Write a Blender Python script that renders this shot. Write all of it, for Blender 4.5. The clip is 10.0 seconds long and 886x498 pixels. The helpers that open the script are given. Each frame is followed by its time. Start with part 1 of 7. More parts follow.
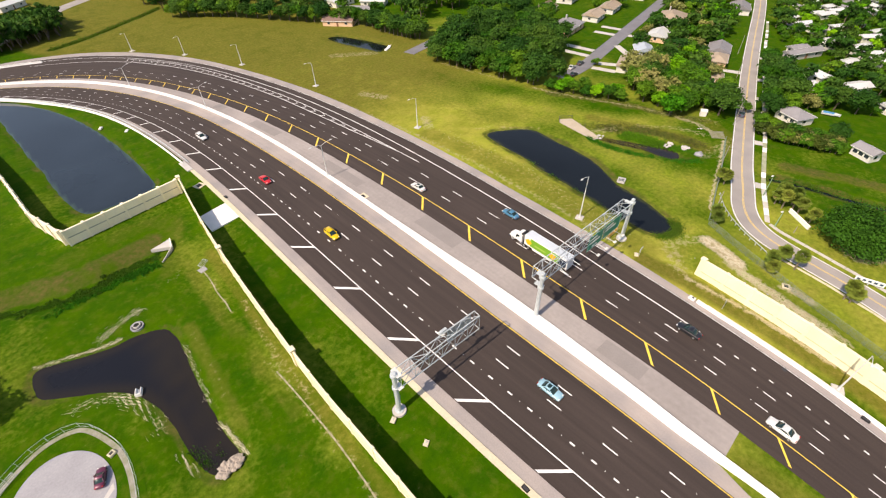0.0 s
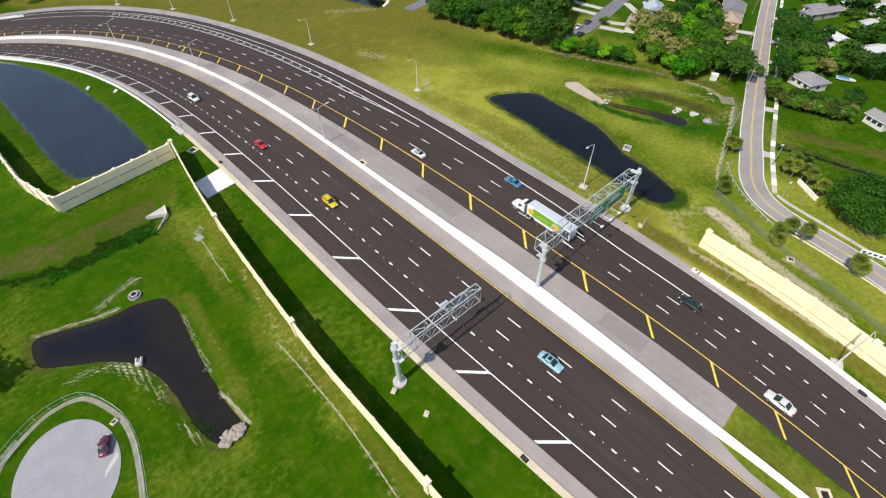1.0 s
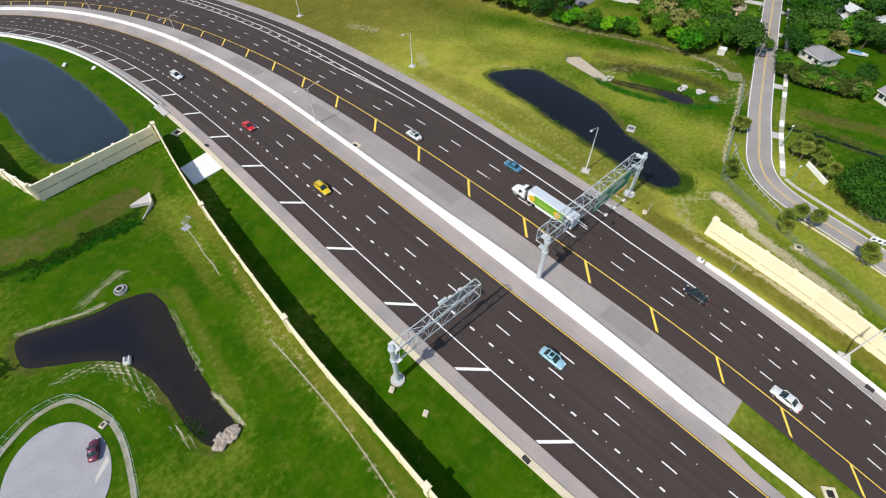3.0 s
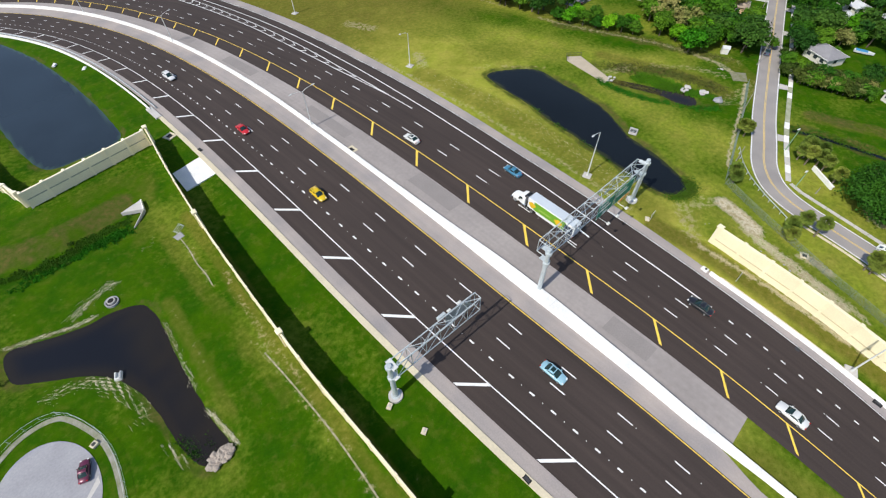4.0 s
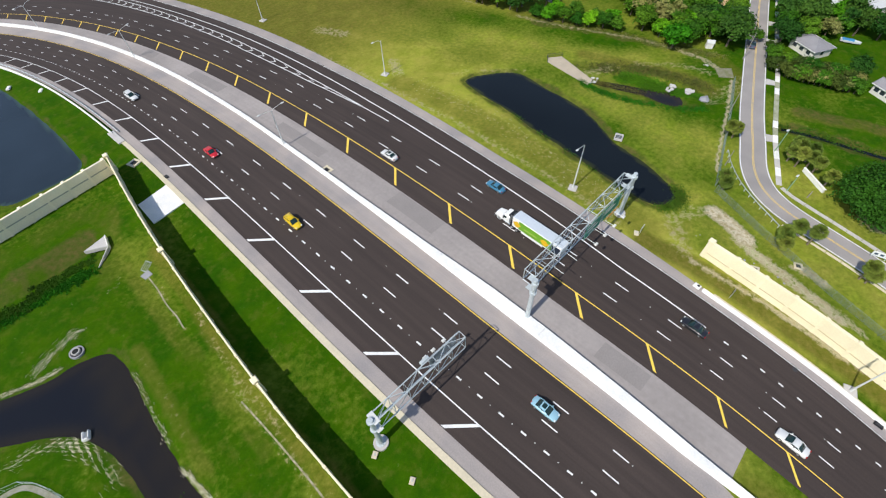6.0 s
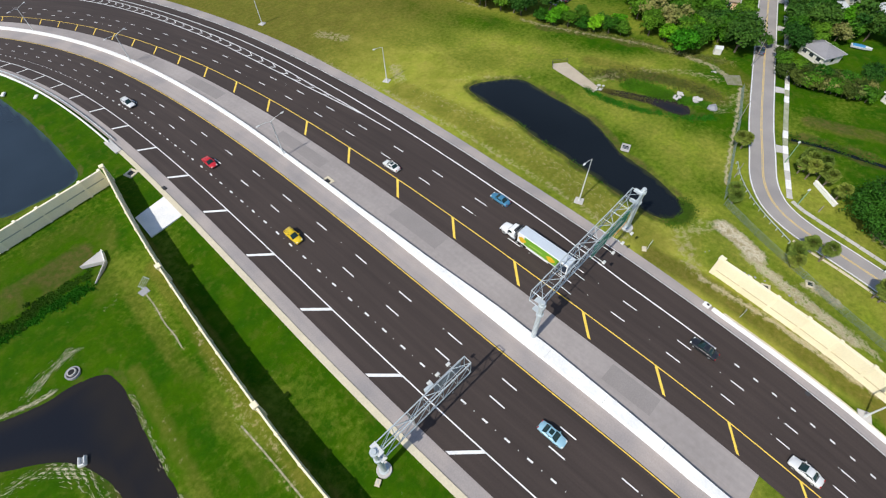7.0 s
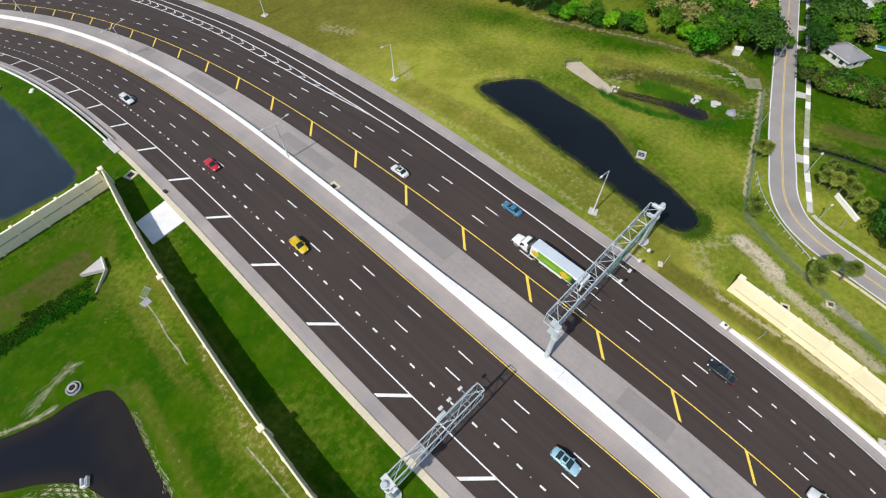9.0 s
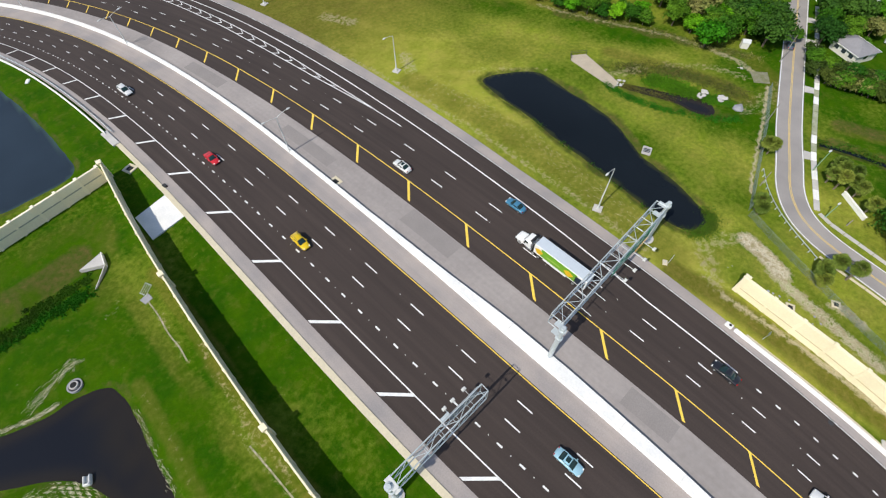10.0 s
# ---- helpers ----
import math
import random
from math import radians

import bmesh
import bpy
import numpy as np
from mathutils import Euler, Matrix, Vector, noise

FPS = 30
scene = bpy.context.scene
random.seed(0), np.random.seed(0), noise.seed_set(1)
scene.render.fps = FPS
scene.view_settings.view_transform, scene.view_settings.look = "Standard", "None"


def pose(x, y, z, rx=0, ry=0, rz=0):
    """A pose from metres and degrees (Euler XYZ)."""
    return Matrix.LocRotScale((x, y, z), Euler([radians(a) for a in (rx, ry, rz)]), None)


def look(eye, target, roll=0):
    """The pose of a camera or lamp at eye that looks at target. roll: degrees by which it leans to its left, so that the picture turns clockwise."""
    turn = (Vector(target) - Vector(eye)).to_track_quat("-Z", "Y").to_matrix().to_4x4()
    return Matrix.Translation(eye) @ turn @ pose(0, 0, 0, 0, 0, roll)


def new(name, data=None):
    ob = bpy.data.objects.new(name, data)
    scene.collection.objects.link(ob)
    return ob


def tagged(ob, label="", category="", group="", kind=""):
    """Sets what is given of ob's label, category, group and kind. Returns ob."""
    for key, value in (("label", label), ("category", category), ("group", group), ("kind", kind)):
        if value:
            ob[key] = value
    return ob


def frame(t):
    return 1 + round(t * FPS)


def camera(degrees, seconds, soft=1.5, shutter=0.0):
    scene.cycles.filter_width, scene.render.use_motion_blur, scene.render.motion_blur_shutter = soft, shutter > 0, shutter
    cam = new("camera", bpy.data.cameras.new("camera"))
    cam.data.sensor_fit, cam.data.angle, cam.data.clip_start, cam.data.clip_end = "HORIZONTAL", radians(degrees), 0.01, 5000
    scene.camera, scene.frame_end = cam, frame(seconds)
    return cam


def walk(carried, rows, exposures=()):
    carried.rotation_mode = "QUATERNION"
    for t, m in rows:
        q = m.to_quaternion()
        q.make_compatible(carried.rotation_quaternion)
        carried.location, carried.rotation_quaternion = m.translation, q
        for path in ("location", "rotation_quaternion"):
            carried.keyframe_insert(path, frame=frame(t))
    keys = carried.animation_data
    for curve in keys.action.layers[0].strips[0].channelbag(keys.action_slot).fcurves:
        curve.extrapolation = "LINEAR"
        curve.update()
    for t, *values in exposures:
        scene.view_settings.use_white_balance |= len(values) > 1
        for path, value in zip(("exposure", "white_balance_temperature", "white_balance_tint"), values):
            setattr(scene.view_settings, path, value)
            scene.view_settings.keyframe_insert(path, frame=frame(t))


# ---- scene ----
PATH = [
    (0, (-43.524, -33.687, 73.854), (-0.243, 17.036, 13.406), -1.62),
    (0.5, (-42.964, -32.592, 73.854), (-1.623, 15.839, 10.251), -1.33),
    (1, (-42.407, -31.670, 73.701), (-2.307, 15.144, 8.123), -1.14),
    (1.5, (-41.887, -30.897, 73.502), (-2.630, 14.789, 6.631), -1.06),
    (2, (-41.183, -30.006, 73.349), (-2.457, 14.653, 5.482), -1.03),
    (2.5, (-40.343, -28.849, 73.398), (-1.978, 14.993, 4.798), -0.99),
    (4, (-36.676, -24.694, 74.095), (0.731, 17.603, 4.012), -0.95),
    (4.5, (-34.950, -23.332, 74.387), (2.447, 18.386, 3.952), -1.15),
    (5, (-32.847, -22.190, 74.760), (4.782, 18.553, 3.880), -1.79),
    (5.5, (-30.974, -21.155, 75.128), (6.609, 18.940, 3.854), -2.29),
    (7, (-26.596, -15.925, 76.511), (10.159, 23.385, 4.374), -2.29),
    (7.5, (-25.653, -14.123, 76.914), (10.867, 25.027, 4.570), -2.14),
    (8, (-24.861, -12.313, 77.376), (11.635, 26.609, 4.897), -1.87),
    (8.5, (-24.199, -11.021, 77.641), (11.826, 27.422, 4.674), -1.73),
    (9, (-23.771, -10.063, 77.640), (11.281, 27.472, 3.732), -1.58),
    (9.5, (-23.271, -9.156, 77.685), (11.073, 27.687, 3.099), -1.46),
    (10, (-22.964, -8.238, 77.868), (10.888, 27.959, 2.743), -1.27),
]
cam = camera(88, 10.0, soft=1.2)
walk(cam, [(t, look(eye, target, roll)) for t, eye, target, roll in PATH], [(0, 0.25, 7800, 17), (0.5, 0.10, 7150, 14), (1.0, -0.01, 6780, 11), (1.6, -0.06, 6700, 10), (5.0, -0.10, 6430, 9), (7.0, -0.14, 6430, 9), (10, -0.15, 6580, 8.5)])

# ---- daylight ----
SUN_ELEVATION, SUN_FROM = radians(49), radians(181.5)   # the sun stands to the west of the motorway (-x)
world = bpy.data.worlds.new("sky")
scene.world = world
world.use_nodes = True
sky = world.node_tree.nodes.new("ShaderNodeTexSky")
sky.sky_type, sky.sun_disc = "NISHITA", False
sky.sun_elevation, sky.sun_rotation = SUN_ELEVATION, radians(90) - SUN_FROM
world.node_tree.nodes["Background"].inputs["Strength"].default_value = 0.155
world.node_tree.links.new(sky.outputs["Color"], world.node_tree.nodes["Background"].inputs["Color"])
sun_data = bpy.data.lights.new("sun", "SUN")
sun_data.energy, sun_data.angle, sun_data.color = 4.6, radians(0.6), (1.0, 0.945, 0.85)
sun = new("sun", sun_data)
sun_way = Vector((math.cos(SUN_FROM) * math.cos(SUN_ELEVATION), math.sin(SUN_FROM) * math.cos(SUN_ELEVATION), math.sin(SUN_ELEVATION)))
sun.matrix_world = look(sun_way * 300, (0, 0, 0))

# ---- materials ----
def material(name, color, rough=0.7, metal=0.0, spread=0.25, scale=0.6, fine=6.0, bump=0.15, second=None, noise_mix=0.5, island=0.0, obj=0.0, spec=0.5):
    """A surface with coarse and fine variation of its colour, and fine relief. second: the colour of the coarse patches."""
    m = bpy.data.materials.new(name)
    m.use_nodes = True
    nt = m.node_tree
    b = nt.nodes["Principled BSDF"]
    b.inputs["Roughness"].default_value, b.inputs["Metallic"].default_value = rough, metal
    b.inputs["Specular IOR Level"].default_value = spec
    geo = nt.nodes.new("ShaderNodeNewGeometry")
    big, small = nt.nodes.new("ShaderNodeTexNoise"), nt.nodes.new("ShaderNodeTexNoise")
    big.inputs["Scale"].default_value, big.inputs["Detail"].default_value = scale, 4
    small.inputs["Scale"].default_value, small.inputs["Detail"].default_value = fine, 5
    for n in (big, small):
        nt.links.new(geo.outputs["Position"], n.inputs["Vector"])
    second = second or tuple(c * (1 - spread) for c in color)
    mix = nt.nodes.new("ShaderNodeMix")
    mix.data_type = "RGBA"
    mix.inputs["A"].default_value, mix.inputs["B"].default_value = (*color, 1), (*second, 1)
    ramp = nt.nodes.new("ShaderNodeMapRange")
    ramp.inputs["From Min"].default_value, ramp.inputs["From Max"].default_value = noise_mix - 0.18, noise_mix + 0.18
    nt.links.new(big.outputs["Fac"], ramp.inputs["Value"])
    nt.links.new(ramp.outputs["Result"], mix.inputs["Factor"])
    value = nt.nodes.new("ShaderNodeMapRange")
    value.inputs["To Min"].default_value, value.inputs["To Max"].default_value = 1 - spread, 1 + spread
    value.inputs["From Min"].default_value, value.inputs["From Max"].default_value = 0.25, 0.75
    nt.links.new(small.outputs["Fac"], value.inputs["Value"])
    shade = nt.nodes.new("ShaderNodeHueSaturation")
    nt.links.new(mix.outputs["Result"], shade.inputs["Color"])
    last = value.outputs["Result"]
    for amount, node, socket in ((island, geo, "Random Per Island"), (obj, None, "Random")):
        if amount:
            node = node or nt.nodes.new("ShaderNodeObjectInfo")
            r = nt.nodes.new("ShaderNodeMapRange")
            r.inputs["To Min"].default_value, r.inputs["To Max"].default_value = 1 - amount, 1 + amount
            nt.links.new(node.outputs[socket], r.inputs["Value"])
            mul = nt.nodes.new("ShaderNodeMath")
            mul.operation = "MULTIPLY"
            nt.links.new(last, mul.inputs[0]), nt.links.new(r.outputs["Result"], mul.inputs[1])
            last = mul.outputs["Value"]
    nt.links.new(last, shade.inputs["Value"])
    nt.links.new(shade.outputs["Color"], b.inputs["Base Color"])
    if bump:
        bp = nt.nodes.new("ShaderNodeBump")
        bp.inputs["Strength"].default_value, bp.inputs["Distance"].default_value = bump, 0.05
        nt.links.new(small.outputs["Fac"], bp.inputs["Height"])
        nt.links.new(bp.outputs["Normal"], b.inputs["Normal"])
    return m


def paint(name, color, rough=0.35, metal=0.0, coat=0.0):
    m = material(name, color, rough, metal, spread=0.06, scale=0.8, fine=20, bump=0.0)
    m.node_tree.nodes["Principled BSDF"].inputs["Coat Weight"].default_value = coat
    return m


ASPHALT = material("asphalt", (0.0490, 0.0358, 0.0314), 0.85, spread=0.12, scale=0.05, fine=4, bump=0.2, second=(0.0405, 0.0296, 0.0262), spec=0.4)
def streaked(m, low, high):
    """Adds faint lengthwise wear that follows the lanes, by the road's own attributes."""
    nt = m.node_tree
    hue = [n for n in nt.nodes if n.type == "HUE_SAT"][0]
    across, length = nt.nodes.new("ShaderNodeAttribute"), nt.nodes.new("ShaderNodeAttribute")
    across.attribute_name, length.attribute_name = "across", "length"
    both = nt.nodes.new("ShaderNodeCombineXYZ")
    nt.links.new(across.outputs["Fac"], both.inputs["X"])
    squeeze = nt.nodes.new("ShaderNodeMath")
    squeeze.operation = "MULTIPLY"
    squeeze.inputs[1].default_value = 0.025
    nt.links.new(length.outputs["Fac"], squeeze.inputs[0])
    nt.links.new(squeeze.outputs["Value"], both.inputs["Y"])
    n, span, mul = (nt.nodes.new("ShaderNode" + k) for k in ("TexNoise", "MapRange", "Math"))
    n.inputs["Scale"].default_value, n.inputs["Detail"].default_value, n.inputs["Roughness"].default_value = 0.9, 4, 0.6
    nt.links.new(both.outputs["Vector"], n.inputs["Vector"])
    span.inputs["From Min"].default_value, span.inputs["From Max"].default_value = 0.3, 0.7
    span.inputs["To Min"].default_value, span.inputs["To Max"].default_value = low, high
    nt.links.new(n.outputs["Fac"], span.inputs["Value"])
    mul.operation = "MULTIPLY"
    nt.links.new(hue.inputs["Value"].links[0].from_socket, mul.inputs[0])
    nt.links.new(span.outputs["Result"], mul.inputs[1])
    nt.links.new(mul.outputs["Value"], hue.inputs["Value"])


streaked(ASPHALT, 0.80, 1.20)
OLD_ASPHALT = material("worn_asphalt", (0.325, 0.300, 0.285), 0.85, spread=0.09, scale=0.15, fine=5, bump=0.2, second=(0.255, 0.238, 0.232))
SHOULDER = material("shoulder_pavement", (0.365, 0.318, 0.295), 0.85, spread=0.10, scale=0.12, fine=4, bump=0.15, second=(0.26, 0.24, 0.24))
MEDIAN = material("median_pavement", (0.262, 0.236, 0.226), 0.85, spread=0.08, scale=0.06, fine=1.2, bump=0.12, second=(0.345, 0.310, 0.296))
streaked(SHOULDER, 0.94, 1.06)
streaked(MEDIAN, 0.94, 1.06)
CONCRETE = material("concrete", (0.52, 0.50, 0.48), 0.8, spread=0.08, scale=0.25, fine=3, bump=0.1, second=(0.44, 0.42, 0.40))
BRIGHT_CONCRETE = material("pale_concrete", (0.83, 0.81, 0.78), 0.75, spread=0.07, scale=0.3, fine=3, bump=0.08, second=(0.70, 0.70, 0.69))
CREAM_CURB = material("cream_concrete", (0.62, 0.55, 0.40), 0.8, spread=0.08, scale=0.3, fine=3, bump=0.1, second=(0.55, 0.49, 0.36))
WALL_CREAM = material("cream_wall_paint", (0.84, 0.75, 0.53), 0.8, spread=0.05, scale=0.35, fine=4, bump=0.1, second=(0.79, 0.70, 0.49), obj=0.04)
WALL_PALE = material("pale_wall_paint", (0.90, 0.81, 0.62), 0.8, spread=0.06, scale=0.35, fine=4, bump=0.1, second=(0.84, 0.75, 0.57), obj=0.05)
WALL_GREY = material("grey_wall_band", (0.40, 0.385, 0.32), 0.85, spread=0.08, scale=0.4, fine=4, bump=0.1)
WALL_BAND = material("wall_band_paint", (0.60, 0.50, 0.32), 0.8, spread=0.06, scale=0.4, fine=4, bump=0.1)
WHITE_LINE = material("white_road_paint", (0.80, 0.80, 0.80), 0.6, spread=0.08, scale=0.8, fine=8, bump=0.0, second=(0.68, 0.68, 0.68))
YELLOW_LINE = material("yellow_road_paint", (0.88, 0.64, 0.10), 0.6, spread=0.08, scale=0.8, fine=8, bump=0.0, second=(0.78, 0.52, 0.07))
WORN_YELLOW = material("worn_yellow_paint", (0.66, 0.47, 0.16), 0.7, spread=0.12, scale=0.8, fine=8, bump=0.0, second=(0.52, 0.40, 0.20))
GALVANISED = material("galvanised_steel", (0.56, 0.61, 0.63), 0.45, 0.25, spread=0.10, scale=0.9, fine=8, bump=0.02, second=(0.48, 0.53, 0.55))
GREEN_SIGN = material("green_sign_sheeting", (0.0, 0.22, 0.14), 0.6, spread=0.08, scale=0.8, fine=5, bump=0.0)
YELLOW_SIGN = paint("yellow_sign_sheeting", (0.75, 0.36, 0.02), 0.45)
SIGN_WHITE = paint("white_sign_sheeting", (0.75, 0.78, 0.76), 0.45)
SIGN_BACK = paint("sign_back_aluminium", (0.42, 0.45, 0.47), 0.45, 0.4)
LAMP_GREY = paint("lamp_grey", (0.62, 0.63, 0.62), 0.45)
# near-black paint for solid plugs, in place of the shade inside openings
DARK = paint("opening_shade_black", (0.012, 0.012, 0.013), 0.9)
IRON = paint("cast_iron", (0.05, 0.05, 0.055), 0.7, 0.3)
ROCK = material("rock", (0.30, 0.25, 0.21), 0.9, spread=0.3, scale=1.2, fine=5, bump=0.5, second=(0.24, 0.21, 0.18), island=0.25)
BARK = material("bark", (0.13, 0.10, 0.075), 0.95, spread=0.3, scale=2, fine=12, bump=0.5)
PALM_BARK = material("palm_bark", (0.20, 0.16, 0.12), 0.95, spread=0.3, scale=2, fine=12, bump=0.5)


def foliage(name, color, second, spread=0.3, vary=0.32):
    """Leaves, each plant with a tone of its own: by its object, or by the attribute "tone" where plants run together."""
    m = material(name, color, 0.6, spread=spread, scale=0.22, fine=1.6, bump=0.0, second=second, island=0.22, spec=0.08)
    nt = m.node_tree
    hue = [n for n in nt.nodes if n.type == "HUE_SAT"][0]
    own, info, add, frac, mul, v, h = (nt.nodes.new("ShaderNode" + k) for k in ("Attribute", "ObjectInfo", "Math", "Math", "Math", "MapRange", "MapRange"))
    own.attribute_name = "tone"
    add.operation, frac.operation, mul.operation = "ADD", "FRACT", "MULTIPLY"
    nt.links.new(own.outputs["Fac"], add.inputs[0]), nt.links.new(info.outputs["Random"], add.inputs[1])
    nt.links.new(add.outputs["Value"], frac.inputs[0])
    v.inputs["To Min"].default_value, v.inputs["To Max"].default_value = 1 - vary, 1 + 1.3 * vary
    h.inputs["To Min"].default_value, h.inputs["To Max"].default_value = 0.525, 0.482
    for n in (v, h):
        nt.links.new(frac.outputs["Value"], n.inputs["Value"])
    nt.links.new(hue.inputs["Value"].links[0].from_socket, mul.inputs[0]), nt.links.new(v.outputs["Result"], mul.inputs[1])
    nt.links.new(mul.outputs["Value"], hue.inputs["Value"]), nt.links.new(h.outputs["Result"], hue.inputs["Hue"])
    b = m.node_tree.nodes["Principled BSDF"]
    m.node_tree.links.new(b.inputs["Base Color"].links[0].from_socket, m.node_tree.nodes.new("ShaderNodeBsdfTranslucent").inputs["Color"])
    t = [n for n in m.node_tree.nodes if n.type == "BSDF_TRANSLUCENT"][0]
    mix = m.node_tree.nodes.new("ShaderNodeMixShader")
    mix.inputs["Fac"].default_value = 0.25
    out = [n for n in m.node_tree.nodes if n.type == "OUTPUT_MATERIAL"][0]
    m.node_tree.links.new(b.outputs["BSDF"], mix.inputs[1])
    m.node_tree.links.new(t.outputs["BSDF"], mix.inputs[2])
    m.node_tree.links.new(mix.outputs["Shader"], out.inputs["Surface"])
    return m


LEAF_DARK = foliage("dark_foliage", (0.050, 0.126, 0.016), (0.026, 0.080, 0.012))
LEAF_MID = foliage("green_foliage", (0.078, 0.192, 0.012), (0.044, 0.126, 0.010))
LEAF_DOME = foliage("glossy_dark_foliage", (0.040, 0.135, 0.012), (0.026, 0.092, 0.010), vary=0.04)
LEAF_BRIGHT = foliage("bright_foliage", (0.135, 0.36, 0.010), (0.080, 0.24, 0.009))
LEAF_TAN = foliage("tan_foliage", (0.27, 0.265, 0.09), (0.17, 0.20, 0.05), vary=0.12)
LEAF_PALM = foliage("palm_fronds", (0.200, 0.255, 0.045), (0.080, 0.125, 0.020), vary=0.2)
LEAF_REED = foliage("reeds", (0.060, 0.200, 0.008), (0.042, 0.140, 0.008), spread=0.16, vary=0.12)
LEAF_BROWN = foliage("dry_weeds", (0.27, 0.235, 0.09), (0.17, 0.19, 0.05), vary=0.1)
LEAF_OLIVE = foliage("olive_weeds", (0.125, 0.135, 0.030), (0.090, 0.088, 0.024), spread=0.14, vary=0.12)
LEAF_HEDGE = foliage("hedge_foliage", (0.078, 0.112, 0.020), (0.042, 0.074, 0.012), vary=0.18)
LEAF_DITCH = foliage("ditch_weeds", (0.062, 0.150, 0.010), (0.056, 0.108, 0.012), spread=0.14, vary=0.12)


def water_material(name, color, rough, mud, deep=None):
    """Still water, clear over the deep and tinted by silt where the attribute "silt" says so."""
    m = bpy.data.materials.new(name)
    m.use_nodes = True
    nt = m.node_tree
    b = nt.nodes["Principled BSDF"]
    b.inputs["Roughness"].default_value, b.inputs["IOR"].default_value = rough, 1.33
    geo, n, c = (nt.nodes.new("ShaderNode" + k) for k in ("NewGeometry", "TexNoise", "TexNoise"))
    n.inputs["Scale"].default_value, n.inputs["Detail"].default_value = 1.3, 4
    c.inputs["Scale"].default_value, c.inputs["Detail"].default_value = 0.04, 3
    mix, bump = nt.nodes.new("ShaderNodeMix"), nt.nodes.new("ShaderNodeBump")
    mix.data_type = "RGBA"
    mix.inputs["A"].default_value, mix.inputs["B"].default_value = (*color, 1), (*(deep or [v * 0.72 for v in color]), 1)
    bump.inputs["Strength"].default_value, bump.inputs["Distance"].default_value = 0.06, 0.05
    nt.links.new(geo.outputs["Position"], n.inputs["Vector"]), nt.links.new(geo.outputs["Position"], c.inputs["Vector"])
    blend = nt.nodes.new("ShaderNodeMapRange")
    blend.inputs["From Min"].default_value, blend.inputs["From Max"].default_value = 0.35, 0.65
    nt.links.new(c.outputs["Fac"], blend.inputs["Value"]), nt.links.new(blend.outputs["Result"], mix.inputs["Factor"])
    silt, murk = nt.nodes.new("ShaderNodeAttribute"), nt.nodes.new("ShaderNodeMix")
    silt.attribute_name, murk.data_type = "silt", "RGBA"
    murk.inputs["B"].default_value = (*mud, 1)
    nt.links.new(silt.outputs["Fac"], murk.inputs["Factor"]), nt.links.new(mix.outputs["Result"], murk.inputs["A"]), nt.links.new(murk.outputs["Result"], b.inputs["Base Color"])
    nt.links.new(n.outputs["Fac"], bump.inputs["Height"]), nt.links.new(bump.outputs["Normal"], b.inputs["Normal"])
    return m


WATER_DARK = water_material("dark_pond_water", (0.008, 0.011, 0.014), 0.06, (0.030, 0.036, 0.012))
WATER_BLUE = water_material("pond_water", (0.023, 0.035, 0.050), 0.05, (0.040, 0.070, 0.060))
WATER_BROWN = water_material("brown_pond_water", (0.009, 0.009, 0.012), 0.05, (0.044, 0.031, 0.012), (0.009, 0.010, 0.014))


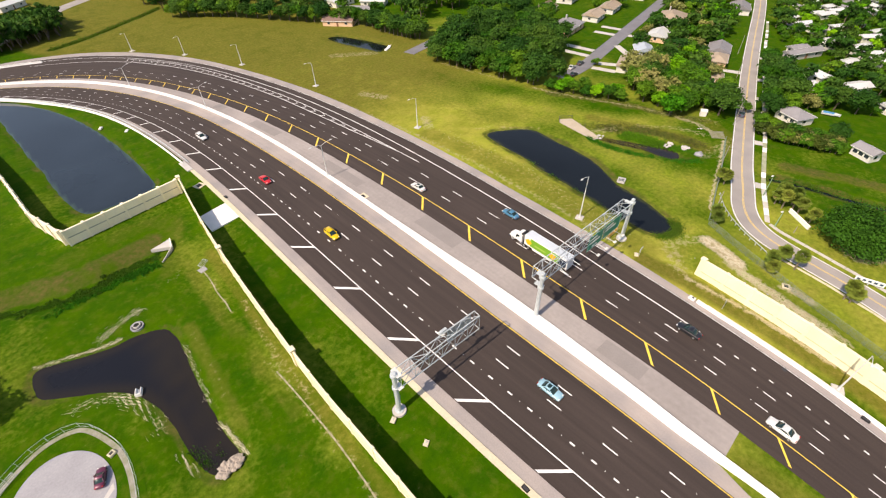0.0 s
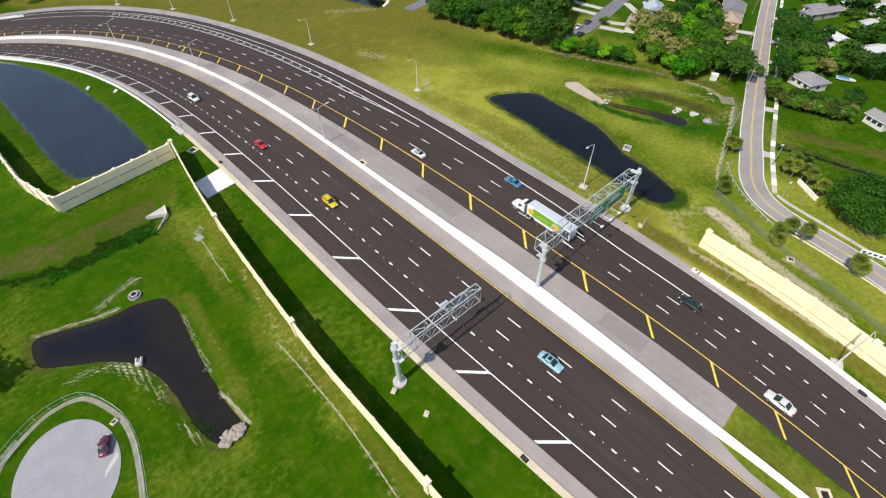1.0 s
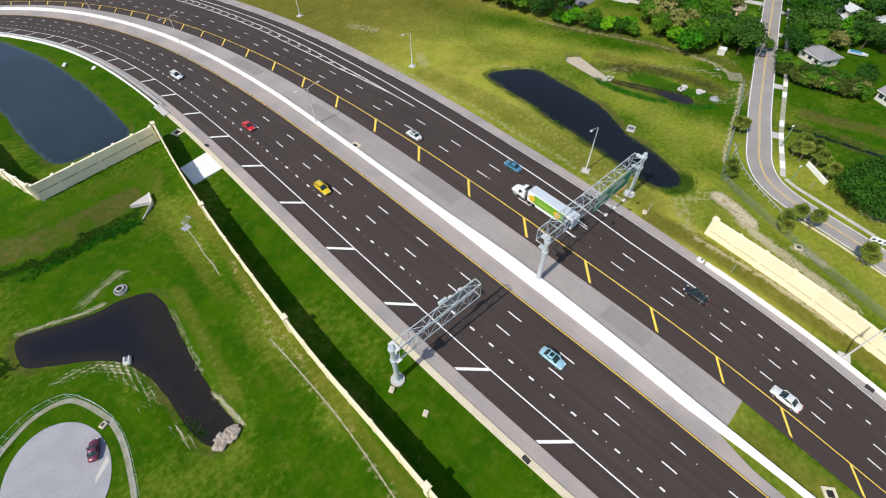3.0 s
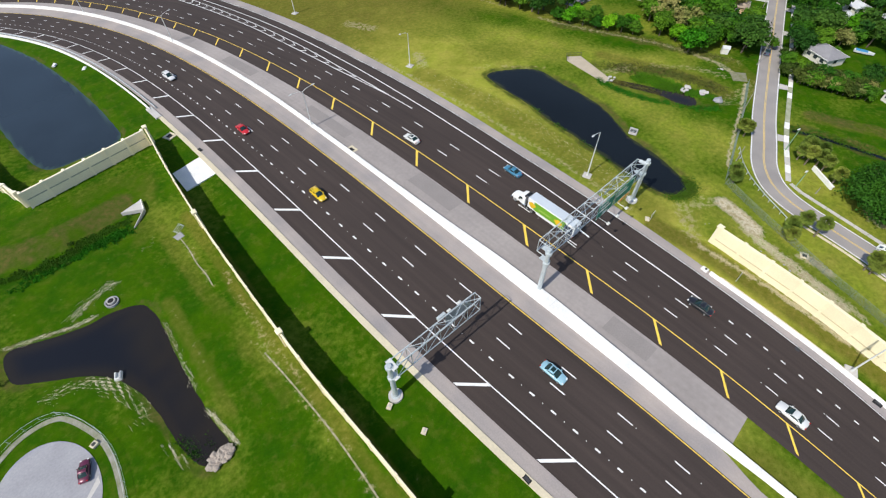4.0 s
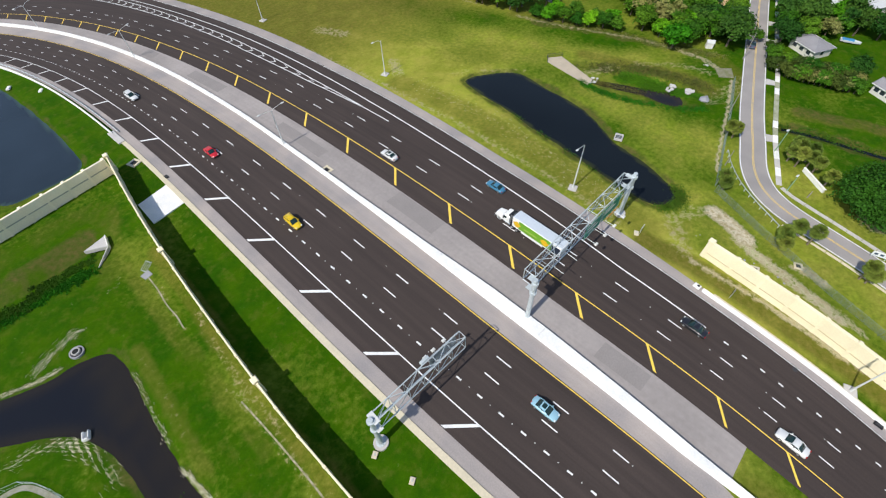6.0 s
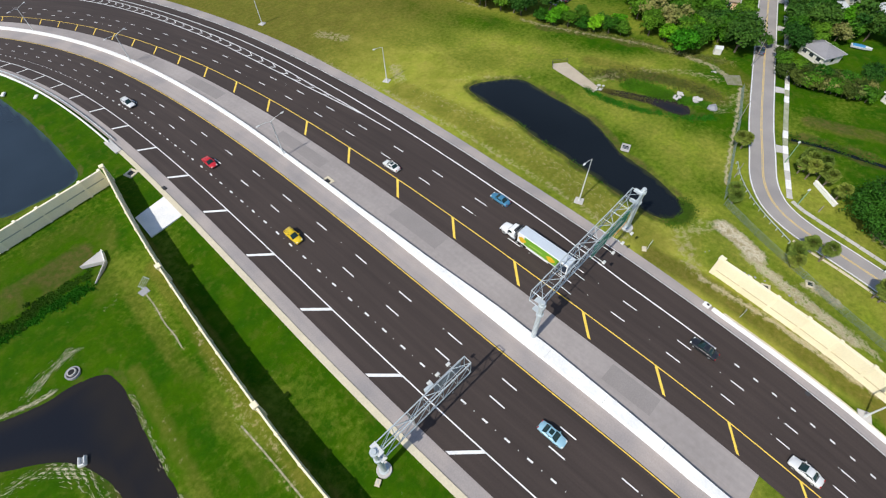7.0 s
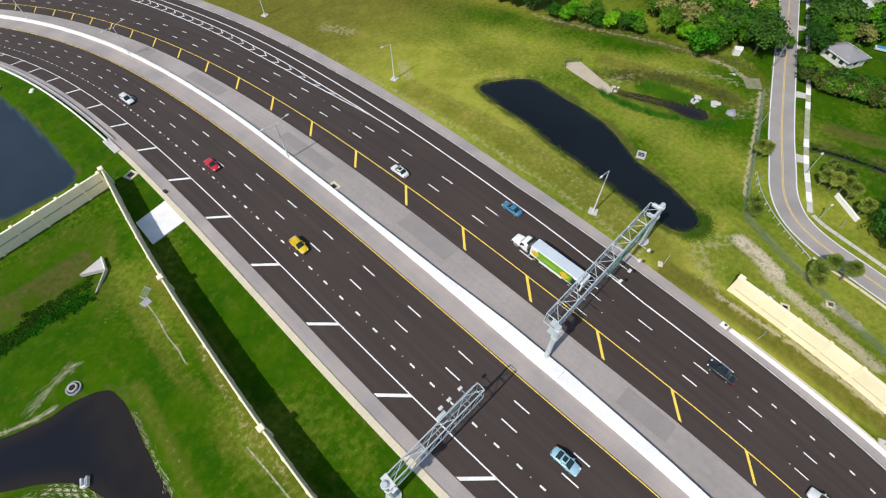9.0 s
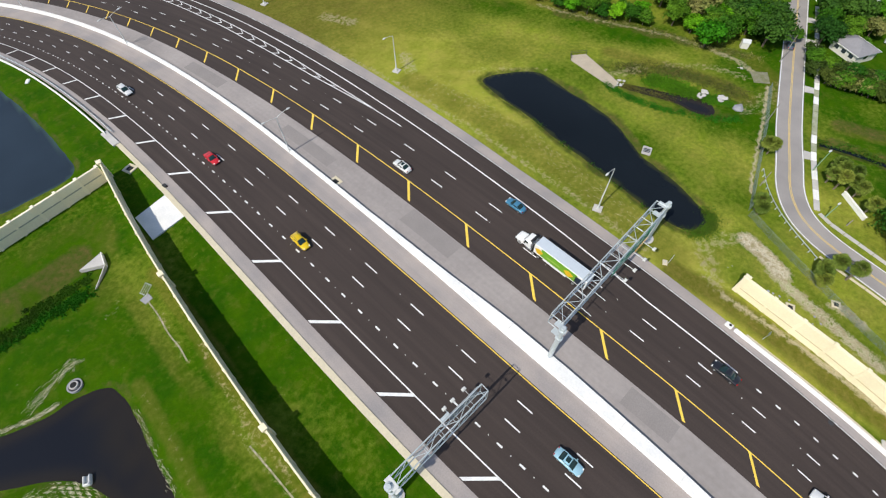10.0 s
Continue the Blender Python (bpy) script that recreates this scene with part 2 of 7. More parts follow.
def ground_material():
    """Mown grass: lush, dry and bare earth are mixed by the attributes of the ground sheet and by noise."""
    m = bpy.data.materials.new("mown_grass")
    m.use_nodes = True
    nt = m.node_tree
    b = nt.nodes["Principled BSDF"]
    b.inputs["Roughness"].default_value, b.inputs["Specular IOR Level"].default_value = 0.95, 0.04
    geo = nt.nodes.new("ShaderNodeNewGeometry")

    def tex(scale, detail=4, rough=0.55):
        n = nt.nodes.new("ShaderNodeTexNoise")
        n.inputs["Scale"].default_value, n.inputs["Detail"].default_value, n.inputs["Roughness"].default_value = scale, detail, rough
        nt.links.new(geo.outputs["Position"], n.inputs["Vector"])
        return n.outputs["Fac"]

    def math_node(op, a, c):
        n = nt.nodes.new("ShaderNodeMath")
        n.operation = op
        for k, v in enumerate((a, c)):
            if isinstance(v, float):
                n.inputs[k].default_value = v
            else:
                nt.links.new(v, n.inputs[k])
        return n.outputs["Value"]

    def span(v, lo, hi, to0=0.0, to1=1.0):
        n = nt.nodes.new("ShaderNodeMapRange")
        n.inputs["From Min"].default_value, n.inputs["From Max"].default_value = lo, hi
        n.inputs["To Min"].default_value, n.inputs["To Max"].default_value = to0, to1
        nt.links.new(v, n.inputs["Value"])
        return n.outputs["Result"]

    def mixed(f, a, c):
        n = nt.nodes.new("ShaderNodeMix")
        n.data_type = "RGBA"
        nt.links.new(f, n.inputs["Factor"])
        for key, v in (("A", a), ("B", c)):
            if isinstance(v, tuple):
                n.inputs[key].default_value = (*v, 1)
            else:
                nt.links.new(v, n.inputs[key])
        return n.outputs["Result"]

    def attribute(name):
        n = nt.nodes.new("ShaderNodeAttribute")
        n.attribute_name = name
        return n.outputs["Fac"]

    broad, patch, tuft, blade = tex(0.035, 3), tex(0.16, 5, 0.6), tex(0.9, 5, 0.65), tex(5.0, 4, 0.7)
    lush = mixed(span(patch, 0.38, 0.62), GRASS_LUSH, GRASS_DEEP)
    dry = mixed(span(patch, 0.26, 0.74), GRASS_DRY, GRASS_OLIVE)
    amount = math_node("ADD", attribute("dry"), span(broad, 0.3, 0.7, -0.30, 0.30))
    amount = math_node("ADD", amount, span(tuft, 0.3, 0.7, -0.12, 0.12))
    grass = mixed(span(amount, 0.1, 0.9), lush, dry)
    rusty = math_node("ADD", span(tex(0.42, 5, 0.65), 0.50, 0.72, 0.0, 0.36), 0.0)
    grass = mixed(rusty, grass, mixed(span(tuft, 0.35, 0.65), (0.115, 0.140, 0.010), (0.14, 0.125, 0.028)))
    dull = math_node("ADD", attribute("dull"), span(patch, 0.3, 0.7, -0.22, 0.22))
    grass = mixed(span(dull, 0.16, 0.95), grass, mixed(span(tuft, 0.3, 0.7), (0.098, 0.116, 0.012), (0.150, 0.128, 0.028)))
    fleck = span(tex(2.6, 4, 0.7), 0.60, 0.74, 0.0, 0.10)
    grass = mixed(fleck, grass, (0.22, 0.20, 0.055))
    weedy = mixed(span(tuft, 0.35, 0.65), (0.050, 0.084, 0.010), (0.090, 0.080, 0.022))
    grass = mixed(span(math_node("ADD", attribute("weeds"), span(patch, 0.3, 0.7, -0.3, 0.3)), 0.35, 0.7), grass, weedy)
    earth = mixed(span(tuft, 0.40, 0.60), (0.60, 0.53, 0.41), (0.29, 0.25, 0.14))
    bare = math_node("ADD", attribute("bare"), span(tuft, 0.28, 0.72, -0.42, 0.42))
    bare = math_node("ADD", bare, span(blade, 0.3, 0.7, -0.15, 0.15))
    colour = mixed(span(bare, 0.38, 0.84), grass, earth)
    hue = nt.nodes.new("ShaderNodeHueSaturation")
    nt.links.new(colour, hue.inputs["Color"])
    nt.links.new(math_node("MULTIPLY", span(blade, 0.25, 0.75, 0.84, 1.16), span(math_node("ADD", math_node("MULTIPLY", tuft, 0.5), math_node("MULTIPLY", patch, 0.5)), 0.3, 0.7, 0.80, 1.20)), hue.inputs["Value"])
    nt.links.new(hue.outputs["Color"], b.inputs["Base Color"])
    bump = nt.nodes.new("ShaderNodeBump")
    bump.inputs["Strength"].default_value, bump.inputs["Distance"].default_value = 0.35, 0.12
    nt.links.new(math_node("ADD", blade, tuft), bump.inputs["Height"])
    nt.links.new(bump.outputs["Normal"], b.inputs["Normal"])
    return m


GRASS_LUSH, GRASS_DEEP = (0.040, 0.101, 0.001), (0.019, 0.070, 0.001)
GRASS_DRY, GRASS_OLIVE = (0.345, 0.312, 0.062), (0.215, 0.272, 0.021)
GROUND = ground_material()

# ---- mesh helpers ----
class Shape:
    """Gathers vertices and faces of one part."""

    def __init__(self):
        self.v, self.f = [], []

    def add(self, verts, faces):
        n = len(self.v)
        self.v += [tuple(p) for p in verts]
        self.f += [tuple(n + i for i in q) for q in faces]
        return self

    def box(self, centre, size, turn=0.0, bevel=0.0):
        """A box, with its upper edges chamfered by bevel. turn: degrees about z."""
        (cx, cy, cz), (a, b, h) = centre, [s / 2 for s in size]
        c, s = math.cos(radians(turn)), math.sin(radians(turn))
        rings = [(a, b, -h), (a, b, h - bevel), (a - bevel, b - bevel, h)] if bevel else [(a, b, -h), (a, b, h)]
        pts = []
        for x, y, z in rings:
            pts += [(cx + c * u - s * w, cy + s * u + c * w, cz + z) for u, w in ((-x, -y), (x, -y), (x, y), (-x, y))]
        faces = [(3, 2, 1, 0)]
        for k in range(len(rings) - 1):
            faces += [(4 * k + i, 4 * k + (i + 1) % 4, 4 * k + 4 + (i + 1) % 4, 4 * k + 4 + i) for i in range(4)]
        k = 4 * (len(rings) - 1)
        return self.add(pts, faces + [(k, k + 1, k + 2, k + 3)])

    def tube(self, p, q, r, r2=None, n=8, caps=True):
        p, q = Vector(p), Vector(q)
        r2 = r if r2 is None else r2
        way = (q - p).normalized()
        side = way.orthogonal().normalized()
        up = way.cross(side)
        pts = []
        for base, rad in ((p, r), (q, r2)):
            pts += [base + rad * (math.cos(2 * math.pi * i / n) * side + math.sin(2 * math.pi * i / n) * up) for i in range(n)]
        faces = [(i, (i + 1) % n, n + (i + 1) % n, n + i) for i in range(n)]
        if caps:
            faces += [tuple(reversed(range(n))), tuple(range(n, 2 * n))]
        return self.add(pts, faces)

    def bent(self, points, radii, n=8):
        """A tube through several points."""
        for k in range(len(points) - 1):
            self.tube(points[k], points[k + 1], radii[k], radii[k + 1], n, caps=k in (0, len(points) - 2))
        return self

    def loft(self, rings, closed=True, ends=True):
        n = len(rings[0])
        pts = [p for ring in rings for p in ring]
        faces = []
        for k in range(len(rings) - 1):
            faces += [(n * k + i, n * k + (i + 1) % n, n * k + n + (i + 1) % n, n * k + n + i) for i in range(n if closed else n - 1)]
        if ends:
            faces += [tuple(reversed(range(n))), tuple(n * (len(rings) - 1) + i for i in range(n))]
        return self.add(pts, faces)

    def slab(self, outline, z, depth):
        """A flat plate with the given outline (counter-clockwise), its top at z."""
        n = len(outline)
        pts = [(x, y, z) for x, y in outline] + [(x, y, z - depth) for x, y in outline]
        return self.add(pts, [tuple(range(n)), tuple(reversed(range(n, 2 * n)))] + [(i, n + i, n + (i + 1) % n, (i + 1) % n) for i in range(n)])

    def mesh(self, name, smooth=False):
        me = bpy.data.meshes.new(name)
        me.from_pydata(self.v, [], self.f)
        if smooth:
            me.shade_smooth()
        me.update()
        return me


def part(name, shape, mat, parent=None, label="", smooth=False):
    """Links a shape as one mesh object, under a thing or a part."""
    ob = new(name, shape.mesh(name, smooth) if isinstance(shape, Shape) else shape)
    if mat and not ob.data.materials:
        ob.data.materials.append(mat)
    ob.parent = parent
    return tagged(ob, label)


def thing(name, label, category, group="", kind="", at=None):
    """An Empty that holds the parts of one thing."""
    ob = new(name)
    if at is not None:
        ob.matrix_basis = at if isinstance(at, Matrix) else Matrix.Translation(at)
    return tagged(ob, label, category, group, kind)


def spline(points, u):
    """A point of the Catmull-Rom curve through the points, at the running number u; straight on past the ends."""
    n = len(points)
    i = max(0, min(n - 2, int(math.floor(u))))
    f = u - i
    p1, p2 = np.array(points[i], float), np.array(points[i + 1], float)
    if f < 0 or f > 1:
        return p1 + f * (p2 - p1)
    p0 = np.array(points[i - 1], float) if i else 2 * p1 - p2
    p3 = np.array(points[i + 2], float) if i + 2 < n else 2 * p2 - p1
    return 0.5 * (2 * p1 + (p2 - p0) * f + (2 * p0 - 5 * p1 + 4 * p2 - p3) * f**2 + (3 * p1 - p0 - 3 * p2 + p3) * f**3)


def smooth_loop(points, steps=6):
    n = len(points)
    ring = [points[-1]] + list(points) + [points[0], points[1]]
    return [tuple(spline(ring, 1 + i + k / steps)) for i in range(n) for k in range(steps)]


def smooth_line(points, steps=6):
    return [tuple(spline(points, i + k / steps)) for i in range(len(points) - 1) for k in range(steps)] + [tuple(points[-1])]


def offset_line(points, d):
    """The line moved sideways by d, to its right."""
    out = []
    for i, p in enumerate(points):
        a, b = np.array(points[max(0, i - 1)]), np.array(points[min(len(points) - 1, i + 1)])
        t = (b - a) / (np.linalg.norm(b - a) + 1e-9)
        out.append((p[0] + d * t[1], p[1] - d * t[0]))
    return out


def strip(left, right, z, depth=0.0, z2=None):
    """A band between two lines, with a skirt of the given depth. z2: the height along the right line."""
    s, n = Shape(), len(left)
    z2 = z if z2 is None else z2
    rows = [[(x, y, z) for x, y in left], [(x, y, z2) for x, y in right]]
    if depth:
        rows += [[(x, y, z2 - depth) for x, y in right], [(x, y, z - depth) for x, y in left]]
    m = len(rows)
    faces = [(j * n + i, (j + 1) % m * n + i, (j + 1) % m * n + i + 1, j * n + i + 1) for j in range(m if depth else 1) for i in range(n - 1)]
    if depth:
        faces += [tuple(j * n for j in reversed(range(m))), tuple(j * n + n - 1 for j in range(m))]
    return s.add([p for row in rows for p in row], faces)


# ---- the motorway's alignment: plan points for every 25 m of station, along its western edge, its median and its eastern edge, bent and shortened to fit the camera's view ----
WEST = [(-14.4, -64.0), (-16.7, -45.0), (-18.69, -24.15), (-20.33, -0.51), (-21.51, 25.42), (-22.16, 51.32), (-22.79, 75.43), (-23.7, 97.0),
        (-25.02, 115.73), (-26.81, 131.76), (-29.07, 145.44), (-31.8, 157.23), (-35.06, 167.7), (-39.5, 178.2), (-45.0, 188.2), (-51.0, 197.8),
        (-57.5, 206.4), (-64.5, 214.0), (-72.0, 220.6), (-80.0, 226.4), (-88.5, 231.5)]
MIDDLE = [(7.9, -60.5), (8.43, -43.68), (8.74, -24.73), (8.28, -1.47), (7.72, 24.95), (6.8, 51.96), (5.29, 77.77), (3.08, 101.32),
          (0.2, 122.05), (-3.27, 139.82), (-7.2, 154.79), (-11.49, 167.29), (-16.1, 178.4), (-21.3, 188.6), (-27.4, 198.6), (-34.3, 207.6),
          (-41.9, 215.4), (-50.0, 222.2), (-58.5, 228.2), (-67.4, 233.4), (-76.5, 238.0)]
EAST = [(31.24, -57.29), (34.6, -41.41), (36.77, -23.94), (38.2, -1.41), (38.66, 24.48), (37.99, 51.72), (36.07, 78.58), (32.94, 103.74),
        (28.73, 126.4), (23.64, 146.11), (18.2, 163.6), (12.6, 178.4), (6.6, 191.4), (-0.2, 203.2), (-7.9, 214.0), (-16.3, 223.6),
        (-25.4, 231.8), (-35.0, 238.4), (-44.9, 243.6), (-55.0, 247.6), (-65.2, 250.6)]
S_FIRST, S_LAST = -75.0, 420.0


def at(s, o):
    """The point of the view-fitted plan at station s, o metres east of the northbound yellow line."""
    u = (s + 75.0) / 25.0
    a, b, c = spline(WEST, u), spline(MIDDLE, u), spline(EAST, u)
    ka = (o + 12) * (o - 18) / ((-40 + 12) * (-40 - 18))
    kb = (o + 40) * (o - 18) / ((-12 + 40) * (-12 - 18))
    kc = (o + 40) * (o + 12) / ((18 + 40) * (18 + 12))
    p = ka * a + kb * b + kc * c
    return float(p[0]), float(p[1])


def along(o, s0, s1, step=2.5):
    n = max(1, round((s1 - s0) / step))
    o_at = o if callable(o) else (lambda s: o)
    return [at(s0 + (s1 - s0) * k / n, o_at(s0 + (s1 - s0) * k / n)) for k in range(n + 1)]


def table(*rows):
    xs, ys = zip(*rows)
    return lambda s: float(np.interp(s, xs, ys))


def heading(s, o=0.0):
    (x0, y0), (x1, y1) = at(s - 1, o), at(s + 1, o)
    return math.degrees(math.atan2(y1 - y0, x1 - x0))


def band(name, o0, o1, s0, s1, z, mat, label, depth=0.5, parent=None, step=2.5, kind="structure", category="road"):
    ob = part(name, strip(along(o0, s0, s1, step), along(o1, s0, s1, step), z, depth), mat, parent, label)
    n = len(ob.data.vertices) // 4
    ss = np.linspace(s0, s1, n)
    a, b = [np.array([o(v) if callable(o) else o for v in ss]) for o in (o0, o1)]
    for key, values in (("across", np.concatenate([a, b, b, a])), ("length", np.tile(ss, 4))):
        ob.data.attributes.new(key, "FLOAT", "POINT").data.foreach_set("value", values.astype(np.float32))
    return tagged(ob, category=category, kind=kind) if parent is None else ob


EDGE_EAST = table((-80, 16.7), (30, 16.7), (67, 17.8), (90, 18.2), (116, 19.3), (148, 21.1), (182, 22.6), (240, 25.0), (290, 27.6), (350, 29.5), (420, 30.5))
SHOULDER_EAST = table((-80, 20.0), (-25, 18.9), (34, 19.2), (73, 20.6), (93, 21.4), (120, 23.0), (157, 25.0), (200, 26.8), (240, 29.0), (290, 32.0), (350, 34.0), (420, 35.0))
ROAD_WEST = band("road", -35.3, -16.35, S_FIRST, S_LAST, 0.0, ASPHALT, "southbound motorway carriageway of fresh dark asphalt", category="motorway")
ROAD_EAST = band("road", -4.4, EDGE_EAST, S_FIRST, S_LAST, 0.0, ASPHALT, "northbound motorway carriageway of fresh dark asphalt", category="motorway")
BARRIER_W = table((-80, -12.0), (-58, -12.1), (-50, -12.35), (-42, -12.8), (-34, -13.2), (-8, -12.9), (8, -12.9), (68, -12.4), (90, -11.9), (150, -11.3), (250, -10.6), (420, -10.2))
BARRIER_E = table((-80, -11.0), (-58, -11.1), (-42, -11.2), (-34, -11.2), (-15, -10.6), (-3, -10.2), (10, -10.25), (25, -11.0), (45, -11.5), (68, -11.45), (90, -10.9), (150, -10.3), (250, -9.6), (420, -9.2))
VERGE_W = table((-80, -14.6), (-50, -14.3), (-42, -12.8))
band("shoulder", -16.35, BARRIER_W, -41.0, S_LAST, -0.01, SHOULDER, "light grey paved inner shoulder beside the median barrier", category="shoulder")
band("shoulder", -16.35, VERGE_W, S_FIRST, -41.0, -0.01, SHOULDER, "light grey paved inner shoulder narrowing beside grass", category="shoulder")
band("shoulder", BARRIER_E, -4.4, -43.0, S_LAST, -0.01, MEDIAN, "grey paved median strip with darker patches", category="shoulder")
band("shoulder", -37.75, -35.3, S_FIRST, S_LAST, -0.01, SHOULDER, "light grey outer shoulder of the southbound road", category="shoulder")
band("shoulder", EDGE_EAST, SHOULDER_EAST, S_FIRST, S_LAST, -0.01, SHOULDER, "light grey outer shoulder of the northbound road", category="shoulder")
band("kerb", -38.9, -37.75, S_FIRST, 118, 0.12, CREAM_CURB, "cream concrete kerb along the grass verge", category="kerb")
PATCH = material("patched_pavement", (0.258, 0.234, 0.225), 0.85, spread=0.1, scale=0.2, fine=4, bump=0.15)
for s0, s1, o0, o1 in ((27, 40, -8.6, -4.6), (-22, -12, -8.8, -5.0), (62, 80, -9.4, -6.4), (108, 126, -9, -5.5), (150, 158, -8.5, -5)):
    part("patch", strip(along(o0, s0, s1), along(o1, s0, s1), -0.004, 0), MEDIAN, ROAD_EAST, "darker pavement patch").data.materials[0] = PATCH


# ---- road markings ----
def mark(o0, o1, s0, s1, mat, road, name="lane_dash", slant=0.0, z=0.008, step=2.5):
    n = max(1, round(abs(s1 - s0) / step))
    f0 = o0 if callable(o0) else (lambda s: o0)
    f1 = o1 if callable(o1) else (lambda s: o1)
    ss = [s0 + (s1 - s0) * k / n for k in range(n + 1)]
    return part(name, strip([at(s, f0(s)) for s in ss], [at(s + slant, f1(s)) for s in ss], z), mat, road)


for k in range(-6, 35):                                  # skip lines
    for o in (-20.25, -23.92):
        s = 0.0 + 12.2 * k + (0 if o > -22 else -0.6)
        mark(o - 0.11, o + 0.11, s - 3.0, s + 0.2, WHITE_LINE, ROAD_WEST)
    for o in (3.62, 7.3):
        s = -30.2 + (12.25 if k >= -3 else 12.9) * (k + 3) + (0 if o < 5 else -0.4)
        mark(o - 0.11, o + 0.11, s - 3.1, s, WHITE_LINE, ROAD_EAST)
for k in range(-15, 74):                                 # dotted lines of the auxiliary lanes
    s = 2.3 + 4.62 * k
    mark(-27.73, -27.43, s - 0.95, s + 0.15, WHITE_LINE, ROAD_WEST, "lane_dot")
    if s < -24:
        mark(10.72, 11.02, s - 5.4, s - 4.2, WHITE_LINE, ROAD_EAST, "lane_dot")
mark(-31.32, -31.1, S_FIRST, S_LAST, WHITE_LINE, ROAD_WEST, "edge_line")
mark(-16.69, -16.51, S_FIRST, S_LAST, YELLOW_LINE, ROAD_WEST, "edge_line")
mark(-0.1, 0.1, S_FIRST, S_LAST, YELLOW_LINE, ROAD_EAST, "edge_line")
LINE_EAST = table((-30, 11.0), (-5, 11.05), (15, 12.0), (45, 12.9), (70, 13.8), (100, 15.2), (143, 17.4), (182, 19.0), (240, 21.6), (290, 24.2), (350, 26.0), (420, 27.0))
mark(lambda s: LINE_EAST(s) - 0.14, lambda s: LINE_EAST(s) + 0.14, -25.2, S_LAST, WHITE_LINE, ROAD_EAST, "edge_line")
mark(lambda s: EDGE_EAST(s) - 0.28, lambda s: EDGE_EAST(s) - 0.12, S_FIRST, S_LAST, WHITE_LINE, ROAD_EAST, "edge_line")
for k in range(-5, 23):
    s = 12.3 + 18.2 * k
    mark(lambda q: -35.15, lambda q: -31.3, s + 3.4, s + 4.2, WHITE_LINE, ROAD_WEST, "hatch_bar", -3.9)
for k in range(-5, 27):
    s = -2.0 + 16.05 * k
    mark(-3.9, -0.1, s - 4.3, s - 3.6, YELLOW_LINE, ROAD_EAST, "hatch_bar", 4.0)
GORE_W = table((69, 10.95), (80, 10.5), (91, 10.15), (108, 10.4), (122, 10.9), (135, 11.8), (154, 12.8), (175, 13.8), (200, 15.0), (240, 16.8), (292, 19.0), (420, 21.0))
GORE_E = table((69, 11.05), (83, 11.35), (93, 11.7), (107, 12.6), (122, 13.3), (139, 14.4), (157, 15.3), (178, 16.5), (200, 17.8), (240, 20.2), (292, 22.6))
mark(10.85, 11.1, 60, 69.5, WHITE_LINE, ROAD_EAST, "gore_line")
mark(lambda s: GORE_W(s) - 0.13, lambda s: GORE_W(s) + 0.13, 69, 380, WHITE_LINE, ROAD_EAST, "gore_line")
mark(lambda s: GORE_E(s) - 0.13, lambda s: GORE_E(s) + 0.13, 69, 292, WHITE_LINE, ROAD_EAST, "gore_line")
for k in range(35):
    s = 83.0 + 6.1 * k
    a, b = GORE_W(s), GORE_E(s)
    m = (a + b) / 2
    lines = [(s + 1.3, a + 0.1), (s - 0.4, m + 0.1), (s + 1.9, b - 0.1)]
    part("chevron", strip([at(*p) for p in lines], [at(p[0] + 0.55, p[1]) for p in lines], 0.009), WHITE_LINE, ROAD_EAST)

for k in range(-14, 50):                                 # small reflective studs between the dots
    s = 2.3 + 4.62 * k - 2.7
    for road, o in ((ROAD_WEST, -27.58),) + (((ROAD_WEST, -22.08 + 1.83), (ROAD_EAST, 3.62), (ROAD_EAST, 7.3)) if k % 3 == 0 else ()):
        part("road_stud", Shape().box((*at(s, o), 0.012), (0.14, 0.14, 0.03), bevel=0.01), SIGN_WHITE, road)

# ---- barriers and kerbs ----
def barrier(name, west, east, s0, s1, h, mat, label, segment=12.0):
    """A concrete barrier with sloping faces, cast in segments."""
    ob = thing(name, label, "barrier", kind="structure")
    n = round((s1 - s0) / segment)
    for k in range(n):
        a, b = s0 + (s1 - s0) * k / n + 0.015, s0 + (s1 - s0) * (k + 1) / n - 0.015
        rings = []
        for j in range(5):
            s = a + (b - a) * j / 4
            w, e = west(s), east(s)
            prof = [(w, -0.3), (w, 0.08), (w + 0.16, 0.3), (w + 0.22, h), (e - 0.22, h), (e - 0.16, 0.3), (e, 0.08), (e, -0.3)]
            rings.append([(*at(s, o), z) for o, z in prof])
        part("segment", Shape().loft(rings), mat, ob)
    return ob


# dark joint strip; its tone also stands in for the barrier's shaded east face
JOINT = material("dark_joint_strip", (0.06, 0.055, 0.05), 0.9, spread=0.3, scale=0.8, fine=4, bump=0.1)
mark(lambda s: BARRIER_E(s) + 0.01, lambda s: BARRIER_E(s) + 0.13, -43, S_LAST, JOINT, ROAD_EAST, "joint", z=-0.001)
barrier("median_barrier", BARRIER_W, BARRIER_E, S_FIRST, S_LAST, 0.85, BRIGHT_CONCRETE, "bright white concrete median barrier along the motorway")
barrier("roadside_barrier", lambda s: SHOULDER_EAST(s) - 0.95, lambda s: SHOULDER_EAST(s) - 0.35, S_FIRST, -20.5, 0.8, BRIGHT_CONCRETE, "pale concrete roadside barrier beside the northbound shoulder", 10)
band("kerb", lambda s: SHOULDER_EAST(s) + 0.28, lambda s: SHOULDER_EAST(s) + 0.55, S_FIRST, -23, 0.05, CREAM_CURB, "narrow cream kerb behind the roadside barrier", category="kerb")
